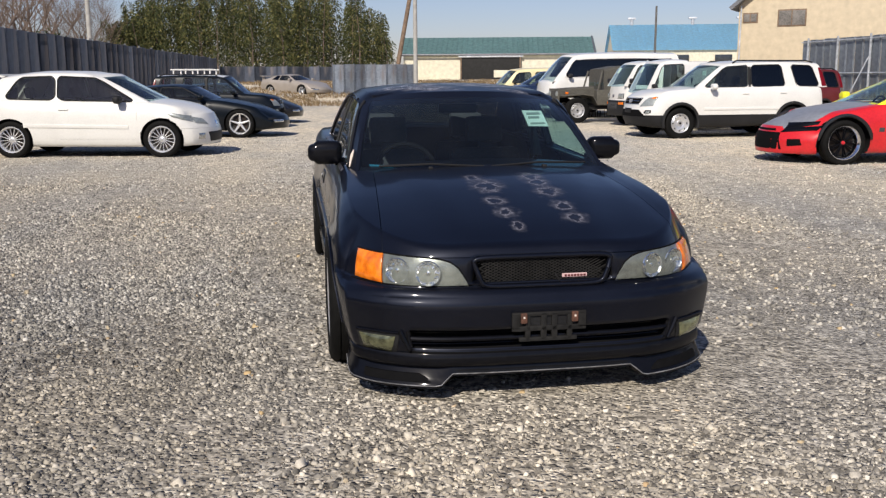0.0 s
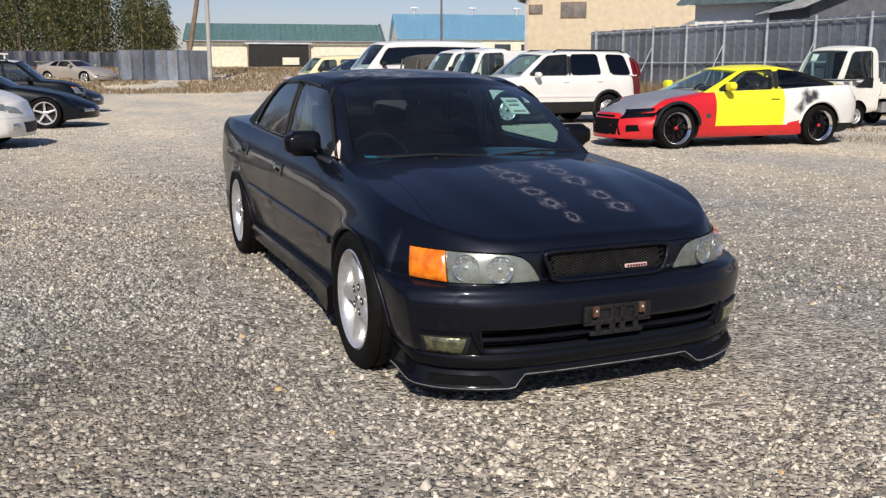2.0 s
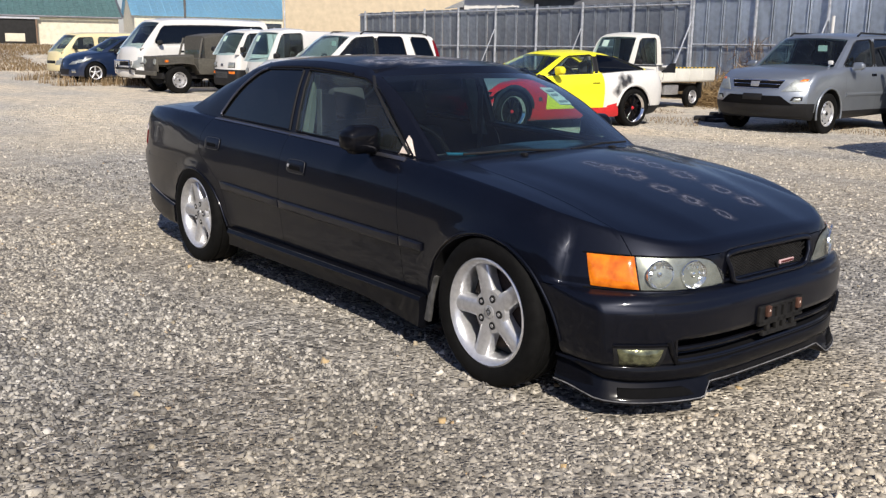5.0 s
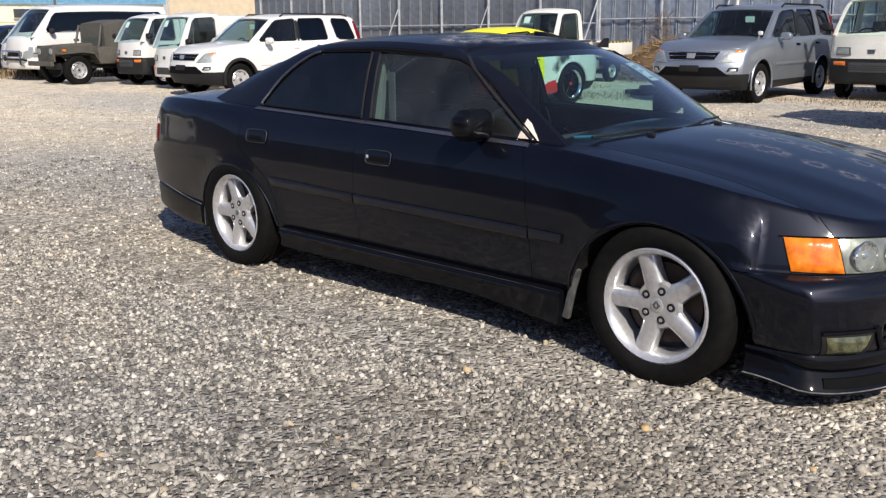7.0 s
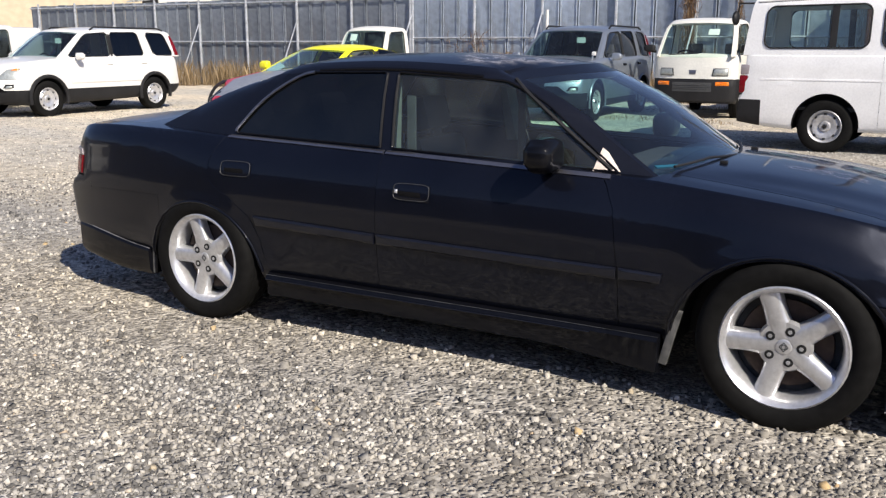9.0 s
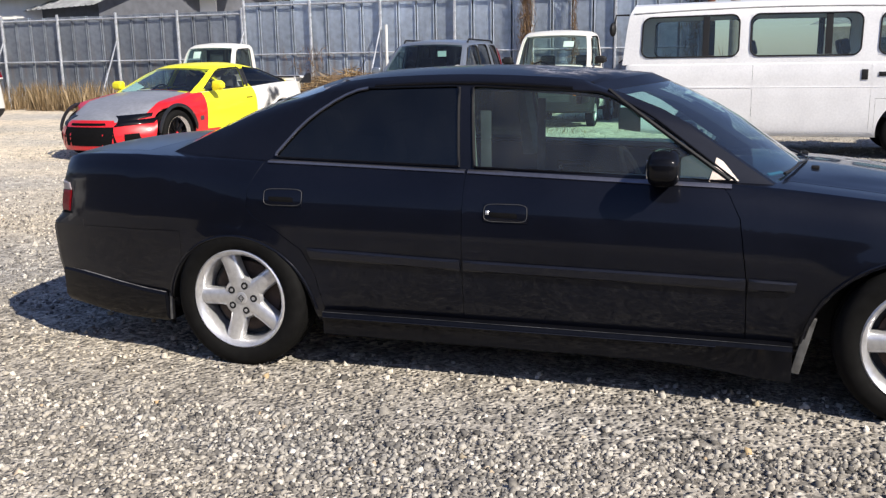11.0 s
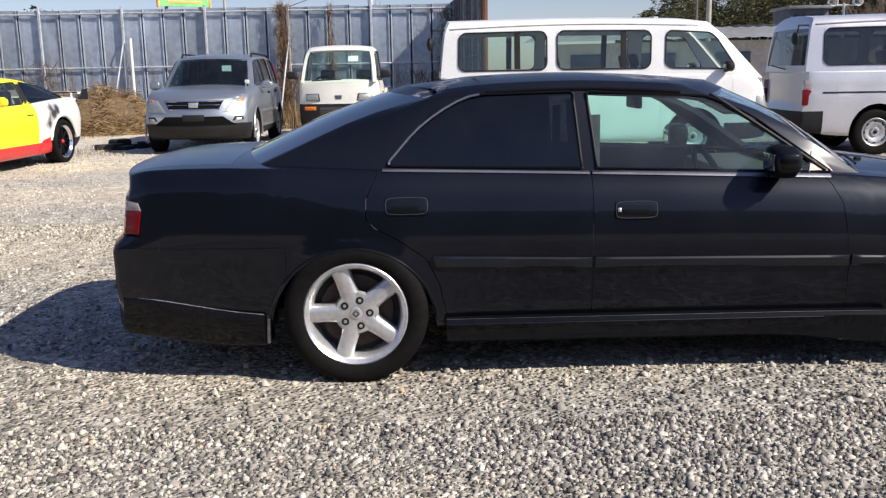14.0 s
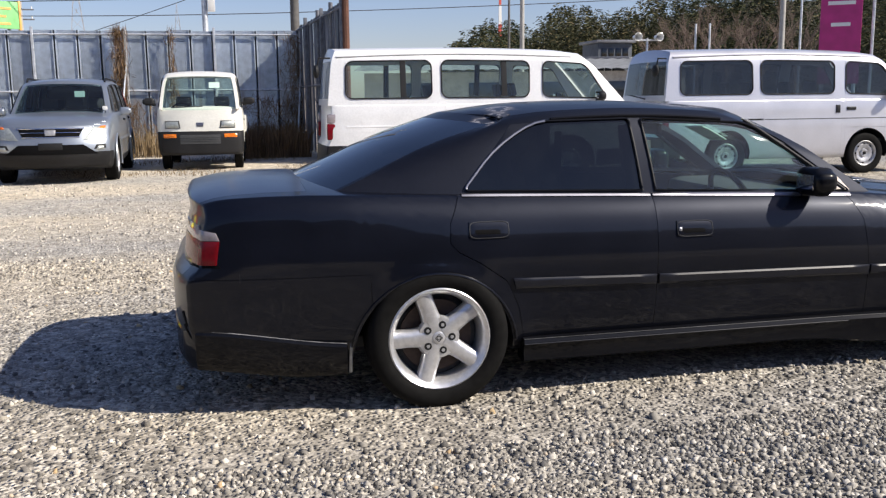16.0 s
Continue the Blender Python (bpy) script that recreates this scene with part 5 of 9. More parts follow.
# front lip: hugs the bumper, dips at both outer corners, with a duct in each
def nose_point(u, z):
    """A point round the nose in plan: u -1 to 1 from the right arch round the front to the left arch."""
    ang = math.radians(-90 + 100 * u)
    o = Vector((0, -1.50, z))
    d = Vector((math.cos(ang), math.sin(ang), 0)).normalized()
    hit, no, _, _ = body_tree.ray_cast(o + d * 4, -d)
    return hit, Vector((no.x, no.y, 0)).normalized()


rows, duct = [], {-1: [], 1: []}
for k in range(121):
    u = -0.985 + 1.97 * k / 120
    p, n = nose_point(u, 0.212)
    if p.y > -1.655:
        continue
    x = abs(p.x)
    drop = sstep(x, 0.375, 0.435)
    side = sstep(p.y, -1.98, -1.72)
    zb = 0.116 - 0.044 * drop + 0.026 * side
    zs = 0.150 - 0.006 * drop + 0.045 * side
    out = -0.012 + 0.030 * drop * (1 - side) + 0.016 * side
    rows.append([(*(p - n * 0.14).xy, 0.200), (*(p + n * 0.001).xy, 0.214), (*(p + n * 0.006).xy, 0.208), (*(p + n * 0.009).xy, 0.5 * (0.208 + zs)), (*(p + n * 0.004).xy, zs + 0.010), (*(p - n * 0.010).xy, zs + 0.002), (*(p - n * 0.008).xy, zs - 0.004),
                 (*(p + n * (0.5 * out)).xy, 0.5 * (zs + zb) + 0.006), (*(p + n * (0.004 + out * 0.85)).xy, zb + 0.018), (*(p + n * (0.010 + out)).xy, zb + 0.010), (*(p + n * (0.008 + out)).xy, zb), (*(p - n * 0.14).xy, zb + 0.012)])
    if 0.46 < x < 0.735 and p.y < -1.9:
        f = sstep(x, 0.45, 0.52)
        duct[-1 if p.x < 0 else 1].append([(*(p + n * (0.007 + out * 0.75)).xy, zb + 0.024), (*(p + n * (0.003 + out * 0.45)).xy, zb + 0.028 + 0.028 * f), (*(p - n * 0.03).xy, zb + 0.028 + 0.028 * f), (*(p - n * 0.03).xy, zb + 0.024)])
lip = part("front_lip", loft(rows), M["lacquer"], hero, "black front lip spoiler with stepped edge", 60)
for r in duct.values():
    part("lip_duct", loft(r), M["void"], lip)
edge = bmesh.new()
tube(edge, [Vector(r[9]) for r in rows], 0.0024, 5)
part("lip_edge", edge, M["worn_edge"], lip, "scuffed grey edge of the lip")
# trim and belt inside the middle pillars
for sd in (-1, 1):
    rows = []
    for q in (0, 0.2, 0.4, 0.6, 0.8, 1):
        z = 0.80 + 0.37 * q
        x, y0, y1 = 0.655 - 0.09 * q, 0.335 + 0.045 * q, 0.44 + 0.012 * q
        rows.append([(sd * x, y0, z), (sd * x, y1, z), (sd * (x - 0.045), y1 - 0.01, z), (sd * (x - 0.05), y0 + 0.03, z)])
    trim_piece = part("pillar_trim", loft(rows), M["pale_trim"], hero, "pale grey trim inside the pillar")
    part("seat_belt", boxed(min(sd * 0.575, sd * 0.582), max(sd * 0.575, sd * 0.582), 0.30, 0.345, 0.62, 1.10, bevel=0.002), M["interior"], trim_piece)
# mirror gussets, wipers, washer jets, screen sticker, inner mirror, shade strip
for sd in (-1, 1):
    c = ((-0.70, 0.828), (-0.575, 0.835), (-0.60, 0.93), (-0.625, 0.915)) if sd < 0 else ((-0.70, 0.828), (-0.575, 0.835), (-0.60, 0.93), (-0.625, 0.915))
    part("mirror_gusset", patch(cab_tree, "right" if sd < 0 else "left", c, 0.006, 5, 5), M["primer_patch"] if sd < 0 else M["plastic"], hero, "bare primer corner behind the mirror" if sd < 0 else "")
for x0, x1 in ((-0.55, -0.02), (0.02, 0.56)):
    pts = []
    for k in range(9):
        x = x0 + (x1 - x0) * k / 8
        hit, no, _, _ = cab_tree.ray_cast(Vector((x, -6, 0.850 + 0.012 * (1 - abs(2 * k / 8 - 1)))), Vector((0, 1, 0)))
        if hit:
            pts.append(hit + no * 0.014)
    if len(pts) > 2:
        part("wiper", tube(bmesh.new(), pts, 0.006, 6), M["plastic"], hero)
for x in (-0.30, 0.30):
    hit, no, _, _ = body_tree.ray_cast(Vector((x, -0.98, 3)), Vector((0, 0, -1)))
    part("washer_jet", boxed(x - 0.012, x + 0.012, -0.995, -0.965, hit.z - 0.004, hit.z + 0.012, bevel=0.005), M["plastic"], hero)
stk = part("price_sheet", patch(cab_tree, "front", ((0.31, 1.055), (0.435, 1.050), (0.435, 1.130), (0.31, 1.135)), -0.012, 6, 4, sink=0.013), M["paper"], hero, "pale green paper sheet inside the windscreen")
for z, w in ((1.118, 0.085), (1.098, 0.07), (1.066, 0.09)):
    part("print_bar", patch(cab_tree, "front", ((0.33, z - 0.004), (0.33 + w, z - 0.005), (0.33 + w, z + 0.003), (0.33, z + 0.004)), -0.009, 4, 1, sink=0.012), M["print_grey"], stk)
part("blue_strip", patch(cab_tree, "front", ((-0.60, 0.864), (-0.48, 0.861), (-0.48, 0.868), (-0.60, 0.871)), -0.008, 5, 1, sink=0.012), M["cyan_film"], hero, "blue sticker at the foot of the windscreen")
part("inner_mirror", boxed(-0.10, 0.14, 0.0, 0.03, 1.10, 1.16, bevel=0.012), M["plastic"], hero)
for sd in (-1, 1):
    def on_cab(y, z, out=0.0):
        hit, no, _, _ = cab_tree.ray_cast(Vector((sd * 4, y, z)), Vector((-sd, 0, 0)))
        return hit + no * out
    top_edge = [on_cab(0.80 - 0.84 * q, 1.190 + 0.026 * math.sin(math.pi * (0.12 + 0.76 * q)) - 0.012 * q, 0.004) for q in [k / 14 for k in range(15)]]
    part("drip_rail", tube(bmesh.new(), top_edge, 0.008, 6), M["lacquer"], hero)
    front = [on_cab(-0.68 + 0.545 * q, 0.83 + 0.378 * q, 0.004) for q in (0.05, 0.2, 0.4, 0.6, 0.8, 0.92)]
    part("pillar_trim", tube(bmesh.new(), front, 0.009, 6), M["plastic"], hero)
    for y0, y1 in ((0.335, 0.375), (0.40, 0.432)):
        post = [on_cab(y0 + (y1 - y0) * q, 0.868 + 0.38 * q, 0.003) for q in (0.03, 0.3, 0.6, 0.86)]
        part("pillar_trim", tube(bmesh.new(), post, 0.006, 6), M["plastic"], hero)


# ---- ground ----
def ground_z(x, y):
    bank = 1.15 * sstep(y, 37, 56) * sstep(24 - x, -6, 2)
    return bank


def tone(t, co, color):
    """Wide tonal patches of the yard: coarser grey stone here, trodden buff tracks there."""
    mix = t.nodes.new("ShaderNodeMix")
    mix.data_type, mix.blend_type = "RGBA", "MULTIPLY"
    nz = t.nodes.new("ShaderNodeTexNoise")
    nz.inputs["Scale"].default_value, nz.inputs["Detail"].default_value = 0.42, 3
    mp = t.nodes.new("ShaderNodeMapping")
    mp.inputs["Rotation"].default_value = (0, 0, 0.35)
    mp.inputs["Scale"].default_value = (1.0, 0.45, 1)
    mp.inputs["Location"].default_value = (3.3, 1.2, 0)
    t.links.new(co, mp.inputs[0])
    t.links.new(mp.outputs[0], nz.inputs["Vector"])
    rp = t.nodes.new("ShaderNodeValToRGB")
    e = rp.color_ramp.elements
    e[0].position, e[0].color = 0.36, (0.86, 0.865, 0.88, 1)
    e[1].position, e[1].color = 0.60, (1.14, 1.08, 0.98, 1)
    t.links.new(nz.outputs["Fac"], rp.inputs[0])
    mix.inputs["Factor"].default_value = 1
    t.links.new(color, mix.inputs["A"])
    t.links.new(rp.outputs[0], mix.inputs["B"])
    # a ragged patch of darker stone round (-1.95, -1.75)
    mp2, ln, nz2, ad, mr, dk = (t.nodes.new("ShaderNode" + k) for k in ("Mapping", "VectorMath", "TexNoise", "Math", "MapRange", "Mix"))
    mp2.inputs["Location"].default_value = (1.95, 1.75 / 1.5, 0)
    mp2.inputs["Scale"].default_value = (1.0, 1 / 1.5, 0)
    ln.operation, ad.operation = "LENGTH", "ADD"
    nz2.inputs["Scale"].default_value, nz2.inputs["Detail"].default_value = 2.6, 6
    t.links.new(co, mp2.inputs[0])
    t.links.new(mp2.outputs[0], ln.inputs[0])
    t.links.new(co, nz2.inputs["Vector"])
    t.links.new(ln.outputs["Value"], ad.inputs[0])
    t.links.new(nz2.outputs["Fac"], ad.inputs[1])
    for k, v in (("From Min", 0.95), ("From Max", 1.65), ("To Min", 0.76), ("To Max", 1.0)):
        mr.inputs[k].default_value = v
    t.links.new(ad.outputs[0], mr.inputs["Value"])
    dk.data_type, dk.blend_type = "RGBA", "MULTIPLY"
    dk.inputs["Factor"].default_value = 1
    t.links.new(mix.outputs["Result"], dk.inputs["A"])
    t.links.new(mr.outputs[0], dk.inputs["B"])
    return dk.outputs["Result"]


def ground_material():
    m = bpy.data.materials.new("gravel")
    m.use_nodes = True
    t = m.node_tree
    b = t.nodes["Principled BSDF"]
    b.inputs["Roughness"].default_value = 0.95
    b.inputs["Specular IOR Level"].default_value = 0.2
    co = t.nodes.new("ShaderNodeTexCoord")

    def node(kind, **kw):
        n = t.nodes.new("ShaderNode" + kind)
        for k, v in kw.items():
            n.inputs[k].default_value = v
        return n

    def ramp(src, *stops):
        n = t.nodes.new("ShaderNodeValToRGB")
        e = n.color_ramp.elements
        e[0].position, e[0].color = stops[0][0], (*stops[0][1], 1)
        e[1].position, e[1].color = stops[-1][0], (*stops[-1][1], 1)
        for p, c in stops[1:-1]:
            e.new(p).color = (*c, 1)
        t.links.new(src, n.inputs[0])
        return n.outputs[0]
    v = node("TexVoronoi", Scale=42.0)
    v2 = node("TexVoronoi", Scale=95.0)
    big = node("TexNoise", Scale=0.55, Detail=5.0)
    mid = node("TexNoise", Scale=3.5, Detail=4.0)
    for n in (v, v2, big, mid):
        t.links.new(co.outputs["Object"], n.inputs["Vector"])
    sep, sep2 = t.nodes.new("ShaderNodeSeparateColor"), t.nodes.new("ShaderNodeSeparateColor")
    t.links.new(v.outputs["Color"], sep.inputs[0])
    t.links.new(v2.outputs["Color"], sep2.inputs[0])
    stone = ramp(sep.outputs[0], (0.0, (0.10, 0.095, 0.088)), (0.4, (0.27, 0.254, 0.23)), (0.8, (0.48, 0.452, 0.404)), (1.0, (0.62, 0.594, 0.534)))
    grit = ramp(sep2.outputs[1], (0.0, (0.13, 0.122, 0.112)), (0.6, (0.34, 0.32, 0.287)), (1.0, (0.58, 0.545, 0.485)))
    soil = ramp(mid.outputs["Fac"], (0.35, (0.60, 0.55, 0.465)), (0.7, (0.76, 0.70, 0.60)))
    k1 = ramp(big.outputs["Fac"], (0.42, (0, 0, 0)), (0.62, (1, 1, 1)))
    mix1, mix2 = t.nodes.new("ShaderNodeMix"), t.nodes.new("ShaderNodeMix")
    mix1.data_type = mix2.data_type = "RGBA"
    t.links.new(k1, mix1.inputs["Factor"])
    t.links.new(stone, mix1.inputs["A"])
    t.links.new(grit, mix1.inputs["B"])
    d = node("MapRange")
    d.inputs["From Min"].default_value, d.inputs["From Max"].default_value = 0.0, 0.55
    t.links.new(v.outputs["Distance"], d.inputs["Value"])
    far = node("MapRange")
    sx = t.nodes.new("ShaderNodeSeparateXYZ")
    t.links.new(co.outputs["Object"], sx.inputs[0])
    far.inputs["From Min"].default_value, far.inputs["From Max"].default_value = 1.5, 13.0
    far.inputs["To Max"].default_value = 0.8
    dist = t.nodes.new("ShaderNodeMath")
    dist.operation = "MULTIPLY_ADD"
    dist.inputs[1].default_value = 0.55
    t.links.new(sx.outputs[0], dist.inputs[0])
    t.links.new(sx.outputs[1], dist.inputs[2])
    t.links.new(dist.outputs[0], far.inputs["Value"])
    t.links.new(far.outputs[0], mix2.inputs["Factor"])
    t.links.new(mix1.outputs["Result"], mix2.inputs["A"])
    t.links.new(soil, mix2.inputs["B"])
    # clumps of coarse and fine stone
    clump, fleck = node("TexNoise", Scale=10.0, Detail=6.0, Roughness=0.8), node("TexNoise", Scale=3.0, Detail=5.0, Roughness=0.75)
    shade = None
    for n, lo, hi in ((clump, 0.55, 1.45), (fleck, 0.78, 1.22)):
        t.links.new(co.outputs["Object"], n.inputs["Vector"])
        r = node("MapRange")
        for k, v in (("From Min", 0.32), ("From Max", 0.68), ("To Min", lo), ("To Max", hi)):
            r.inputs[k].default_value = v
        t.links.new(n.outputs["Fac"], r.inputs["Value"])
        if shade is None:
            shade = r.outputs[0]
        else:
            mm = t.nodes.new("ShaderNodeMath")
            mm.operation = "MULTIPLY"
            t.links.new(shade, mm.inputs[0])
            t.links.new(r.outputs[0], mm.inputs[1])
            shade = mm.outputs[0]
    mottle = t.nodes.new("ShaderNodeMix")
    mottle.data_type, mottle.blend_type = "RGBA", "MULTIPLY"
    mottle.inputs["Factor"].default_value = 1
    t.links.new(mix2.outputs["Result"], mottle.inputs["A"])
    t.links.new(shade, mottle.inputs["B"])
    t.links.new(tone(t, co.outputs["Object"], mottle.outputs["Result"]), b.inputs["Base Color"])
    bp = t.nodes.new("ShaderNodeBump")
    bp.inputs["Strength"].default_value, bp.inputs["Distance"].default_value = 0.8, 0.02
    inv = t.nodes.new("ShaderNodeMath")
    inv.operation = "SUBTRACT"
    inv.inputs[0].default_value = 1.0
    t.links.new(d.outputs[0], inv.inputs[1])
    t.links.new(inv.outputs[0], bp.inputs["Height"])
    t.links.new(bp.outputs[0], b.inputs["Normal"])
    return m


M["gravel"] = ground_material()


def ground_sheet():
    xs = [-900, -500, -250, -120, -60, -35] + [-24 + 0.75 * k for k in range(72)] + [32, 40, 55, 80, 130, 250, 500, 900]
    ys = [-900, -400, -200, -100, -50, -25] + [-14 + 0.75 * k for k in range(110)] + [72, 80, 100, 150, 250, 450, 900]
    bm = bmesh.new()
    grid = [[bm.verts.new((x, y, ground_z(x, y) + 0.012 * noise.noise(Vector((x * 0.7, y * 0.7, 3))) * (abs(x) < 40 and abs(y) < 70))) for x in xs] for y in ys]
    for j in range(len(ys) - 1):
        for i in range(len(xs) - 1):
            bm.faces.new((grid[j][i], grid[j][i + 1], grid[j + 1][i + 1], grid[j + 1][i]))
    return bm


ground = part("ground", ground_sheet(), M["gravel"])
tagged(ground, "grey crushed-stone gravel yard with bare earth", "ground", kind="structure")


def island_material(name, stops, rough=0.9, spec=0.25, toned=False):
    m = bpy.data.materials.new(name)
    m.use_nodes = True
    t = m.node_tree
    b = t.nodes["Principled BSDF"]
    b.inputs["Roughness"].default_value, b.inputs["Specular IOR Level"].default_value = rough, spec
    g, r = t.nodes.new("ShaderNodeNewGeometry"), t.nodes.new("ShaderNodeValToRGB")
    e = r.color_ramp.elements
    e[0].position, e[0].color = stops[0][0], (*stops[0][1], 1)
    e[1].position, e[1].color = stops[-1][0], (*stops[-1][1], 1)
    for p, c in stops[1:-1]:
        e.new(p).color = (*c, 1)
    t.links.new(g.outputs["Random Per Island"], r.inputs[0])
    nz, mx = t.nodes.new("ShaderNodeTexNoise"), t.nodes.new("ShaderNodeMix")
    co = t.nodes.new("ShaderNodeTexCoord")
    t.links.new(co.outputs["Object"], nz.inputs["Vector"])
    nz.inputs["Scale"].default_value = 120
    mx.data_type, mx.blend_type = "RGBA", "MULTIPLY"
    mr = t.nodes.new("ShaderNodeMapRange")
    mr.inputs["To Min"].default_value, mr.inputs["To Max"].default_value = 0.7, 1.3
    t.links.new(nz.outputs["Fac"], mr.inputs["Value"])
    mx.inputs["Factor"].default_value = 1
    t.links.new(r.outputs[0], mx.inputs["A"])
    t.links.new(mr.outputs[0], mx.inputs["B"])
    out = mx.outputs["Result"]
    if toned:
        out = tone(t, co.outputs["Object"], out)
    t.links.new(out, b.inputs["Base Color"])
    return m


M["stones"] = island_material("stones", ((0.0, (0.10, 0.096, 0.092)), (0.25, (0.185, 0.177, 0.167)), (0.55, (0.325, 0.309, 0.281)), (0.80, (0.47, 0.443, 0.394)), (0.95, (0.61, 0.58, 0.525)), (0.99, (0.73, 0.70, 0.64)), (1.0, (0.46, 0.33, 0.19))), toned=True)

M["earth_grit"] = island_material("earth_grit", ((0.0, (0.12, 0.105, 0.09)), (0.5, (0.27, 0.235, 0.20)), (1.0, (0.48, 0.43, 0.37))), toned=True)
M["buff_stones"] = island_material("buff_stones", ((0.0, (0.34, 0.29, 0.215)), (0.6, (0.48, 0.40, 0.28)), (1.0, (0.52, 0.37, 0.19))))
M["pale_stones"] = island_material("pale_stones", ((0.0, (0.23, 0.215, 0.19)), (0.3, (0.36, 0.34, 0.302)), (0.7, (0.50, 0.47, 0.42)), (1.0, (0.64, 0.605, 0.545))), toned=True)


def many(name, verts, faces, material, rounded=False):
    me = bpy.data.meshes.new(name)
    me.vertices.add(len(verts))
    me.vertices.foreach_set("co", np.asarray(verts, dtype=np.float32).ravel())
    n = faces.shape[1]
    me.loops.add(faces.size)
    me.loops.foreach_set("vertex_index", faces.astype(np.int32).ravel())
    me.polygons.add(len(faces))
    me.polygons.foreach_set("loop_start", np.arange(0, faces.size, n, dtype=np.int32))
    me.update(calc_edges=True)
    (me.shade_smooth if rounded else me.shade_flat)()
    me.materials.append(material)
    return new(name, me)


def scatter_stones(name, count, x0, x1, y0, y1, rng, smin, smax, lift=0.12, keep=None, material="stones"):
    """Angular crushed stones, each a bent six-sided lump."""
    base = np.array([(x, y, z) for x in (-0.75, 0.75) for y in (-0.75, 0.75) for z in (-0.75, 0.75)])
    tri = np.array([(0, 1, 3, 2), (4, 6, 7, 5), (0, 4, 5, 1), (2, 3, 7, 6), (1, 5, 7, 3)])
    px, py = rng.uniform(x0, x1, count), rng.uniform(y0, y1, count)
    if keep is not None:
        k = keep(px, py)
        px, py = px[k], py[k]
        count = len(px)
    size = smin + (smax - smin) * rng.beta(1.2, 3.2, count)
    ang = rng.uniform(0, 2 * np.pi, count)
    v = np.repeat(base[None], count, 0) * (1 + 0.38 * rng.uniform(-1, 1, (count, len(base), 1))) + rng.uniform(-0.2, 0.2, (count, len(base), 3))
    v *= np.stack([np.ones(count), rng.uniform(0.7, 1, count), rng.uniform(0.65, 0.98, count)], 1)[:, None, :]
    tilt = rng.uniform(-0.9, 0.9, count)[:, None]
    z = v[..., 2] * np.cos(tilt) + v[..., 0] * np.sin(tilt)
    xx = v[..., 0] * np.cos(tilt) - v[..., 2] * np.sin(tilt)
    c, s = np.cos(ang)[:, None], np.sin(ang)[:, None]
    X = (xx * c - v[..., 1] * s) * size[:, None] + px[:, None]
    Y = (xx * s + v[..., 1] * c) * size[:, None] + py[:, None]
    Z = z * size[:, None] + (size * lift)[:, None]
    V = np.stack([X, Y, Z], -1).reshape(-1, 3)
    F = (tri[None] + (np.arange(count) * len(base))[:, None, None]).reshape(-1, 4)
    ob = many(name, V, F, M[material], True)
    return tagged(ob, "loose grey and buff crushed stones", "gravel", kind="stuff")


rng = np.random.default_rng(4)
# the stretch of yard between the walk and the saloon lies thickest with loose stone
near_yard = lambda x, y: ((x > -4.2) | (y > -3)) & ~((x > -0.6) & (x < 0.6) & (y > -1.2) & (y < 2)) & (y + 6.6 > -0.5 * (x + 0.9))
bed = np.array([(1.3, -3.2), (-0.3, -3.5), (-1.4, -3.0), (-2.2, -2.0), (-2.5, -0.5), (-2.6, 1.2), (-2.6, 2.6)])


def by_bed(x, y):
    d = np.full(len(x), 99.0)
    for (ax, ay), (bx, by) in zip(bed, bed[1:]):
        t = np.clip(((x - ax) * (bx - ax) + (y - ay) * (by - ay)) / ((bx - ax) ** 2 + (by - ay) ** 2), 0, 1)
        d = np.minimum(d, np.hypot(x - ax - t * (bx - ax), y - ay - t * (by - ay)))
    return d


def bare(x, y):
    """Worn places where fine earth shows between the stones, 0 to 1."""
    f = np.sin(2.1 * x + 1.3 * y + 0.5) + np.sin(2.7 * y - 1.2 * x + 2) + 0.7 * np.sin(3.9 * x - 2.2 * y + 1) + 0.5 * np.sin(7.3 * x + 6.1 * y) + 0.4 * np.sin(11 * y - 9 * x)
    return np.clip((f - 0.55) / 0.9, 0, 1)


thinned = lambda x, y: near_yard(x, y) & (rng.uniform(0, 1, len(x)) > 0.72 * bare(x, y))
scatter_stones("gravel_stones", 60000, -6.5, 3.5, -6.6, 6.5, rng, 0.005, 0.019, keep=thinned)
scatter_stones("gravel_stones", 185000, -4.4, 2.4, -5.2, 4.2, rng, 0.0045, 0.0165, keep=lambda x, y: thinned(x, y) & (by_bed(x, y) < 1.25))
scatter_stones("gravel_grit", 90000, -4.4, 2.4, -5.2, 4.2, rng, 0.002, 0.006, material="earth_grit", keep=lambda x, y: near_yard(x, y) & (by_bed(x, y) < 1.25) & (rng.uniform(0, 1, len(x)) < bare(x, y)))
scatter_stones("large_stones", 900, -5, 3, -5.6, 5, rng, 0.012, 0.026, 0.1, material="pale_stones", keep=near_yard)
scatter_stones("buff_stones", 170, -5, 3, -5.6, 5, rng, 0.010, 0.024, 0.1, material="buff_stones", keep=near_yard)
scatter_stones("far_gravel_stones", 52000, -7, 12, -6, 17, rng, 0.008, 0.021, material="pale_stones", keep=lambda x, y: ((y > 5.5) | (x > 3.0)) & (y > -5) & (rng.uniform(0, 1, len(x)) < np.clip(1.25 - 0.045 * np.hypot(x + 2, y + 2), 0.3, 1)))


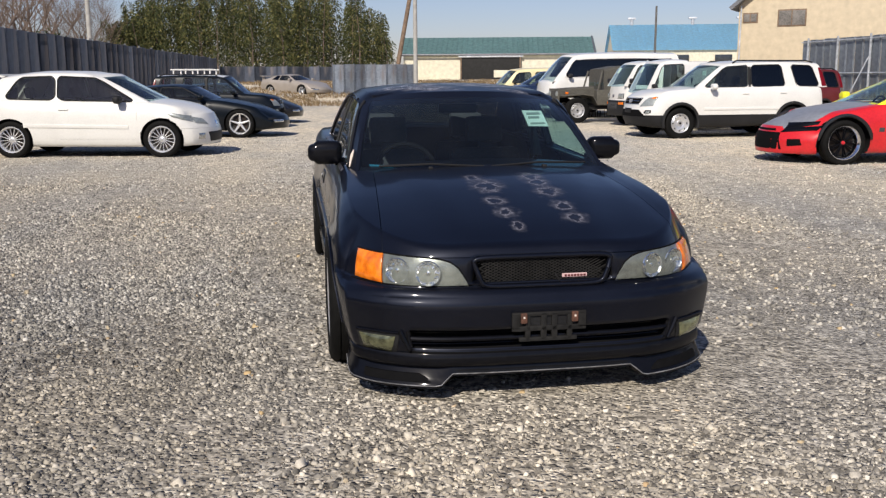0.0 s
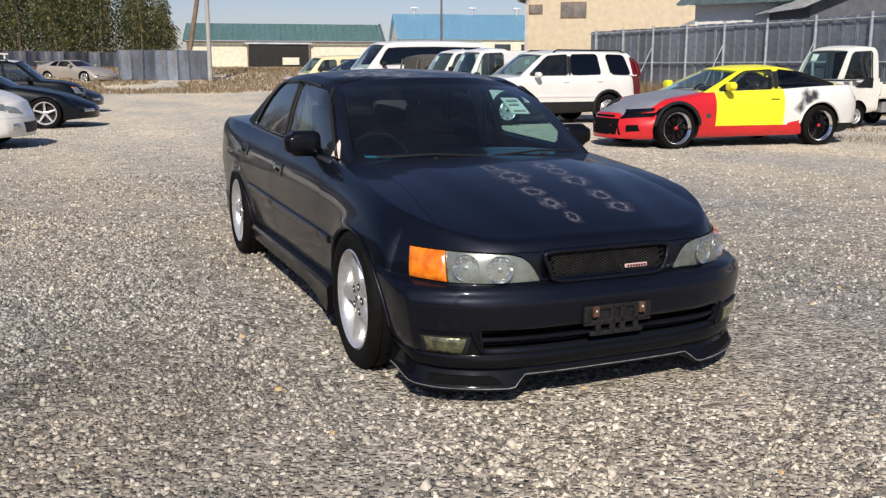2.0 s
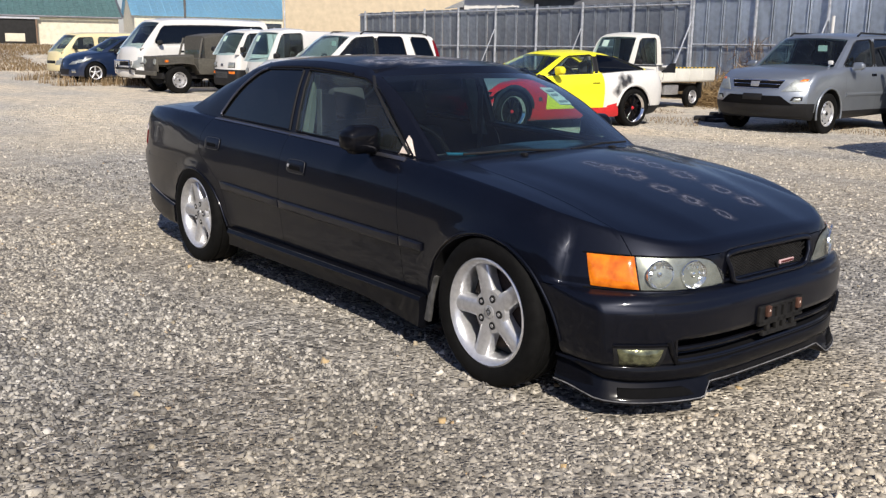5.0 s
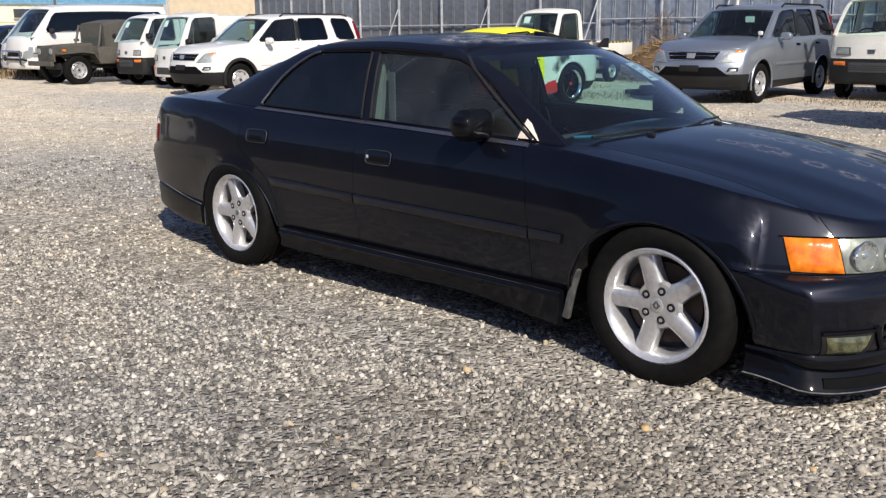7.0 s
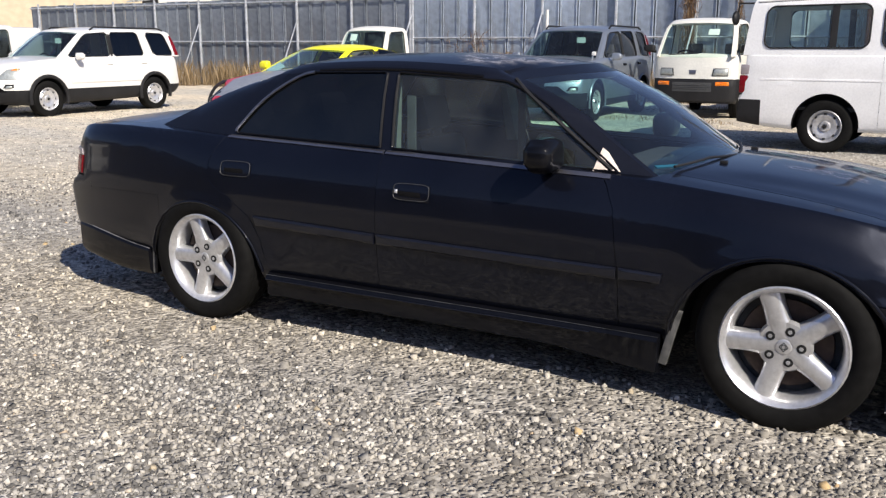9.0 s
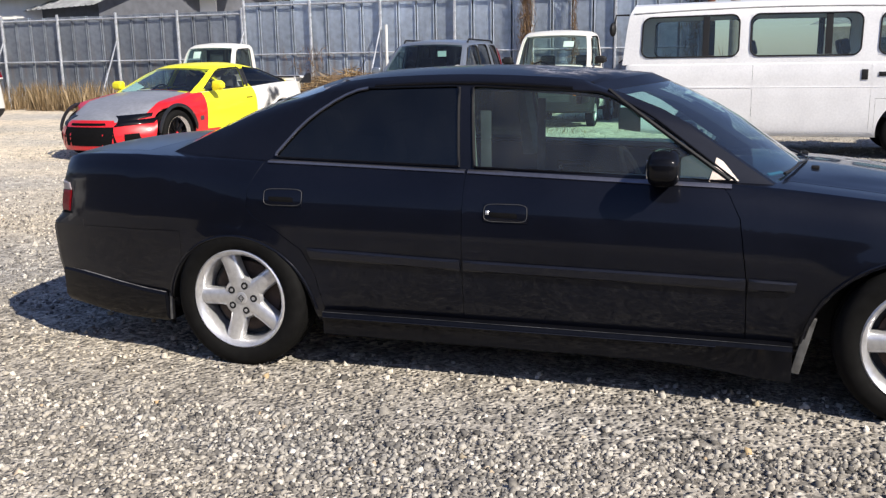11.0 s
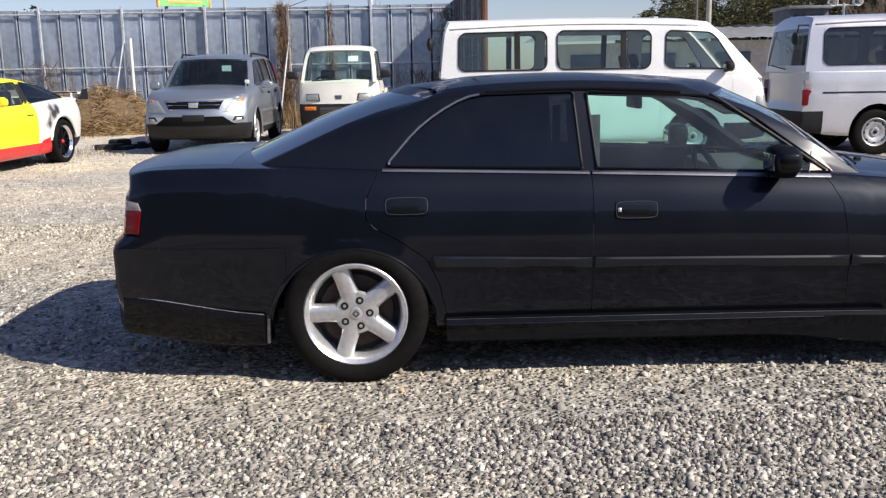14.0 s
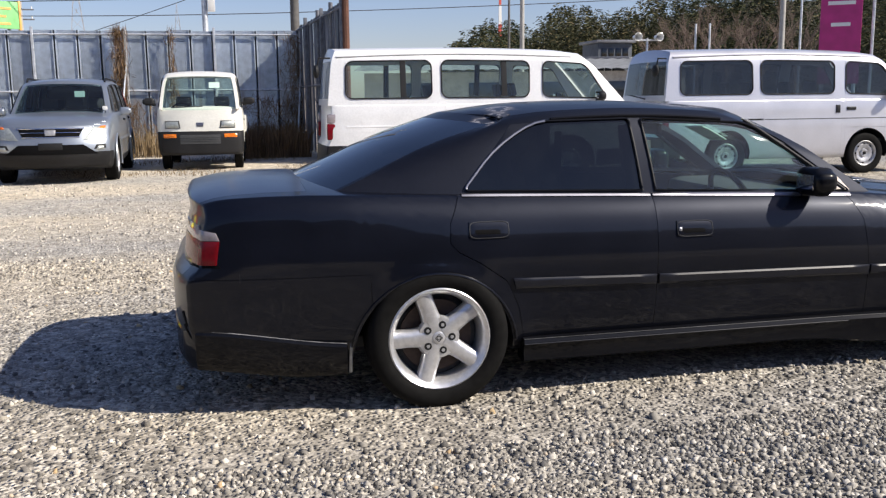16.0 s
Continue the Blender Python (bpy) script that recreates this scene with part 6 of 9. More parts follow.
# ---- sheet-metal fence on the east side and its corner ----
def fence_metal(name, base, rusty):
    m = mat(name, base, 0.5, 0.1, 0, 0.12, 6.0, 0, 0.4, tuple(c * 1.35 for c in base), 1.3, 0.14)
    t = m.node_tree
    b = t.nodes["Principled BSDF"]
    co, mp, nz, rp, mx = (t.nodes.new("ShaderNode" + k) for k in ("TexCoord", "Mapping", "TexNoise", "ValToRGB", "Mix"))
    mp.inputs["Scale"].default_value = (1.2, 1.2, 0.22)
    nz.inputs["Scale"].default_value, nz.inputs["Detail"].default_value = 1.6, 7
    t.links.new(co.outputs["Object"], mp.inputs[0])
    t.links.new(mp.outputs[0], nz.inputs["Vector"])
    e = rp.color_ramp.elements
    e[0].position, e[0].color, e[1].position, e[1].color = 0.60 - rusty, (0, 0, 0, 1), 0.74 - rusty, (1, 1, 1, 1)
    t.links.new(nz.outputs["Fac"], rp.inputs[0])
    mx.data_type = "RGBA"
    old = b.inputs["Base Color"].links[0].from_socket
    t.links.new(old, mx.inputs["A"])
    mx.inputs["B"].default_value = (0.30, 0.27, 0.26, 1) if rusty < 0.05 else (0.24, 0.15, 0.11, 1)
    t.links.new(rp.outputs[0], mx.inputs["Factor"])
    sc, sp_, sr, sm = (t.nodes.new("ShaderNode" + k) for k in ("TexNoise", "Mapping", "ValToRGB", "Mix"))
    sp_.inputs["Scale"].default_value, sp_.inputs["Location"].default_value = (1.0, 1.0, 0.5), (3.0, 7.0, 1.0)
    sc.inputs["Scale"].default_value, sc.inputs["Detail"].default_value = 1.5, 3
    oi, ov = t.nodes.new("ShaderNodeObjectInfo"), t.nodes.new("ShaderNodeVectorMath")
    ov.operation = "ADD"
    t.links.new(co.outputs["Object"], sp_.inputs[0])
    t.links.new(sp_.outputs[0], ov.inputs[0])
    t.links.new(oi.outputs["Location"], ov.inputs[1])
    t.links.new(ov.outputs[0], sc.inputs["Vector"])
    k2 = sr.color_ramp.elements
    k2[0].position, k2[0].color, k2[1].position, k2[1].color = 0.60, (0, 0, 0, 1), 0.72, (0.55, 0.55, 0.55, 1)
    t.links.new(sc.outputs["Fac"], sr.inputs[0])
    sm.data_type = "RGBA"
    t.links.new(mx.outputs["Result"], sm.inputs["A"])
    sm.inputs["B"].default_value = (*[min(1, c * 1.6 + 0.04) for c in base], 1)
    t.links.new(sr.outputs[0], sm.inputs["Factor"])
    t.links.new(sm.outputs["Result"], b.inputs["Base Color"])
    return m


M["fence_blue"] = fence_metal("fence_blue", (0.40, 0.455, 0.53), 0.0)
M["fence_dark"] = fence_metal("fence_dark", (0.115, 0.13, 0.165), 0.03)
M["fence_tin"] = fence_metal("fence_tin", (0.30, 0.335, 0.39), 0.03)
M["galvanised"] = mat("galvanised", (0.52, 0.54, 0.57), 0.5, 0.5, 0, 0.2, 12)
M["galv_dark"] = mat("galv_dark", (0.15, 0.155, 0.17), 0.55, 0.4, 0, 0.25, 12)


def panel_mesh(w, h):
    """A steel sheet panel with folded edge ribs."""
    bm = bmesh.new()
    prof = [(0, 0.0), (0.004, -0.034), (0.024, -0.034), (0.028, 0.0), (0.066, 0.0), (0.070, -0.034), (0.090, -0.034), (0.094, 0.0), (w * 0.38, 0.006), (w * 0.72, 0.003), (w - 0.002, 0.0)]
    lo = [bm.verts.new((0.0 + d, y, 0)) for y, d in prof]
    hi = [bm.verts.new((0.0 + d, y, h)) for y, d in prof]
    for k in range(len(prof) - 1):
        bm.faces.new((lo[k], hi[k], hi[k + 1], lo[k + 1]))
    bmesh.ops.solidify(bm, geom=bm.faces[:], thickness=0.004)
    bmesh.ops.recalc_face_normals(bm, faces=bm.faces)
    return bm


def data_of(bm, material, name, angle=35):
    me = bpy.data.meshes.new(name)
    bm.to_mesh(me)
    bm.free()
    me.materials.append(material)
    smooth(me, angle)
    return me


def sheet_fence(name, start, end, h, w, m_panel, m_rail, label, post_every=3, base_z=0.0, rails=(0.5, 0.958), braces=True):
    """A fence of folded sheet panels on posts and rails, from start to end."""
    a, b = Vector((*start, 0)), Vector((*end, 0))
    d = b - a
    n = max(1, round(d.length / w))
    w = d.length / n
    ang = math.degrees(math.atan2(d.y, d.x)) - 90
    e = thing(name, pose(start[0], start[1], base_z, 0, 0, ang), label, "fence", kind="structure")
    pm = data_of(panel_mesh(w, h - 0.04), m_panel, "panel")
    rnd = random.Random(len(label))
    for k in range(n):
        ob = new("panel", pm)
        ob.parent = e
        ob.location = (rnd.uniform(-0.006, 0.006), k * w, rnd.uniform(0.0, 0.03))
    pb = bmesh.new()
    box(pb, -0.035, 0.035, -0.03, 0.03, 0, h + 0.05, 0.006, None, 1)
    post = data_of(pb, m_rail, "post")
    for k in range(0, n + 1, post_every):
        ob = new("post", post)
        ob.parent = e
        ob.location = (-0.09, min(k * w, n * w - 0.03), 0)
    for f in rails:
        part("rail", tube(bmesh.new(), [(-0.075, 0, h * f), (-0.075, n * w, h * f)], 0.025, 8), m_rail, e)
    if braces:
        for k in range(0, n + 1, post_every * 2):
            part("brace", tube(bmesh.new(), [(-0.12, k * w, h * 0.72), (-1.0, k * w + 0.2, 0.0)], 0.022, 6), m_rail, e)
    return e


M["fence_grey"] = fence_metal("fence_grey", (0.27, 0.30, 0.345), 0.0)
sheet_fence("east_fence", (20.4, 0.6), (20.4, 13.8), 3.08, 0.56, M["fence_blue"], M["galvanised"], "tall pale blue-grey sheet-metal fence with pipe rails", 4)
sheet_fence("east_fence_north", (20.4, 13.85), (20.4, 32.4), 2.86, 0.56, M["fence_grey"], M["galvanised"], "tall grey sheet-metal fence with pipe rails", 4)
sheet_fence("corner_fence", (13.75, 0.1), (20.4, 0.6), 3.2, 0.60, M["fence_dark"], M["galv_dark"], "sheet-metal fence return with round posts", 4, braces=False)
# the southern stretch is unseen, added to darken reflections in the saloon's paint
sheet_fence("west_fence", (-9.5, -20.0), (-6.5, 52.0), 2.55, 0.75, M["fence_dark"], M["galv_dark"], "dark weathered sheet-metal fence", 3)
sheet_fence("north_fence", (-6.4, 52.5), (1.0, 55.5), 1.35, 0.75, M["fence_dark"], M["galv_dark"], "low weathered sheet-metal fence on the bank", 3, base_z=0.75, braces=False)
sheet_fence("tin_screen", (0.3, 45.5), (5.0, 46.0), 1.75, 0.60, M["fence_tin"], M["galv_dark"], "leaning tin screen streaked with rust", 2, base_z=0.35, braces=False)


# ---- buildings ----
M["cream_wall"] = mat("cream_wall", (0.62, 0.58, 0.46), 0.8, 0, 0, 0.1, 3, 0.002)
M["beige_wall"] = mat("beige_wall", (0.50, 0.42, 0.30), 0.8, 0, 0, 0.08, 3, 0.002)
M["teal_roof"] = mat("teal_roof", (0.20, 0.34, 0.335), 0.55, 0, 0, 0.2, 4)
M["blue_roof"] = mat("blue_roof", (0.33, 0.61, 0.79), 0.5, 0, 0, 0.1, 4)
M["grey_roof"] = mat("grey_roof", (0.13, 0.135, 0.15), 0.6, 0.1, 0, 0.2, 4)
M["pale_roof"] = mat("pale_roof", (0.42, 0.43, 0.44), 0.6, 0.1, 0, 0.15, 4)
M["slate_wall"] = mat("slate_wall", (0.09, 0.095, 0.11), 0.8, 0, 0, 0.15, 4)
M["dark_inside"] = mat("dark_inside", (0.012, 0.012, 0.012), 0.9, 0, 0, 0.3, 4)
M["concrete"] = mat("concrete", (0.36, 0.34, 0.31), 0.85, 0, 0, 0.15, 8, 0.003)
M["timber"] = mat("timber", (0.16, 0.11, 0.075), 0.85, 0, 0, 0.3, 10, 0.003)
M["window_dark"] = mat("window_dark", (0.03, 0.035, 0.04), 0.15, 0, 0.6, 0.2, 4)
M["louvre"] = mat("louvre", (0.13, 0.12, 0.11), 0.6, 0, 0, 0.3, 12)
M["green_sign"] = mat("green_sign", (0.22, 0.55, 0.20), 0.6, 0, 0, 0.15, 3)
M["orange_mark"] = mat("orange_mark", (0.80, 0.40, 0.12), 0.6, 0, 0, 0.1, 3)
M["pink_sign"] = mat("pink_sign", (0.42, 0.03, 0.18), 0.6, 0, 0, 0.1, 3)


def gable(e, x0, x1, y0, y1, z0, eave, ridge, wall, roof, over=0.35, ribs=0.5):
    """Walls and a ribbed double-pitch roof, ridge along x."""
    bm = bmesh.new()
    ym = (y0 + y1) / 2
    for x in (x0, x1):
        pass
    v = {k: bm.verts.new(k) for k in [(x0, y0, z0), (x1, y0, z0), (x1, y1, z0), (x0, y1, z0), (x0, y0, eave), (x1, y0, eave), (x1, y1, eave), (x0, y1, eave), (x0, ym, ridge), (x1, ym, ridge)]}
    q = lambda *ks: bm.faces.new([v[k] for k in ks])
    q((x0, y0, z0), (x1, y0, z0), (x1, y0, eave), (x0, y0, eave))
    q((x1, y1, z0), (x0, y1, z0), (x0, y1, eave), (x1, y1, eave))
    q((x0, y1, z0), (x0, y0, z0), (x0, y0, eave), (x0, ym, ridge), (x0, y1, eave))
    q((x1, y0, z0), (x1, y1, z0), (x1, y1, eave), (x1, ym, ridge), (x1, y0, eave))
    shell(bm, 0.15)
    part("wall", bm, wall, e)
    for s in (-1, 1):
        bm = bmesh.new()
        ye = y0 - over if s < 0 else y1 + over
        dz = (ridge - eave) / (ym - y0) * over
        n = max(2, int((x1 - x0 + 2 * over) / ribs))
        prev = None
        for k in range(n + 1):
            xa = x0 - over + (x1 - x0 + 2 * over) * k / n
            for dx, up in ((0, 0.0), (0.06, 0.05), (0.12, 0.0)):
                r = (bm.verts.new((xa + dx, ye, eave - dz + up + 0.06)), bm.verts.new((xa + dx, ym, ridge + up + 0.06)))
                if prev:
                    bm.faces.new((prev[0], r[0], r[1], prev[1]))
                prev = r
        bmesh.ops.solidify(bm, geom=bm.faces[:], thickness=0.08)
        bmesh.ops.recalc_face_normals(bm, faces=bm.faces)
        part("roof", bm, roof, e)


def barn():
    e = thing("barn", pose(8.27, 86.73, 1.15, 0, 0, -12), "cream single-storey barn with a green ribbed roof", "barn")
    w = 18.6
    gable(e, 0, w, 0, 8.5, -1.2, 2.55, 4.2, M["cream_wall"], M["teal_roof"])
    # near-black slab before the wall stands in for the shaded interior
    part("doorway", boxed(5.8, 11.6, -0.30, -0.18, -0.3, 2.15, bevel=0.02), M["dark_inside"], e, "dark open barn doorway")
    part("door_rail", boxed(5.5, 11.9, -0.45, -0.25, 2.15, 2.36, bevel=0.03), M["galvanised"], e)
    for x in (5.75, 11.6):
        part("door_post", boxed(x - 0.07, x + 0.07, -0.42, -0.28, -0.5, 2.2, bevel=0.02), M["timber"], e)
    part("gutter", tube(bmesh.new(), [(-0.3, -0.45, 2.42), (w + 0.3, -0.45, 2.42)], 0.09, 8), M["galv_dark"], e)
    part("gable_trim", tube(bmesh.new(), [(w + 0.33, -0.3, 2.5), (w + 0.33, 4.25, 4.3), (w + 0.33, 8.8, 2.5)], 0.10, 6), M["galv_dark"], e)
    # wall-coloured panel on the slab paints a lit gap
    part("lit_gap", boxed(9.0, 10.6, -0.34, -0.31, 0.2, 0.9, bevel=0.02), M["cream_wall"], e)


def blue_shed():
    e = thing("warehouse", pose(24.0, 128, 1.0, 0, 0, -14), "long warehouse with a pale blue metal roof", "warehouse")
    gable(e, 19, 40.5, 0, 16, -1.5, 4.2, 8.0, M["cream_wall"], M["blue_roof"], 0.4, 0.9)
    for x in (21, 27, 33, 37):
        wd = part("window", boxed(x, x + 2.4, -0.3, -0.17, 2.3, 3.4, bevel=0.03), M["window_dark"], e)
        part("window_sill", boxed(x - 0.1, x + 2.5, -0.34, -0.2, 2.16, 2.28, bevel=0.02), M["concrete"], wd)
    for x in (22, 31, 38):
        bm = tube(bmesh.new(), [(x, 8, 8.0), (x, 8, 8.8)], 0.25, 8)
        box(bm, x - 0.6, x + 0.6, 7.7, 8.3, 8.8, 9.1, 0.08)
        part("roof_vent", bm, M["galvanised"], e)


def beige_house():
    e = thing("beige_building", pose(25.47, 49.32, 0.0, 0, 0, -38), "two-storey beige rendered building with brown windows", "building")
    bm = boxed(0, 14, 0, 9, -0.5, 6.2, bevel=0.02)
    part("wall", bm, M["beige_wall"], e)
    rf = bmesh.new()
    vs = [rf.verts.new(p) for p in ((-0.5, -0.6, 5.5), (-0.5, 9.5, 5.5), (3.2, 9.5, 8.6), (3.2, -0.6, 8.6), (14.5, -0.6, 8.6), (14.5, 9.5, 8.6))]
    rf.faces.new((vs[0], vs[3], vs[2], vs[1]))
    rf.faces.new((vs[3], vs[4], vs[5], vs[2]))
    shell(rf, 0.22)
    part("roof", rf, M["grey_roof"], e)
    gb = bmesh.new()
    p = [gb.verts.new(q) for q in ((0, 0, 6.0), (14, 0, 6.0), (14, 0, 8.4), (3.2, 0, 8.4), (0, 0, 5.9))]
    gb.faces.new((p[0], p[1], p[2], p[3]))
    bmesh.ops.solidify(gb, geom=gb.faces[:], thickness=0.2)
    part("upper_wall", gb, M["beige_wall"], e)
    for x, z, w, h in ((0.32, 4.62, 0.75, 0.46), (2.38, 4.35, 1.5, 0.86)):
        wd = part("window", boxed(x, x + w, -0.06, 0.05, z, z + h, bevel=0.02), M["louvre"], e)
        part("window_frame", boxed(x - 0.08, x + w + 0.08, -0.03, 0.02, z - 0.08, z + h + 0.08, bevel=0.02), M["timber"], wd)
        part("window_bar", boxed(x + w / 2 - 0.03, x + w / 2 + 0.03, -0.09, -0.05, z, z + h), M["timber"], wd)
    part("downpipe", tube(bmesh.new(), [(0.15, -0.1, 5.6), (0.15, -0.1, 0)], 0.05, 8), M["galvanised"], e)
    for k in range(1, 40):
        pass


barn()
blue_shed()
beige_house()


# ---- the other vehicles of the yard ----
def facing(x, y, deg, z=0.0):
    """A vehicle's pose whose nose points deg degrees from east, counter-clockwise."""
    return pose(x, y, z, 0, 0, deg + 90)


def suv_spec(name, label, at, paint, group=""):
    def which(c, n):
        if c.z < (0.50 if paint != "silver_paint" or c.y < -1.72 else 0.36):
            return "lower_cladding"
        if c.y < -0.95 and n.z > 0.72:
            return "hood"
        tag = "|l" if c.x > 0 else "|r"
        if abs(n.x) > 0.3:
            if -0.80 < c.y < 0.29:
                return "door" + tag + "f"
            if 0.29 < c.y < 1.22:
                return "door" + tag + "b"
        return "body"
    return dict(
        name=name, at=at, label=label, category="car", group=group, paint=M[paint],
        top=((-2.17, 0.88), (-2.0, 0.95), (-1.6, 1.01), (-1.0, 1.055), (-0.8, 1.075), (0.3, 1.09), (1.4, 1.10), (2.19, 1.08)),
        bot=((-2.17, 0.27), (-1.7, 0.22), (1.7, 0.29), (2.19, 0.38)),
        width=((-2.17, 0.82), (-1.8, 0.86), (-1.31, 0.89), (0, 0.885), (1.31, 0.89), (1.9, 0.86), (2.19, 0.82)),
        section=((0, 0.93), (0.1, 0.98), (0.4, 1.0), (0.65, 1.0), (0.82, 0.985), (0.93, 0.96), (1, 0.91)),
        nose=((0.3, 0.06), (0.45, 0.0), (0.60, 0.01), (0.72, 0.05), (0.9, 0.12), (1.0, 0.2)), tail=((0.3, 0.05), (0.5, 0.0), (0.7, 0.03), (1.1, 0.07)),
        crown=((-2.17, 0.02), (-1, 0.05), (2.1, 0.02)), sweep=(0.26, 0.12), nose_len=0.6, tail_len=0.4,
        cabin=dict(round=0.07, lines=((-0.98, -0.28), (-0.80, -0.18), (0.26, 0.28), (0.33, 0.35), (1.14, 1.04), (1.42, 1.26), (1.96, 1.76), (2.14, 1.98)),
                   belt=((-0.98, 1.03), (-0.8, 1.055), (2.14, 1.08)), roof=((-0.28, 1.565), (0.1, 1.61), (1.0, 1.63), (1.98, 1.60)),
                   half=((0, 0.80), (0.5, 0.74), (0.85, 0.69), (0.95, 0.66), (1, 0.61)), bulge=(0.16, 0.04), crown=0.045, rear_taper=0.02,
                   panes=((1, 2, "pale_tint"), (3, 4, "dark_tint"), (5, 6, "dark_tint")), windscreen="screen", rear_window="dark_tint"),
        arches=((-1.31, 0.34, 0.39), (1.31, 0.34, 0.39)), axles=(-1.31, 1.31), track=0.885, wheel=("cover", 0.335, 0.205, 0.205),
        cut_y=(-0.95, -0.80, 0.29, 1.22, -1.72), cut_z=(0.50, 0.36), panels=which,
        panel_mats={"lower_cladding": (M["plastic"], "black plastic lower bumper and sill")},
        mirror_at=(0.98, -0.60, 1.10), floor=0.45, driver=(-0.38, 0.1), seats=(0.15, 1.0), seat_h=0.62,
        patches=[("headlamp", "front", ((0.46, 0.685), (0.775, 0.70), (0.775, 0.885), (0.60, 0.87)), "lamp_bowl", 0.014),
                 ("indicator_lamp", "front", ((0.66, 0.845), (0.765, 0.845), (0.765, 0.885), (0.70, 0.885)), "amber", 0.017),
                 ("grille", "front", ((-0.40, 0.735), (0.40, 0.735), (0.46, 0.85), (-0.46, 0.85)), "void", 0.008, False),
                 ("grille_bar", "front", ((-0.42, 0.790), (0.42, 0.790), (0.42, 0.802), (-0.42, 0.802)), "chrome", 0.018, False),
                 ("grille_surround", "front", ((-0.47, 0.850), (0.47, 0.850), (0.48, 0.866), (-0.48, 0.866)), "chrome", 0.016, False),
                 ("grille_surround", "front", ((-0.41, 0.722), (0.41, 0.722), (0.42, 0.736), (-0.42, 0.736)), "chrome", 0.016, False),
                 ("emblem", "front", ((-0.07, 0.755), (0.07, 0.755), (0.08, 0.835), (-0.08, 0.835)), "steel", 0.022, False),
                 ("lower_intake", "front", ((-0.66, 0.47), (0.66, 0.47), (0.46, 0.615), (-0.46, 0.615)), "void", 0.010, False),
                 ("fog_lamp", "front", ((0.63, 0.525), (0.74, 0.535), (0.74, 0.585), (0.66, 0.585)), "lamp_bowl", 0.012),
                 ("plate_holder", "front", ((-0.17, 0.54), (0.17, 0.54), (0.17, 0.64), (-0.17, 0.64)), "plastic", 0.02, False),
                 ("fog_recess", "front", ((0.60, 0.54), (0.765, 0.55), (0.765, 0.61), (0.64, 0.61)), "plastic", 0.006),
                 ("tail_lamp", "rear", ((0.62, 0.95), (0.78, 0.95), (0.78, 1.08), (0.62, 1.08)), "red_lens", 0.012),
                 ("tail_lamp", "right", ((2.02, 1.10), (2.14, 1.10), (2.02, 1.50), (1.95, 1.50)), "red_lens", 0.010, True, True),
                 ("door_handle", "right", ((0.10, 0.93), (0.25, 0.93), (0.25, 0.97), (0.10, 0.97)), "lacquer" if paint == "silver_paint" else paint, 0.022),
                 ("door_handle", "right", ((0.98, 0.94), (1.13, 0.94), (1.13, 0.98), (0.98, 0.98)), "lacquer" if paint == "silver_paint" else paint, 0.022),
                 ("pillar_cover", "right", ((0.268, 1.09), (0.322, 1.09), (0.335, 1.52), (0.285, 1.52)), "plastic", 0.006, True, True),
                 ("side_moulding", "right", ((-0.78, 0.60), (1.0, 0.60), (1.0, 0.66), (-0.78, 0.66)), paint, 0.014)])


def finish_suv(e, arch="plastic"):
    if arch == "silver_paint":
        stalk = part("fender_mirror", tube(bmesh.new(), [(0.66, -1.02, 1.04), (0.67, -1.03, 1.10), (0.69, -1.02, 1.13)], [0.022, 0.016, 0.014], 8), M["silver_paint"], e)
        part("mirror_head", boxed(0.655, 0.735, -1.05, -1.0, 1.12, 1.19, bevel=0.02), M["white_paint"], stalk)
    for sd in (-1, 1):
        for y in (-1.31, 1.31):
            bm = bmesh.new()
            tube(bm, [(sd * 0.895, y + 0.405 * math.cos(a), 0.34 + 0.405 * math.sin(a)) for a in [math.pi * (k / 16 * 1.16 - 0.08) for k in range(17)]], 0.035 if arch == "plastic" else 0.016, 8)
            part("arch_moulding", bm, M[arch], e)
        part("roof_rail", tube(bmesh.new(), [(sd * 0.62, -0.05, 1.60), (sd * 0.62, 0.05, 1.655), (sd * 0.62, 1.7, 1.65), (sd * 0.62, 1.85, 1.61)], 0.018, 6), M["plastic"], e)
    sm = part("price_sheet", boxed(0.18, 0.34, -0.52, -0.51, 1.34, 1.44), M["paper"], e)


for nm, lb, at, pt in (("suv_car", "silver compact off-roader with black lower cladding", facing(12.85, 5.16, 182), "silver_paint"),
                       ("suv_car", "white compact off-roader with black wheel arch mouldings", facing(8.25, 14.15, 182), "white_paint"),
                       ("suv_car", "dark red off-roader parked by the fence", facing(12.1, 18.7, 183), "dark_red_paint")):
    sp = suv_spec(nm, lb, at, pt)
    if pt == "silver_paint":
        sp["scale"] = (1.03, 1.03, 1.02)
    if pt == "dark_red_paint":
        sp["scale"] = (0.85, 0.72, 0.92)
    e, _, _ = vehicle(sp)
    finish_suv(e, "silver_paint" if pt == "silver_paint" else "plastic")


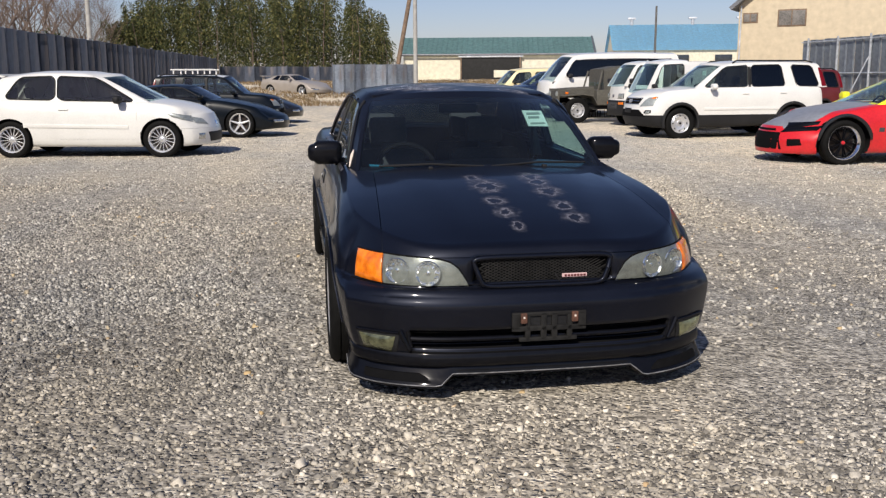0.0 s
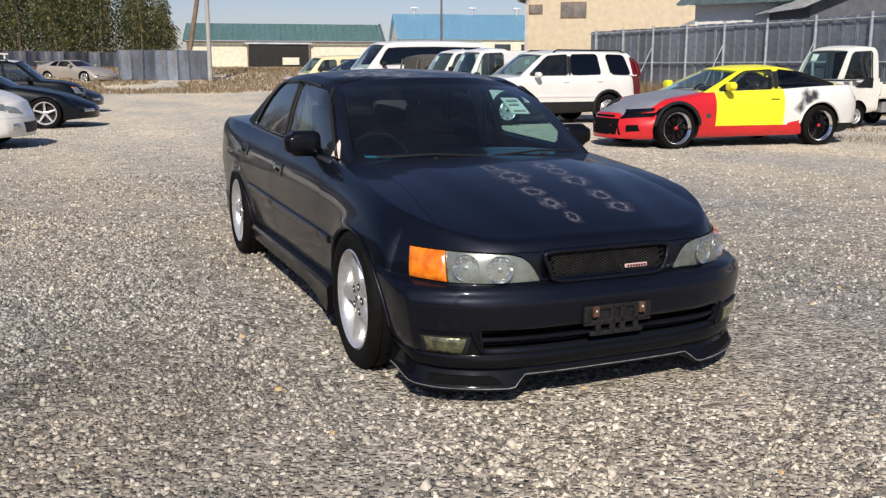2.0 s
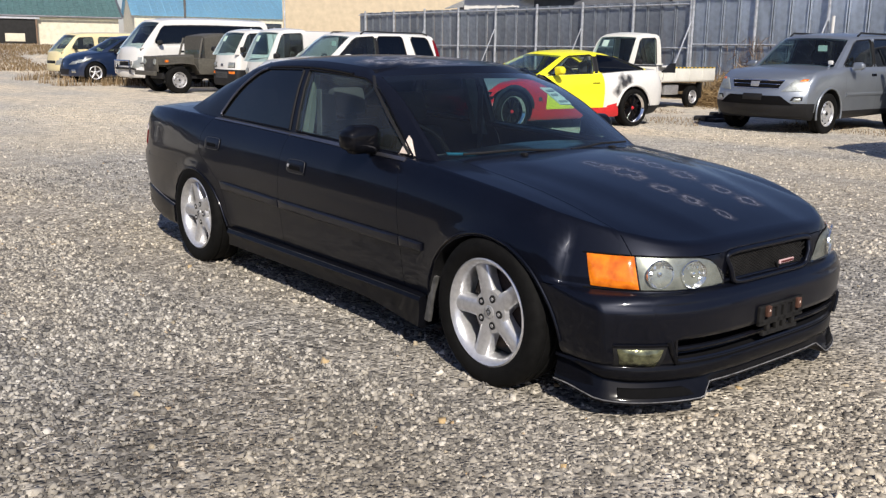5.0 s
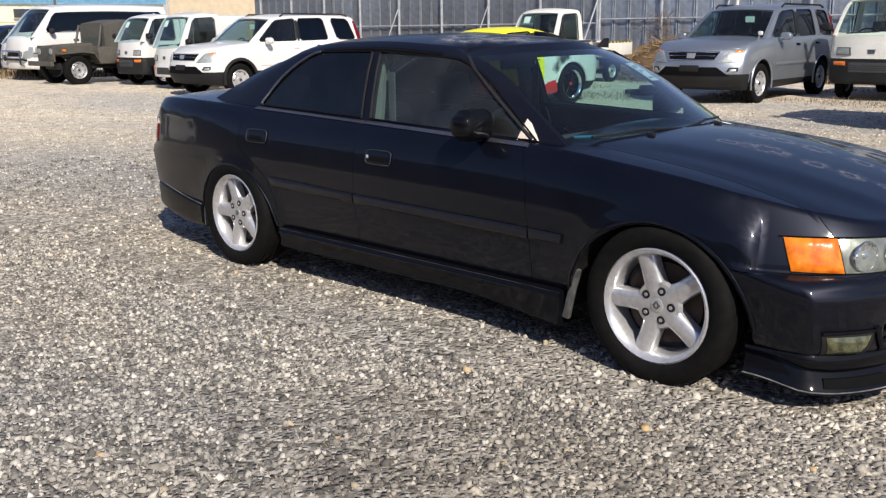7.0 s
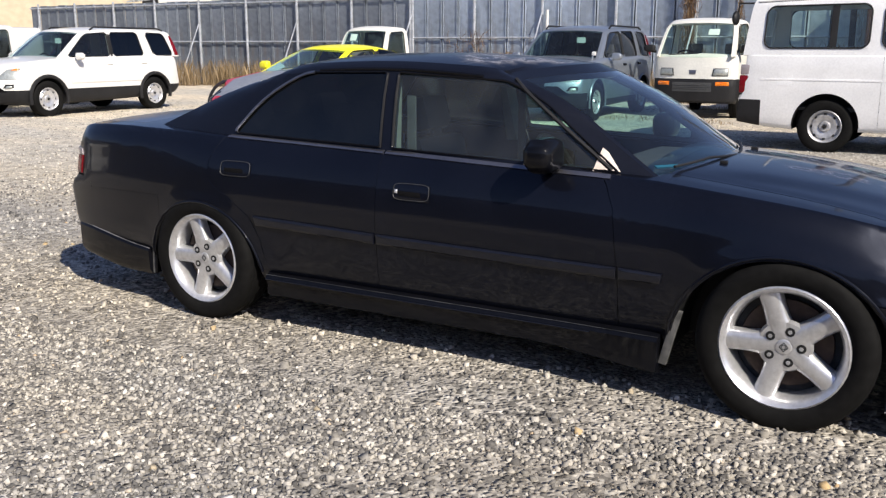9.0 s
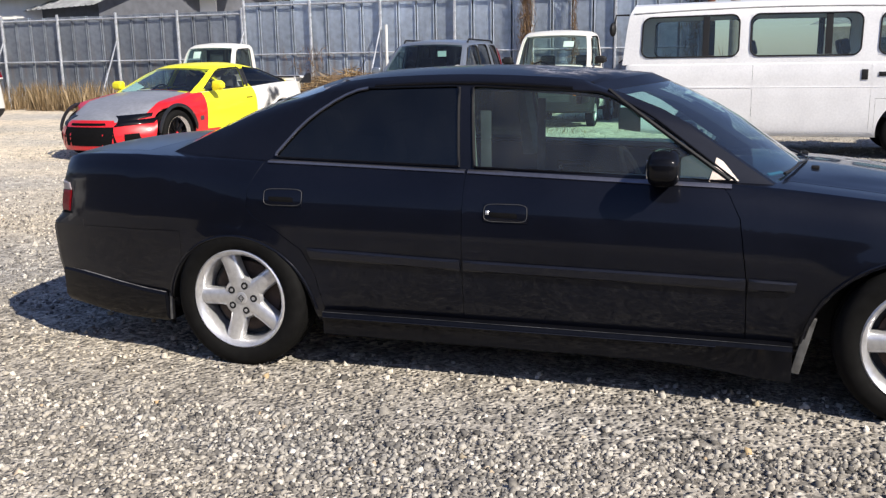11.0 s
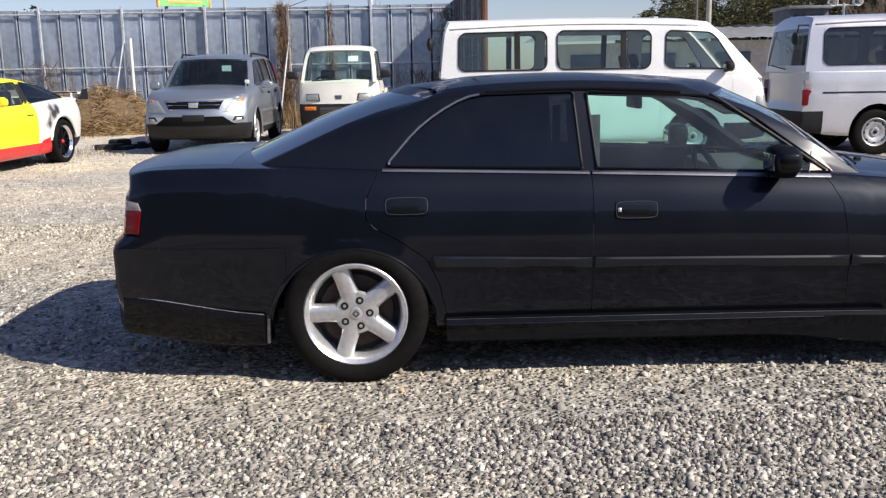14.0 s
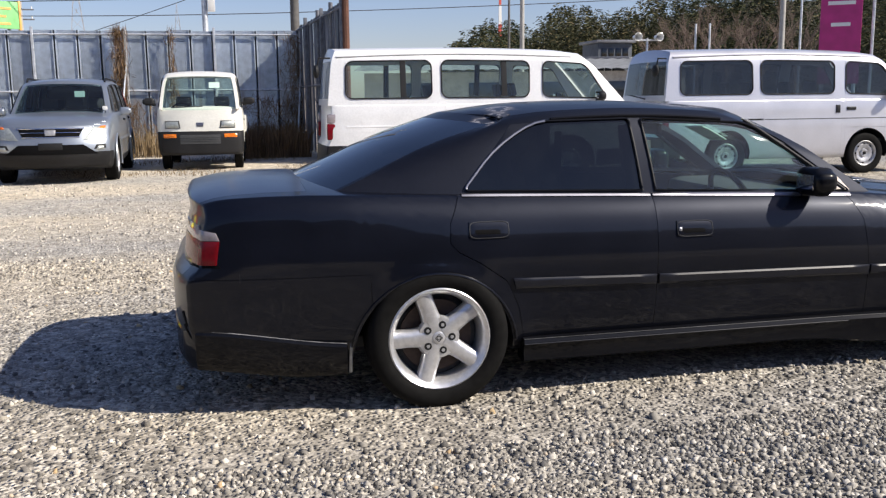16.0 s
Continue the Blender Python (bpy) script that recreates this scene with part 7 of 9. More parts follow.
def van_spec(name, label, at, paint, dark=False, group=""):
    def which(c, n):
        tag = "|l" if c.x > 0 else "|r"
        if c.y < -1.62 and c.z < 0.50:
            return "front_bumper"
        if c.y > 1.98 and c.z < 0.62 :
            return "rear_bumper"
        if abs(n.x) > 0.3 and c.z > 0.32:
            if -1.72 < c.y < -0.74 and not (c.y < -0.80 and c.z < 0.72):
                return "door" + tag
            if -0.74 < c.y < 0.62 and not (c.y < -0.80 and c.z < 0.72):
                return "sliding_door" + tag
        return "body"
    w = "tinted" if dark else "clear"
    return dict(
        name=name, at=at, label=label, category="van", group=group, paint=M[paint],
        top=((-2.38, 1.06), (-2.30, 1.10), (-2.05, 1.14), (-1.6, 1.16), (-0.8, 1.17), (2.32, 1.17)),
        bot=((-2.38, 0.30), (-1.6, 0.26), (1.6, 0.27), (2.32, 0.34)),
        width=((-2.38, 0.80), (-1.9, 0.835), (-1.2, 0.848), (1.9, 0.848), (2.32, 0.82)),
        section=((0, 0.95), (0.1, 0.985), (0.35, 1.0), (0.62, 1.0), (0.66, 0.992), (0.85, 0.985), (1, 0.965)),
        nose=((0.3, 0.03), (0.45, 0.0), (0.55, 0.01), (0.7, 0.03), (0.95, 0.07), (1.1, 0.12)), tail=((0.3, 0.0), (0.6, 0.0), (0.66, 0.06), (1.17, 0.08)),
        crown=((-2.38, 0.03), (-1.8, 0.04), (2.3, 0.0)), sweep=(0.18, 0.05), nose_len=0.55, tail_len=0.25,
        cabin=dict(round=0.10, seal=0.010, lines=((-2.14, -1.46), (-1.84, -1.36), (-0.80, -0.82), (-0.60, -0.62), (0.66, 0.66), (0.80, 0.80), (2.00, 1.98), (2.24, 2.16)),
                   belt=((-2.14, 1.10), (-1.84, 1.14), (-0.8, 1.165), (2.24, 1.165)), roof=((-1.46, 1.84), (-1.0, 1.89), (0.5, 1.92), (2.16, 1.90)),
                   half=((0, 0.815), (0.5, 0.775), (0.85, 0.735), (0.95, 0.70), (1, 0.65)), bulge=(0.10, 0.03), crown=0.05, rear_taper=0.02,
                   rows=[0, 0.12, 0.3, 0.5, 0.66, 0.80, 0.88, 0.94, 0.98, 1], pane_rows=(1, 5), back_rows=(1, 5),
                   panes=((1, 2, w), (3, 4, w), (5, 6, w)), windscreen="screen", rear_window="tinted"),
        arches=((-1.21, 0.33, 0.385), (1.21, 0.33, 0.385)), axles=(-1.21, 1.21), track=0.82, wheel=("steel", 0.325, 0.195, 0.195),
        cut_y=(-1.72, -0.74, 0.62, 1.98, -1.62), cut_z=(0.32, 0.50, 0.62), panels=which,
        panel_mats={"front_bumper": (M["plastic"], "black plastic front bumper"), "rear_bumper": (M["plastic"], "black plastic rear bumper")},
        mirror_at=(0.92, -1.62, 1.26), mirror_mat=M["plastic"], floor=0.55, driver=(-0.36, -0.9), seats=(-0.9, 0.2), seat_h=0.66,
        patches=([] if dark else [("window_divider", "right", ((-0.28, 1.27), (-0.20, 1.27), (-0.20, 1.75), (-0.28, 1.75)), "plastic", 0.004, True, True),
                 ("window_divider", "right", ((1.16, 1.27), (1.24, 1.27), (1.24, 1.75), (1.16, 1.75)), "plastic", 0.004, True, True)]) + [
                 ("door_handle", "right", ((-0.98, 1.0), (-0.82, 1.0), (-0.82, 1.05), (-0.98, 1.05)), "plastic", 0.016),
                 ("door_handle", "right", ((-0.70, 0.96), (-0.63, 0.96), (-0.63, 1.08), (-0.70, 1.08)), "plastic", 0.016),
                 ("door_rail", "right", ((0.62, 0.862), (2.0, 0.862), (2.0, 0.888), (0.62, 0.888)), "plastic" if dark else "grey_plastic" if paint != "van_paint" else paint, 0.006),
                 ("waist_groove", "right", ((-1.70, 0.866), (0.60, 0.866), (0.60, 0.880), (-1.70, 0.880)), "grey_plastic" if dark else paint, 0.003),
                 ("fuel_flap", "right", ((1.62, 0.80), (1.80, 0.80), (1.80, 0.96), (1.62, 0.96)), paint, 0.003),
                 ("headlamp", "front", ((0.44, 0.56), (0.72, 0.58), (0.72, 0.80), (0.50, 0.74)), "lamp_bowl", 0.012),
                 ("corner_lamp", "right", ((-2.26, 0.60), (-2.04, 0.60), (-2.06, 0.86), (-2.22, 0.86)), "lamp_bowl", 0.010),
                 ("grille", "front", ((-0.42, 0.62), (0.42, 0.62), (0.42, 0.74), (-0.42, 0.74)), "plastic", 0.008, False)])


def van(label, at, paint, dark):
    vs = van_spec("van", label, at, paint, dark, "delivery vans")
    vs["scale"] = (1.03, 1.03, 1.03)
    e, _, cab = vehicle(vs)
    for sd in (-1, 1):
        pts = []
        for k in range(18):
            hit, no, _, _ = cab.ray_cast(Vector((sd * 4, -1.25 + 3.35 * k / 17, 1.815 + 0.04 * math.sin(math.pi * k / 17))), Vector((-sd, 0, 0)))
            if hit:
                pts.append(hit + no * 0.004)
        part("drip_rail", tube(bmesh.new(), pts, 0.011, 6), M[paint], e)
        # grey tube below the rail paints its shadow line
        part("rail_shadow_gap", tube(bmesh.new(), [p + Vector((0, 0, -0.016)) for p in pts], 0.005, 5), M["grey_plastic"], e)
    part("rear_view_mirror", tube(bmesh.new(), [(-0.66, 2.18, 1.80), (-0.72, 2.34, 1.80), (-0.72, 2.36, 1.68)], 0.012, 6), M["plastic"], e)
    bm = bmesh.new()
    bmesh.ops.create_uvsphere(bm, u_segments=12, v_segments=8, radius=0.09, matrix=pose(-0.72, 2.38, 1.62) @ Matrix.Diagonal((1, 0.5, 1, 1)))
    part("mirror_dome", bm, M["plastic"], e)
    for sd in (-1, 1):
        lamp = part("tail_lamp", boxed(sd * 0.79 - 0.035, sd * 0.79 + 0.035, 2.14, 2.262, 0.70, 0.92, bevel=0.018), M["red_lens"], e)
        part("indicator_lens", boxed(sd * 0.79 - 0.034, sd * 0.79 + 0.034, 2.14, 2.255, 0.925, 1.05, bevel=0.018), M["pale_lens"], lamp)
    part("wiper", tube(bmesh.new(), [(-0.3, 2.34, 1.2), (0.3, 2.33, 1.26)], 0.01, 5), M["plastic"], e)
    return e


van("white delivery van with windows along its side", facing(9.2, -1.33, 270), "van_paint", False)
van("silver delivery van with sliding door and tinted rear", facing(9.5, -6.55, 270), "pearl_silver", True)


def coupe_spec():
    def which(c, n):
        tag = "|l" if c.x > 0 else "|r"
        if c.y < -0.72 and n.z > 0.72 and abs(c.x) < 0.62:
            return "hood"
        if c.y < -1.02 or (c.y < -0.62 and c.z > 0.30):
            return "front_bumper" if c.y < -1.55 else "fender" + tag
        if c.z < 0.33 and c.y < 1.0:
            return "side_sill" + tag
        if -0.62 <= c.y < 0.62 and abs(n.x) > 0.3:
            return "door" + tag
        if c.y > 1.55 and c.z < 0.34:
            return "rear_diffuser"
        return "rear_quarter"
    return dict(
        name="coupe_car", at=facing(8.42, 7.86, 176), category="car",
        label="unpainted drift coupe in red, yellow, grey and white panels",
        paint=M["yellow_paint"], roof_mat=M["yellow_paint"],
        top=((-2.16, 0.51), (-2.0, 0.59), (-1.6, 0.685), (-1.0, 0.785), (-0.7, 0.83), (-0.3, 0.855), (0.6, 0.88), (1.4, 0.92), (2.0, 0.935), (2.28, 0.91)),
        bot=((-2.16, 0.14), (-1.6, 0.15), (1.4, 0.17), (2.28, 0.26)),
        width=((-2.16, 0.80), (-1.8, 0.86), (-1.26, 0.90), (-0.7, 0.86), (0.5, 0.86), (1.26, 0.90), (1.9, 0.865), (2.28, 0.80)),
        section=SECTION, nose=((0.1, 0.0), (0.3, 0.0), (0.45, 0.05), (0.56, 0.14), (0.66, 0.26)), tail=((0.2, 0.08), (0.4, 0.0), (0.6, 0.0), (0.9, 0.08)),
        crown=((-2.16, 0.02), (-1.2, 0.05), (0.5, 0.03), (2.2, 0.03)), sweep=(0.42, 0.25), nose_len=0.8, tail_len=0.5,
        cabin=dict(lines=((-0.78, -0.02), (-0.60, 0.06), (0.46, 0.52), (0.54, 0.60), (1.12, 0.80), (1.72, 0.98)),
                   belt=((-0.78, 0.815), (-0.6, 0.84), (0.6, 0.875), (1.72, 0.925)), roof=((-0.02, 1.17), (0.2, 1.205), (0.6, 1.215), (0.98, 1.17)),
                   half=((0, 0.755), (0.5, 0.68), (0.85, 0.60), (0.95, 0.57), (1, 0.52)), bulge=(0.18, 0.16), crown=0.04,
                   panes=((1, 2, "clear"), (3, 5, "dark_tint")), windscreen="screen", rear_window="dark_tint"),
        arches=((-1.30, 0.30, 0.385), (1.29, 0.30, 0.375)), axles=(-1.31, 1.30), track=0.895, wheel=("mesh", 0.318, 0.235, 0.235),
        cut_y=(-0.72, -0.62, -1.02, 0.62, 1.0, -1.55, 1.55), cut_z=(0.33, 0.30, 0.34), cut_planes=[((0.62, 0, 0), (1, 0, 0)), ((-0.62, 0, 0), (1, 0, 0))],
        panels=which,
        panel_mats={"hood": (M["primer_grey"], "grey primer bonnet"), "front_bumper": (M["red_paint"], "red front bumper"), "fender|l": (M["red_paint"], "red front wing"), "fender|r": (M["red_paint"], "red front wing"),
                    "side_sill|l": (M["red_paint"], "red side sill"), "side_sill|r": (M["red_paint"], "red side sill"), "door|l": (M["yellow_paint"], "yellow door"), "door|r": (M["yellow_paint"], "yellow door"),
                    "rear_quarter": (M["sooty_white"], "white rear quarter with black soot over the wheel"), "rear_diffuser": (M["plastic"], "")},
        mirror_at=(0.93, -0.42, 0.93), floor=0.25, driver=(-0.34, 0.1), seats=(0.2,), seat_h=0.56,
        patches=[("headlamp", "front", ((0.40, 0.44), (0.76, 0.48), (0.77, 0.545), (0.44, 0.50)), "lacquer", 0.012),
                 ("grille", "front", ((-0.30, 0.46), (0.30, 0.46), (0.28, 0.49), (-0.28, 0.49)), "void", 0.008, False),
                 ("bumper_intake", "front", ((-0.46, 0.20), (0.46, 0.20), (0.40, 0.44), (-0.40, 0.44)), "void", 0.006, False),
                 ("fog_opening", "front", ((0.54, 0.25), (0.70, 0.27), (0.68, 0.36), (0.54, 0.35)), "void", 0.006),
                 ("sill_edge", "right", ((0.62, 0.185), (0.98, 0.185), (0.90, 0.40), (0.70, 0.36)), "red_paint", 0.008),
                 ("headlamp", "right", ((-2.0, 0.485), (-1.62, 0.560), (-1.58, 0.605), (-1.90, 0.575)), "lacquer", 0.010),
                 ("torn_bumper_end", "right", ((2.13, 0.40), (2.25, 0.40), (2.25, 0.60), (2.16, 0.64)), "red_paint", 0.012),
                 ("door_handle", "right", ((0.36, 0.72), (0.52, 0.72), (0.52, 0.735), (0.36, 0.735)), "lacquer", 0.006),
                 ("tail_lamp", "rear", ((0.40, 0.60), (0.78, 0.60), (0.78, 0.76), (0.40, 0.76)), "red_lens", 0.01),
                 ("tail_lamp", "right", ((2.05, 0.60), (2.24, 0.60), (2.22, 0.74), (2.08, 0.74)), "red_lens", 0.01),
                 ("pillar_cover", "right", ((0.455, 0.885), (0.565, 0.885), (0.605, 1.15), (0.515, 1.15)), "plastic", 0.006, True, True),
                 ("side_vent", "right", ((-0.80, 0.46), (-0.72, 0.46), (-0.72, 0.52), (-0.80, 0.52)), "interior", 0.004)])


cs = coupe_spec()
cs["scale"] = (1.03, 1.05, 1.06)
e, ct, ct2 = vehicle(cs)
for sd in (-1, 1):
    for y, z in ((-1.30, 0.30), (1.29, 0.30)):
        bm = bmesh.new()
        tube(bm, [(sd * 0.882, y + 0.395 * math.cos(a), z + 0.395 * math.sin(a)) for a in [math.pi * (0.04 + 0.92 * k / 16) for k in range(17)]], [0.012] + [0.026] * 15 + [0.012], 6)
        part("flare", bm, M["carbon"] if y < 0 else M["white_paint"], e, "black plastic wheel arch flare" if y < 0 else "")
    part("wing_stay", boxed(sd * 0.70 - 0.015, sd * 0.70 + 0.015, 1.98, 2.26, 0.88, 1.00, bevel=0.008), M["white_paint"], e)
    part("wing_end", loft([[(x, 1.99, 0.90), (x, 2.33, 0.885), (x, 2.33, 1.05), (x, 2.20, 1.045)] for x in (sd * 0.80 - 0.012, sd * 0.80 + 0.012)]), M["carbon"], e)
wg = loft([[(x, 1.98, 0.985), (x, 2.10, 1.005), (x, 2.32, 1.015), (x, 2.32, 1.0), (x, 2.10, 0.975)] for x in (-0.79, -0.4, 0, 0.4, 0.79)])
part("rear_wing", wg, M["white_paint"], e, "white rear wing with black end plates")
part("wing_edge", tube(bmesh.new(), [(-0.79, 2.0, 1.0), (0.79, 2.0, 1.0)], 0.014, 6), M["carbon"], e)
for p, q in (((-0.5, 0.95, 0.5), (-0.42, 0.55, 1.16)), ((0.5, 0.95, 0.5), (0.42, 0.55, 1.16)), ((-0.42, 0.55, 1.16), (0.42, 0.55, 1.16)), ((-0.42, 0.55, 1.14), (0.5, 0.95, 0.5)), ((0.42, 0.55, 1.14), (-0.5, 0.95, 0.5)), ((0.5, -0.3, 0.8), (0.44, 0.15, 1.15)), ((0.44, 0.15, 1.15), (0.42, 0.55, 1.16))):
    part("roll_cage_bar", tube(bmesh.new(), [p, q], 0.02, 8), M["galvanised"], e)
part("screen_banner", patch(ct2, "front", ((-0.64, 0.865), (-0.34, 0.845), (-0.22, 0.925), (-0.55, 0.985)), -0.01, 5, 5), M["paper"], e)
part("hood_scratch", patch(ct, "top", ((0.46, -0.78), (0.62, -0.78), (0.60, -0.70), (0.44, -0.70)), 0.004, 5, 2), M["yellow_paint"], e)


def kei_spec(name, label, at, paint, old, group="kei trucks"):
    up, bz = (0.13, 0.69) if old else (0.0, 0.56)
    def which(c, n):
        tag = "|l" if c.x > 0 else "|r"
        if c.y < -1.25 and c.z < bz:
            return "front_bumper"
        if abs(n.x) > 0.4 and -1.35 < c.y < -0.58 and c.z > 0.42 and not (c.y < -0.95 and c.z < 0.62):
            return "door" + tag
        return "body"
    return dict(
        name=name, at=at, label=label, category="truck", group=group, paint=M[paint],
        top=((-1.68, 0.93 + up), (-1.60, 0.965 + up), (-1.5, 0.98 + up), (-0.42, 0.99 + up * 0.6)), bot=((-1.68, 0.28), (-1.3, 0.26), (-0.42, 0.36)),
        width=((-1.68, 0.64), (-1.5, 0.685), (-0.42, 0.69)),
        section=((0, 0.94), (0.12, 0.99), (0.5, 1.0), (0.9, 0.99), (1, 0.97)),
        nose=((0.2, 0.02), (0.35, 0.0), (bz - 0.06, 0.0), (bz - 0.02, 0.03), (bz + 0.1, 0.04), (0.98 + up, 0.10)), tail=((0.3, 0), (1.0, 0)),
        crown=((-1.68, 0.02), (-1.4, 0.02), (-0.42, 0.0)), sweep=(0.12, 0.0), nose_len=0.45, tail_len=0.1,
        cabin=dict(lines=((-1.58, -1.22), (-1.44, -1.13), (-0.62, -0.62), (-0.44, -0.46)),
                   belt=((-1.58, 0.945 + up), (-0.44, 0.985 + up * 0.6)), roof=((-1.22, 1.66), (-0.9, 1.71), (-0.46, 1.70)),
                   half=((0, 0.665), (0.5, 0.635), (0.85, 0.60), (0.95, 0.575), (1, 0.53)), bulge=(0.07, 0.0), crown=0.035, rear_taper=0.0,
                   rows=[0, 0.05, 0.25, 0.45, 0.65, 0.80, 0.88, 0.94, 0.98, 1], pane_rows=(1, 6), back_rows=(1, 6),
                   panes=((1, 2, "clear"),), windscreen="screen", rear_window="dark_tint"),
        arches=((-1.02, 0.29, 0.31),), axles=(-1.02, 0.88), track=0.66, wheel=("steel", 0.265, 0.155, 0.145),
        cut_y=(-1.25, -1.35, -0.58), cut_z=(0.42, bz), panels=which,
        panel_mats={"front_bumper": (M["plastic"] if old else M[paint], "black plastic front bumper" if old else "")},
        mirror_at=(0.80, -1.42, 1.08 + up), mirror_mat=M["plastic"], floor=0.45, dash_lead=-0.06, driver=(-0.32, -0.9), seats=(-0.78,), seat_h=0.60,
        patches=[("headlamp", "front", ((0.31, 0.645 + up * 0.75), (0.555, 0.645 + up * 0.75), (0.55, 0.775 + up * 0.75), (0.33, 0.775 + up * 0.75)), "plastic", 0.014),
                 ("lamp_glass", "front", ((0.325, 0.655 + up * 0.75), (0.545, 0.655 + up * 0.75), (0.54, 0.765 + up * 0.75), (0.345, 0.765 + up * 0.75)), "lamp_bowl", 0.026),
                 ("indicator_lamp", "front", ((0.38, bz - 0.11), (0.58, bz - 0.11), (0.58, bz - 0.05), (0.38, bz - 0.05)), "amber", 0.010),
                 ("grille", "front", ((-0.32, bz - 0.22), (0.32, bz - 0.22), (0.32, bz - 0.06), (-0.32, bz - 0.06)), "interior", 0.008, False),
                 ("grille_slat", "front", ((-0.31, bz - 0.17), (0.31, bz - 0.17), (0.31, bz - 0.16), (-0.31, bz - 0.16)), "grey_plastic", 0.014, False),
                 ("grille_slat", "front", ((-0.31, bz - 0.14), (0.31, bz - 0.14), (0.31, bz - 0.13), (-0.31, bz - 0.13)), "grey_plastic", 0.014, False),
                 ("grille_slat", "front", ((-0.31, bz - 0.11), (0.31, bz - 0.11), (0.31, bz - 0.10), (-0.31, bz - 0.10)), "grey_plastic", 0.014, False),
                 ("emblem", "front", ((-0.05, 0.68 + up * 0.7), (0.05, 0.68 + up * 0.7), (0.06, 0.75 + up * 0.7), (-0.06, 0.75 + up * 0.7)), "dull_chrome", 0.010, False),
                 ("wiper", "front", ((-0.45, 0.965 + up), (0.05, 0.985 + up), (0.05, 0.995 + up), (-0.45, 0.975 + up)), "plastic", 0.014, False),
                 ("door_handle", "right", ((-0.76, 0.85), (-0.64, 0.85), (-0.64, 0.89), (-0.76, 0.89)), "plastic", 0.012),
                 ("price_sheet", "front", ((-0.36, 1.42), (-0.18, 1.42), (-0.18, 1.56), (-0.36, 1.56)), "paper", 0.003, False, True)])


def kei_truck(label, at, paint="cream_paint", old=True, canvas=False, scale=(1, 1, 1), clear=False):
    ks = kei_spec("kei_truck", label, at, paint, old)
    if clear:
        # see-through cab, with the sheet on the passenger's side
        ks["cabin"]["windscreen"], ks["cabin"]["rear_window"] = "clear", "clear"
        ks["patches"][-1] = ("price_sheet", "front", ((0.16, 1.44), (0.33, 1.44), (0.33, 1.54), (0.16, 1.54)), "paper", 0.003, False, True)
    ks["scale"] = scale
    e, _, _ = vehicle(ks)
    m = M[paint]
    part("chassis", boxed(-0.35, 0.35, -0.6, 1.62, 0.38, 0.55, bevel=0.02), M["plastic"], e)
    part("bed_floor", boxed(-0.70, 0.70, -0.40, 1.66, 0.62, 0.68, bevel=0.01), m, e)
    for sd in (-1, 1):
        side = part("bed_side", boxed(sd * 0.70 - 0.018, sd * 0.70 + 0.018, -0.38, 1.66, 0.64, 0.94, bevel=0.012), m, e)
        for y in (0.1, 0.62, 1.15):
            part("side_rib", boxed(sd * 0.722 - 0.006, sd * 0.722 + 0.006, y - 0.02, y + 0.02, 0.66, 0.92, bevel=0.004), m, side)
        part("mud_guard", boxed(sd * 0.60 - 0.08, sd * 0.60 + 0.08, 1.18, 1.2, 0.22, 0.6, bevel=0.005), M["plastic"], e)
        if canvas:
            part("bed_post", tube(bmesh.new(), [(sd * 0.62, -0.40, 0.66), (sd * 0.62, -0.40, 1.78)], 0.022, 6), m, e)
    part("tailgate", boxed(-0.70, 0.70, 1.64, 1.676, 0.64, 0.94, bevel=0.012), m, e)
    part("headboard", boxed(-0.66, 0.66, -0.41, -0.385, 0.66, 1.05, bevel=0.01), m, e)
    part("axle", tube(bmesh.new(), [(-0.6, 0.88, 0.26), (0.6, 0.88, 0.26)], 0.05, 8), M["plastic"], e)
    part("fuel_tank", boxed(0.38, 0.62, -0.2, 0.35, 0.32, 0.55, bevel=0.03), M["steel"], e)
    if canvas:
        bm = bmesh.new()
        box(bm, -0.68, 0.68, -0.40, 1.64, 0.94, 1.72, 0.08)
        part("bed_cover", bm, m, e, "white box body on the truck bed")
    return e


k1 = kei_truck("white kei truck with a drop-side bed", facing(14.55, 10.55, 182), "cream_paint", False)
M["hazard_yellow"] = mat("hazard_yellow", (0.75, 0.55, 0.03), 0.6, 0, 0, 0.1, 20)
for k in range(26):
    part("hazard_tape", boxed(0.685, 0.725, -0.34 + 0.076 * k, -0.34 + 0.076 * (k + 1) - 0.001, 0.938, 0.965, bevel=0.003), M["hazard_yellow"] if k % 2 else M["plastic"], k1)
kei_truck("white kei truck with black bumper parked nose out", facing(14.6, 2.9, 179), "cream_paint", True, scale=(1.13, 1.0, 1.05), clear=True)
kei_truck("white kei truck with a box body", facing(9.0, 19.0, 183), "white_paint", True, canvas=True)
kei_truck("white kei truck with plain white bumper", facing(8.8, 16.7, 181), "white_paint", False)


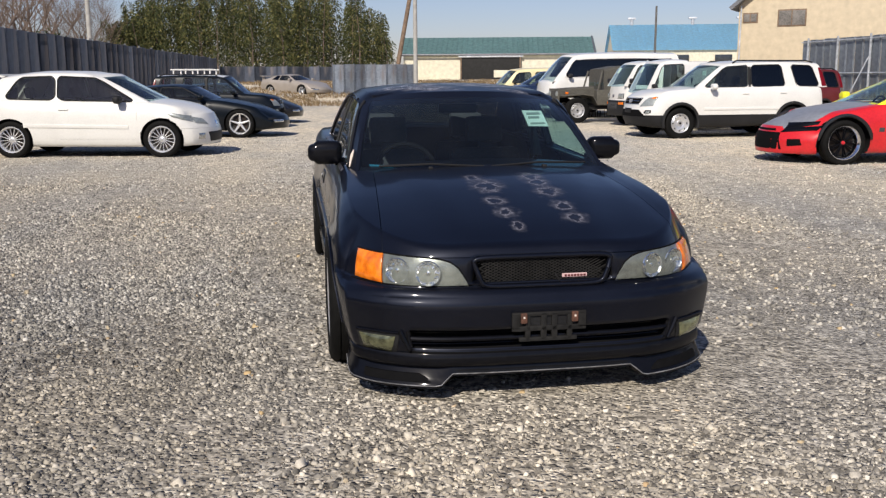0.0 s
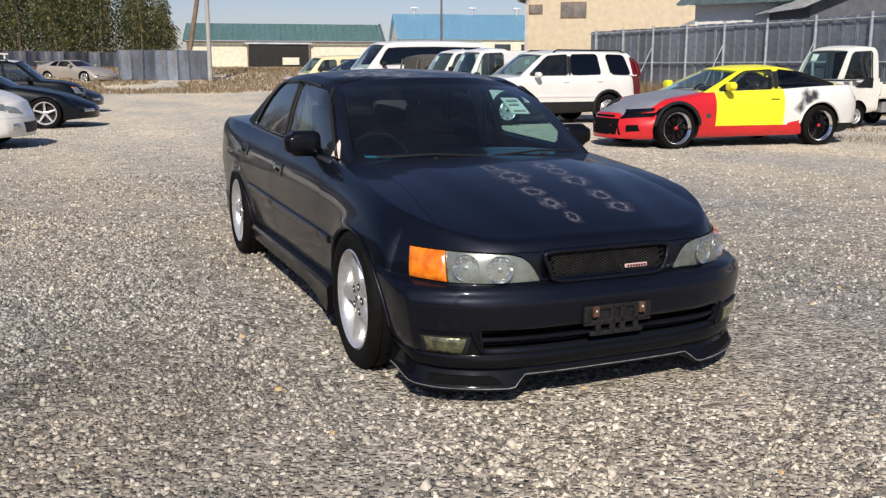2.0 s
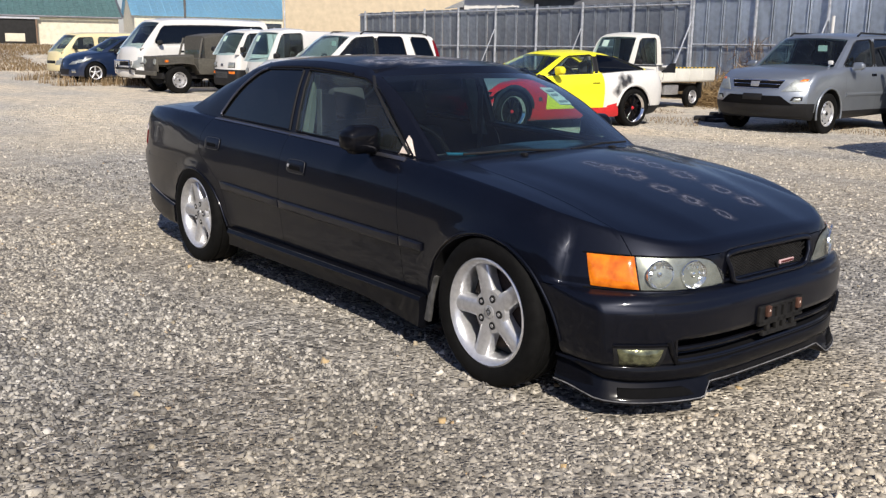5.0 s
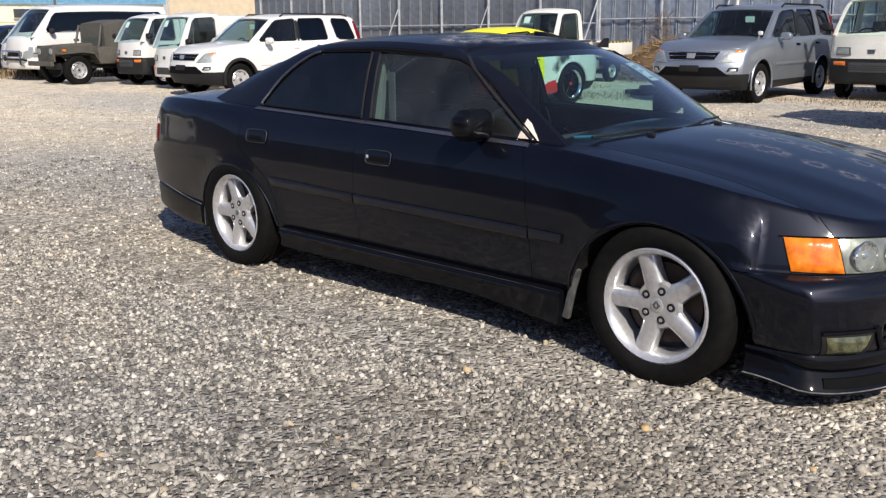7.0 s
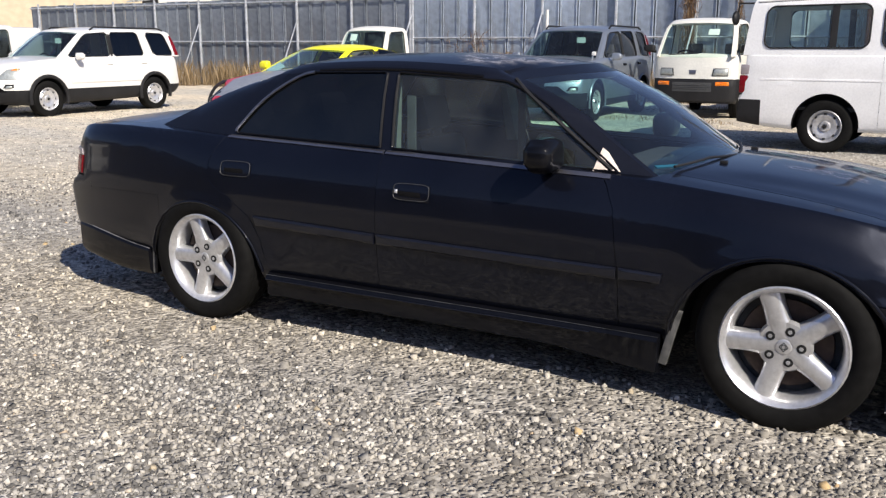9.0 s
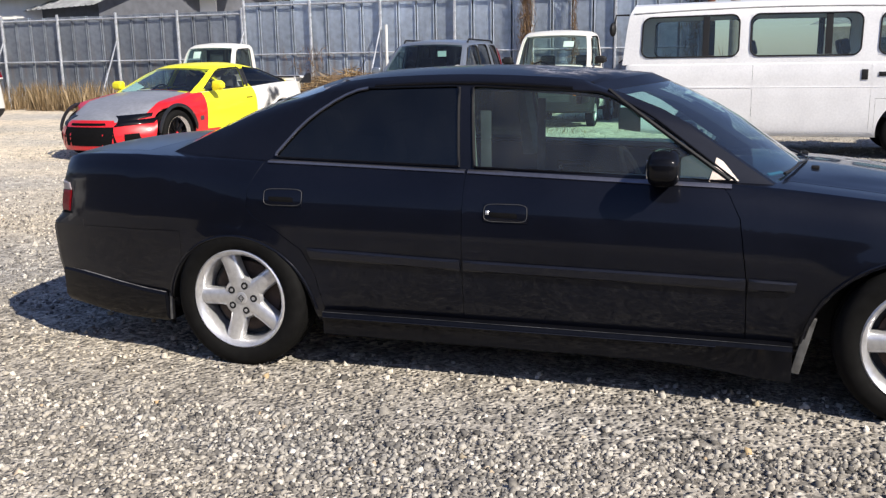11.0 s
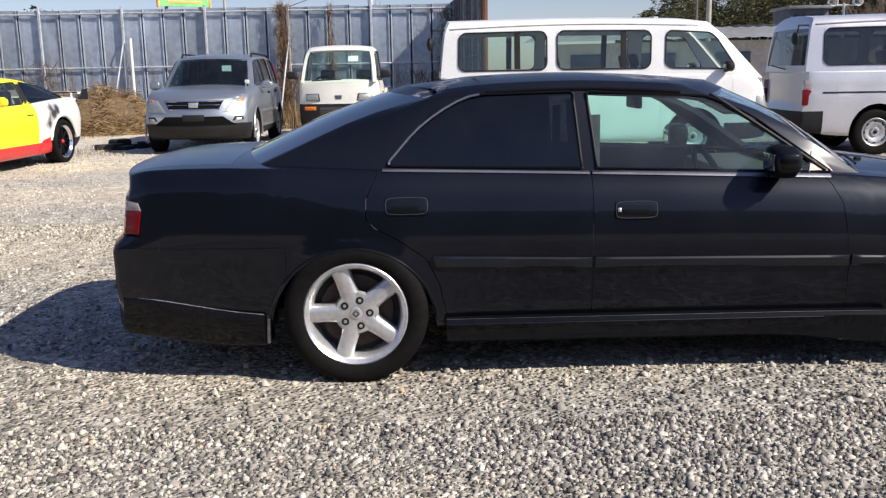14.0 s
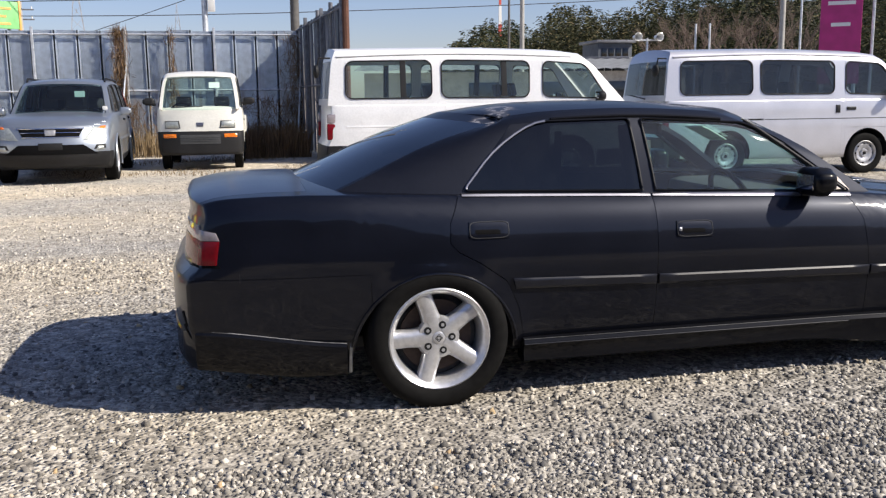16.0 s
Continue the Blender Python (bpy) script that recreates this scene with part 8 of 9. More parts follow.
def hatch_spec(name, label, at, paint, wheel, group=""):
    return dict(
        name=name, at=at, label=label, category="car", paint=M[paint], group=group,
        top=((-1.95, 0.68), (-1.8, 0.745), (-1.5, 0.825), (-1.1, 0.885), (-0.8, 0.905), (0.5, 0.93), (1.4, 0.955), (1.88, 0.93)),
        bot=((-1.95, 0.19), (-1.4, 0.17), (1.4, 0.19), (1.88, 0.28)),
        width=((-1.95, 0.72), (-1.6, 0.79), (-1.22, 0.825), (0, 0.815), (1.22, 0.83), (1.6, 0.80), (1.88, 0.74)),
        section=SECTION, nose=((0.15, 0.02), (0.35, 0.0), (0.45, 0.015), (0.55, 0.05), (0.7, 0.11)), tail=((0.2, 0.05), (0.45, 0.0), (0.6, 0.02), (0.95, 0.10)),
        crown=((-1.95, 0.03), (-1.2, 0.06), (1.8, 0.03)), sweep=(0.24, 0.22), nose_len=0.7, tail_len=0.4,
        cabin=dict(round=0.10, lines=((-1.08, -0.18), (-0.86, -0.10), (0.45, 0.47), (0.49, 0.51), (1.34, 1.06), (1.74, 1.42)),
                   belt=((-1.08, 0.86), (-0.7, 0.895), (0.5, 0.925), (1.74, 0.96)), roof=((-0.16, 1.33), (0.1, 1.375), (0.7, 1.385), (1.42, 1.32)),
                   half=((0, 0.735), (0.5, 0.66), (0.85, 0.60), (0.95, 0.57), (1, 0.52)), bulge=(0.20, 0.10), crown=0.04,
                   panes=((1, 2, "pale_tint"), (3, 4, "pale_tint")), windscreen="screen", rear_window="dark_tint"),
        arches=((-1.22, 0.30, 0.345), (1.22, 0.30, 0.345)), axles=(-1.22, 1.22), track=0.815, wheel=wheel,
        cut_y=(-0.88, -0.84, 0.50, -1.5, 1.5), cut_z=(0.30, 0.47, 0.62), cut_planes=[((0.58, 0, 0), (1, 0, 0)), ((-0.58, 0, 0), (1, 0, 0))],
        panels=sorter(-0.88, 9, -1.22, 1.22, 0.345, 0.47, 0.47, ((-0.84, 0.50),), 0.30, 0.58, False, 0.75, 0.62), panel_mats={},
        mirror_at=(0.89, -0.56, 0.95), mirror_mat=M["plastic"], floor=0.3, driver=(-0.34, 0.1), seats=(0.15, 0.95), seat_h=0.6,
        patches=[("headlamp", "front", ((0.36, 0.53), (0.62, 0.555), (0.64, 0.66), (0.46, 0.625)), "lamp_bowl", 0.012),
                 ("headlamp", "right", ((-1.70, 0.575), (-1.40, 0.665), (-1.30, 0.745), (-1.66, 0.675)), "lamp_bowl", 0.012),
                 ("bumper_intake", "front", ((-0.36, 0.24), (0.36, 0.24), (0.42, 0.40), (-0.42, 0.40)), "plastic", 0.006, False),
                 ("fog_lamp", "front", ((0.50, 0.29), (0.62, 0.29), (0.62, 0.39), (0.50, 0.39)), "lamp_dim", 0.01),
                 ("emblem", "front", ((-0.05, 0.50), (0.05, 0.50), (0.05, 0.58), (-0.05, 0.58)), "chrome", 0.01, False),
                 ("side_moulding", "right", ((-0.70, 0.47), (1.0, 0.50), (1.0, 0.56), (-0.70, 0.53)), paint, 0.012),
                 ("door_handle", "right", ((0.26, 0.775), (0.42, 0.775), (0.42, 0.81), (0.26, 0.81)), paint, 0.022),
                 ("tail_lamp", "right", ((1.62, 0.66), (1.78, 0.66), (1.74, 0.90), (1.60, 0.90)), "red_lens", 0.012)])


hs = hatch_spec("hatchback_car", "white three-door hatchback with multi-spoke wheels", facing(-4.57, 11.55, -9), "white_paint", ("multi", 0.305, 0.215, 0.19))
hs["scale"] = (1.03, 1.06, 1.035)
e, _, ht = vehicle(hs)
part("roof_spoiler", loft([[(x, 1.36, 1.34), (x, 1.60, 1.375), (x, 1.62, 1.35), (x, 1.40, 1.31)] for x in (-0.52, 0, 0.52)]), M["white_paint"], e)


def low_spec(name, label, at, paint, wheel, roof_paint=None, boot=True):
    """A low wedge-nosed sports car."""
    return dict(
        name=name, at=at, label=label, category="car", paint=M[paint],
        top=((-2.22, 0.46), (-2.0, 0.56), (-1.5, 0.70), (-1.0, 0.80), (-0.6, 0.85), (0.6, 0.88), (1.4, 0.92), (2.2, 0.90)),
        bot=((-2.22, 0.20), (-1.4, 0.16), (1.4, 0.18), (2.2, 0.28)),
        width=((-2.22, 0.82), (-1.8, 0.87), (-1.2, 0.90), (0, 0.88), (1.2, 0.90), (2.2, 0.84)),
        section=SECTION, nose=((0.15, 0.04), (0.35, 0.0), (0.46, 0.06), (0.6, 0.2)), tail=((0.2, 0.05), (0.5, 0.0), (0.9, 0.06)),
        crown=((-2.22, 0.02), (-1.2, 0.04), (2.2, 0.02)), sweep=(0.30, 0.2), nose_len=0.7, tail_len=0.4,
        cabin=dict(lines=((-0.66, 0.06), (-0.46, 0.14), (0.60, 0.56), (0.68, 0.64), (1.20, 0.85), (1.85, 1.0)),
                   belt=((-0.66, 0.81), (-0.4, 0.85), (1.85, 0.91)), roof=((0.06, 1.14), (0.3, 1.175), (1.0, 1.14)),
                   half=((0, 0.75), (0.5, 0.66), (0.85, 0.58), (0.95, 0.55), (1, 0.50)), bulge=(0.2, 0.12), crown=0.035,
                   panes=((1, 2, "tinted"), (3, 4, "dark_tint")), windscreen="tinted", rear_window="dark_tint"),
        arches=((-1.22, 0.30, 0.36), (1.22, 0.30, 0.36)), axles=(-1.22, 1.22), track=0.885, wheel=wheel,
        cut_y=(-0.62, -0.5, 0.62, -1.6, 1.6), cut_z=(0.30, 0.46, 0.53), cut_planes=[((0.62, 0, 0), (1, 0, 0)), ((-0.62, 0, 0), (1, 0, 0))],
        panels=sorter(-0.62, 9, -1.22, 1.22, 0.36, 0.46, 0.46, ((-0.5, 0.62),), 0.30, 0.62, False, 0.75, 0.53), panel_mats={},
        mirror_at=(0.93, -0.36, 0.92), floor=0.26, driver=(-0.34, 0.3), seats=(0.35,), seat_h=0.55,
        patches=[("side_marker", "right", ((-2.02, 0.40), (-1.86, 0.40), (-1.86, 0.44), (-2.02, 0.44)), "plastic", 0.008),
                 ("turn_lamp", "front", ((0.45, 0.34), (0.74, 0.34), (0.74, 0.40), (0.45, 0.40)), "lamp_dim", 0.008),
                 ("tail_lamp", "rear", ((0.40, 0.60), (0.76, 0.60), (0.76, 0.72), (0.40, 0.72)), "red_lens", 0.01)])


vehicle(low_spec("sports_car", "dark green-black sports car with five-spoke wheels", facing(-3.62, 16.6, -6), "green_black", ("star", 0.325, 0.235, 0.24)))
sp = suv_spec("suv_car", "off-roader with white roof rack and dark bonnet", facing(-3.35, 20.3, -4), "green_black")
sp["scale"] = (0.88, 0.80, 0.87)
sp["roof_mat"] = M["white_paint"]
sp["cabin"]["panes"] = ((1, 2, "clear"), (3, 4, "clear"), (5, 6, "clear"))
e, _, _ = vehicle(sp)
finish_suv(e)
for y in (0.2, 0.6, 1.0, 1.4):
    part("rack_bar", tube(bmesh.new(), [(-0.55, y, 1.66), (-0.55, y, 1.80), (0.55, y, 1.80), (0.55, y, 1.66)], 0.025, 6), M["white_paint"], e)
for x in (-0.55, 0.0, 0.55):
    part("rack_rail", tube(bmesh.new(), [(x, 0.1, 1.80), (x, 1.5, 1.80)], 0.022, 6), M["white_paint"], e)
vehicle(low_spec("coupe_car", "black coupe parked beyond the off-roader", facing(-3.35, 23.2, -5), "dark_paint", ("star", 0.31, 0.21, 0.2)))
sv = low_spec("coupe_car", "silver coupe standing on the dry bank", facing(-1.7, 47.0, -44, 0.36), "tan_paint", ("star", 0.31, 0.22, 0.2))
e, _, _ = vehicle(sv)
part("rear_wing", loft([[(x, 1.9, 1.10), (x, 2.2, 1.14), (x, 2.2, 1.11), (x, 1.9, 1.07)] for x in (-0.7, 0, 0.7)]), M["tan_paint"], e)
for sd in (-0.55, 0.55):
    part("wing_stay", boxed(sd - 0.02, sd + 0.02, 1.95, 2.15, 0.88, 1.10, bevel=0.006), M["tan_paint"], e)


def minivan(label, at, paint, dark=True, scale=(1, 1, 1), panes="dark_tint"):
    s = van_spec("minivan", label, at, paint, dark)
    s["scale"] = scale
    s["wheel"] = ("cover", 0.325, 0.2, 0.2)
    s["cabin"]["panes"] = ((1, 2, panes), (3, 4, panes), (5, 6, panes))
    s["panel_mats"] = {}
    if paint == "white_paint" and panes == "dark_tint":
        s["cabin"]["panes"] = ((1, 6, panes),)
        s["patches"] = [p for p in s["patches"] if p[0] != "window_divider"]
    return vehicle(s)[0]


mv = minivan("tall white four-wheel-drive minivan with blacked windows", facing(8.9, 24.2, 184), "white_paint", True, (1.05, 1.0, 1.08))
part("bull_bar", tube(bmesh.new(), [(-0.5, -2.2, 0.35), (-0.5, -2.42, 0.42), (-0.5, -2.42, 0.75), (0.5, -2.42, 0.75), (0.5, -2.42, 0.42), (0.5, -2.2, 0.35)], 0.03, 8), M["chrome"], mv)
part("front_rack", tube(bmesh.new(), [(-0.6, -2.2, 0.5), (-0.6, -2.40, 0.55), (0.6, -2.40, 0.55), (0.6, -2.2, 0.5)], 0.03, 8), M["plastic"], mv)
b1 = hatch_spec("minivan", "dark blue people carrier parked in the row", facing(8.2, 28.9, 184), "navy_paint", ("star", 0.31, 0.2, 0.19))
b1["scale"] = (1.05, 1.1, 1.12)
vehicle(b1)
minivan("white panel van standing in the row", facing(9.3, 26.7, 184), "white_paint", True, (0.95, 0.85, 0.9), "tinted")
minivan("faded yellow van at the end of the row", facing(8.9, 33.0, 184), "yellow_van", True, (1.0, 0.9, 0.88), "tinted")


def jeep(at):
    e = thing("jeep", at, "olive open-topped military jeep with canvas hood", "car")
    m = M["olive_paint"]
    part("body_tub", boxed(-0.66, 0.66, -0.55, 1.35, 0.50, 0.95, bevel=0.04), m, e)
    part("hood", loft([[(-0.40, y, 0.72), (-0.40, y, zt - 0.04), (-0.34, y, zt), (0.34, y, zt), (0.40, y, zt - 0.04), (0.40, y, 0.72)] for y, zt in ((-1.62, 0.98), (-1.2, 1.01), (-0.55, 1.04))]), m, e)
    part("grille", boxed(-0.42, 0.42, -1.66, -1.61, 0.58, 0.99, bevel=0.015), m, e)
    for x in (-0.18, -0.09, 0, 0.09, 0.18):
        part("grille_slot", boxed(x - 0.02, x + 0.02, -1.665, -1.655, 0.66, 0.92), M["interior"], e)
    for sd in (-1, 1):
        part("fender", loft([[(sd * 0.40, y, z), (sd * 0.74, y, z), (sd * 0.74, y, z - 0.03), (sd * 0.40, y, z - 0.03)] for y, z in ((-1.62, 0.80), (-1.0, 0.84), (-0.70, 0.80), (-0.55, 0.55))]), m, e)
        lamp = bmesh.new()
        lathe(lamp, [(0, 0.0), (-0.02, 0.06), (0, 0.085), (0.06, 0.07), (0.08, 0.0)], 18, pose(sd * 0.31, -1.67, 0.84, 0, 0, 90))
        part("headlamp", lamp, M["lamp_bowl"], e)
        part("side_lamp", boxed(sd * 0.60 - 0.05, sd * 0.60 + 0.05, -1.5, -1.42, 0.83, 0.90, bevel=0.02), M["amber"], e)
        part("screen_post", tube(bmesh.new(), [(sd * 0.62, -0.50, 0.95), (sd * 0.58, -0.36, 1.50)], 0.03, 6), m, e)
    part("windscreen", boxed(-0.56, 0.56, -0.46, -0.44, 1.02, 1.46, m=pose(0, -0.02, 0, -8)), M["clear"], e)
    part("canvas_hood", loft([[(-0.64, y, 0.95), (-0.60, y, zt - 0.06), (-0.5, y, zt), (0.5, y, zt), (0.60, y, zt - 0.06), (0.64, y, 0.95)] for y, zt in ((-0.32, 1.55), (0.2, 1.64), (0.9, 1.62), (1.35, 1.45))]), m, e)
    part("bumper", boxed(-0.62, 0.62, -1.85, -1.76, 0.48, 0.60, bevel=0.02), m, e)
    for y in (-1.15, 0.9):
        for x in (-1, 1):
            add_wheel(e, x * 0.62, y, 0.36, "steel", 0.37, 0.21, 0.19)
    part("underside", boxed(-0.4, 0.4, -1.5, 1.3, 0.38, 0.55, bevel=0.03), M["plastic"], e)


jeep(facing(7.9, 21.2, 184))


# ---- trees, woods, weeds ----
M["bamboo_leaf"] = island_material("bamboo_leaf", ((0.0, (0.012, 0.018, 0.006)), (0.4, (0.036, 0.046, 0.013)), (0.75, (0.088, 0.092, 0.026)), (1.0, (0.19, 0.165, 0.06))), 0.7, 0.3)
M["wood_leaf"] = island_material("wood_leaf", ((0.0, (0.012, 0.018, 0.008)), (0.5, (0.03, 0.042, 0.016)), (0.8, (0.075, 0.075, 0.03)), (1.0, (0.15, 0.12, 0.06))), 0.75, 0.25)
M["bare_wood"] = mat("bare_wood", (0.13, 0.095, 0.075), 0.9, 0, 0, 0.3, 8)
M["dry_grass"] = island_material("dry_grass", ((0.0, (0.10, 0.070, 0.035)), (0.5, (0.22, 0.155, 0.085)), (1.0, (0.38, 0.29, 0.18))), 0.9, 0.15)
M["straw"] = island_material("straw", ((0.0, (0.12, 0.075, 0.035)), (0.5, (0.27, 0.18, 0.09)), (1.0, (0.46, 0.34, 0.19))), 0.9, 0.15)
M["vine"] = island_material("vine", ((0.0, (0.09, 0.055, 0.03)), (1.0, (0.28, 0.18, 0.10))), 0.9, 0.15)
rng = np.random.default_rng(11)


def leaf_quads(centres, along, across):
    """Four-cornered leaves from their centres and half axes."""
    V = np.stack([centres - along, centres + across * 0.7 - along * 0.1, centres + along, centres - across * 0.7 + along * 0.1], 1).reshape(-1, 3)
    return V, np.arange(len(V)).reshape(-1, 4)


def grove(name, label, plumes, per, leaf, material, droop=0.8, slim=0.42):
    """Many slender crowns (x, y, base, height, spread) of small drooping leaves."""
    C, A, W = [], [], []
    for x, y, z0, h, sp in plumes:
        n = per
        f = rng.beta(1.5, 1.15, n)
        ang = rng.uniform(0, 2 * np.pi, n)
        rad = sp * (0.25 + 0.95 * np.sin(np.pi * np.clip(f * 0.86 + 0.12, 0, 1)) ** 0.8) * np.sqrt(rng.uniform(0.1, 1, n)) * (1 + 0.25 * np.sin(f * 17 + x))
        lean = 0.5 * (f ** 3) * sp * np.cos(x * 3)
        c = np.stack([x + lean + rad * np.cos(ang), y + rad * np.sin(ang), z0 + h * (0.05 + 0.95 * f) - 0.25 * rad], 1)
        d = np.stack([np.cos(ang) * 0.7, np.sin(ang) * 0.7, -droop * rng.uniform(0.3, 1.2, n)], 1)
        d /= np.linalg.norm(d, axis=1)[:, None]
        s = leaf * rng.uniform(0.6, 1.4, n)[:, None]
        side = np.cross(d, rng.normal(size=(n, 3)))
        side /= np.linalg.norm(side, axis=1)[:, None]
        C.append(c)
        A.append(d * s)
        W.append(side * s * slim)
    V, F = leaf_quads(np.concatenate(C), np.concatenate(A), np.concatenate(W))
    return tagged(many(name, V, F, material), label, "trees", kind="stuff")


plumes = []
for k in range(215):
    az = rng.uniform(-11.6, 4.6)
    d = rng.uniform(72, 90)
    x, y = -0.85 + d * math.tan(math.radians(az)), -5.6 + d
    edge = min(1, 0.55 + 0.12 * min(az + 11.8, 5.0 - az))
    plumes.append((x, y, 0.9, d * 0.098 * edge * rng.uniform(0.74, 1.14) + 0.3, rng.uniform(0.55, 0.95)))
grove("bamboo_grove", "dense dark green bamboo grove behind the fence", plumes, 600, 0.122, M["bamboo_leaf"])
culms = bmesh.new()
for x, y, z0, h, sp in plumes[:70]:
    tube(culms, [(x, y, z0 - 1), (x + 0.1, y, z0 + h * 0.5), (x + 0.3 * math.cos(x * 3), y, z0 + h)], [0.06, 0.045, 0.015], 5)
tagged(part("bamboo_culms", culms, M["bare_wood"]), "thin bamboo culms inside the grove", "bamboo", kind="stuff")


def grow(bm, p, d, length, r, depth, rnd):
    """A tapered limb that forks into thinner ones."""
    q = p + d * length * 0.5 + Vector((rnd.uniform(-1, 1), rnd.uniform(-1, 1), 0)) * length * 0.06
    e = p + d * length
    tube(bm, [p, q, e], [r, r * 0.8, r * 0.6], 5 if depth > 2 else 4, depth > 3)
    if depth == 0:
        return
    for k in range(3 if depth > 1 else 4):
        nd = (d + Vector((rnd.uniform(-1, 1), rnd.uniform(-1, 1), rnd.uniform(-0.15, 0.7))) * 0.62).normalized()
        grow(bm, p + d * length * rnd.uniform(0.55, 1.0), nd, length * rnd.uniform(0.55, 0.75), r * 0.5, depth - 1, rnd)


def bare_tree(x, y, z, h, seed, label="bare brown winter tree"):
    e = thing("bare_tree", pose(x, y, z), label, "tree", "bare trees")
    rnd = random.Random(seed)
    bm = bmesh.new()
    tube(bm, [(0, 0, -0.3), (0.05, 0, h * 0.2), (0, 0.05, h * 0.4)], [h * 0.022, h * 0.018, h * 0.014], 7)
    part("trunk", bm, M["bare_wood"], e)
    bm = bmesh.new()
    for k in range(5):
        a = k * 2.4
        grow(bm, Vector((0, 0, h * (0.2 + 0.045 * k))), Vector((math.cos(a) * 0.6, math.sin(a) * 0.6, 1)).normalized(), h * 0.26, h * 0.010, 4, rnd)
    part("crown", bm, M["bare_wood"], e)


for k, (az, d, h) in enumerate(((-17.2, 60, 9.0), (-15.6, 66, 9.6), (-14.2, 72, 9.0), (-12.8, 80, 8.6), (-18.6, 52, 8.0), (-20.4, 56, 8.6), (-16.4, 74, 10.5), (-19.6, 66, 9.6), (-21.6, 62, 9.0))):
    bare_tree(-0.85 + d * math.tan(math.radians(az)), -5.6 + d, 0.5, h, k)


twigs = []
for k in range(34):
    az, d = rng.uniform(-22.5, -11.8), rng.uniform(62, 84)
    twigs.append((-0.85 + d * math.tan(math.radians(az)), -5.6 + d, 0.5, rng.uniform(6.0, 9.5), rng.uniform(0.8, 1.6)))
grove("bare_thicket", "tangle of bare purple-brown winter twigs", twigs, 420, 0.5, M["bare_wood"], -1.2, 0.022)


def leafy_tree(x, y, z, h, spread, n, leaf, label, seed):
    e = thing("tree", pose(x, y, z), label, "tree")
    rnd = random.Random(seed)
    bm = bmesh.new()
    tube(bm, [(0, 0, -0.3), (0.05, 0, h * 0.5), (0, 0, h * 0.8)], [h * 0.03, h * 0.02, h * 0.008], 7)
    for k in range(6):
        a = k * 2.4
        tube(bm, [(0, 0, h * (0.3 + 0.06 * k)), (math.cos(a) * spread * 0.7, math.sin(a) * spread * 0.7, h * (0.45 + 0.07 * k))], [h * 0.012, h * 0.004], 5)
    part("trunk", bm, M["bare_wood"], e)
    blobs = [(rnd.uniform(-1, 1) * spread * 0.6, rnd.uniform(-1, 1) * spread * 0.6, h * rnd.uniform(0.4, 0.9), spread * rnd.uniform(0.35, 0.6)) for _ in range(12)]
    C = []
    for bx, by, bz, br in blobs:
        v = rng.normal(size=(n // 12, 3))
        v = v / np.linalg.norm(v, axis=1)[:, None] * br * rng.uniform(0.5, 1.05, (n // 12, 1))
        C.append(v * np.array([1, 1, 0.8]) + np.array([bx, by, bz]))
    C = np.concatenate(C)
    d = rng.normal(size=C.shape)
    d /= np.linalg.norm(d, axis=1)[:, None]
    s = np.cross(d, rng.normal(size=C.shape))
    s /= np.linalg.norm(s, axis=1)[:, None]
    V, F = leaf_quads(C, d * leaf, s * leaf * 0.6)
    ob = many("crown", V, F, M["wood_leaf"])
    ob.parent = e


leafy_tree(-22.5, 55, 0.2, 5.2, 3.2, 3600, 0.16, "dark evergreen tree behind the fence", 1)
leafy_tree(-20.3, 64, 0.2, 4.6, 2.6, 2400, 0.16, "dark evergreen tree behind the fence", 2)
leafy_tree(36, 22.5, 0, 4.6, 2.2, 2400, 0.16, "green garden tree behind a roof", 3)
leafy_tree(39, 19.5, 0, 4.3, 1.8, 2000, 0.15, "green garden tree behind a roof", 4)

# wooded hill to the south-east
M["hill_leaf"] = island_material("hill_leaf", ((0.0, (0.014, 0.018, 0.009)), (0.4, (0.038, 0.044, 0.018)), (0.75, (0.09, 0.088, 0.038)), (1.0, (0.17, 0.135, 0.07))), 0.8, 0.25)
M["wood_floor"] = mat("wood_floor", (0.030, 0.028, 0.017), 0.95, 0, 0, 0.6, 1.5, 0.05)
skyline = curve((101.0, 0.045), (102.8, 0.066), (104.4, 0.090), (105.9, 0.094), (107.6, 0.080), (109.2, 0.106), (110.2, 0.108), (111.7, 0.096), (113.7, 0.106), (116, 0.124), (120, 0.146), (131, 0.152))
for kind_, lo, hi, n, per, m, lb in (("hill_woods", 102.2, 107.8, 60, 800, "wood_leaf", "round dark evergreens on a low hill"),
                                     ("hill_bamboo", 107.4, 115.2, 85, 800, "hill_leaf", "olive green bamboo on a low hill"),
                                     ("hill_woods", 115.0, 131, 130, 700, "wood_leaf", "tall dark winter woods on a low hill")):
    hill = []
    for k in range(n):
        az, d = rng.uniform(lo, hi), rng.uniform(88, 120)
        x, y = -4.5 + d * math.sin(math.radians(az)), 2.1 + d * math.cos(math.radians(az))
        hill.append((x, y, 0.0 if k % 3 else 0.5, max(2.0, d * skyline(az) * rng.uniform(0.74, 1.03)), rng.uniform(1.3, 2.6)))
    grove(kind_, lb, hill, per, 0.18, M[m], 0.3)
ridge = []
for k in range(60):
    az = 101.2 + 31 * k / 59
    top = 0.88 * skyline(az)
    row = []
    for d, f in ((112, 0.0), (118, 0.45), (124, 0.72), (130, 0.80), (150, 0.0)):
        x, y = -4.5 + d * math.sin(math.radians(az)), 2.1 + d * math.cos(math.radians(az))
        row.append((x, y, -0.3 + d * top * f * (1 + 0.13 * noise.noise(Vector((x * 0.35, y * 0.35, d))))))
    ridge.append(row)
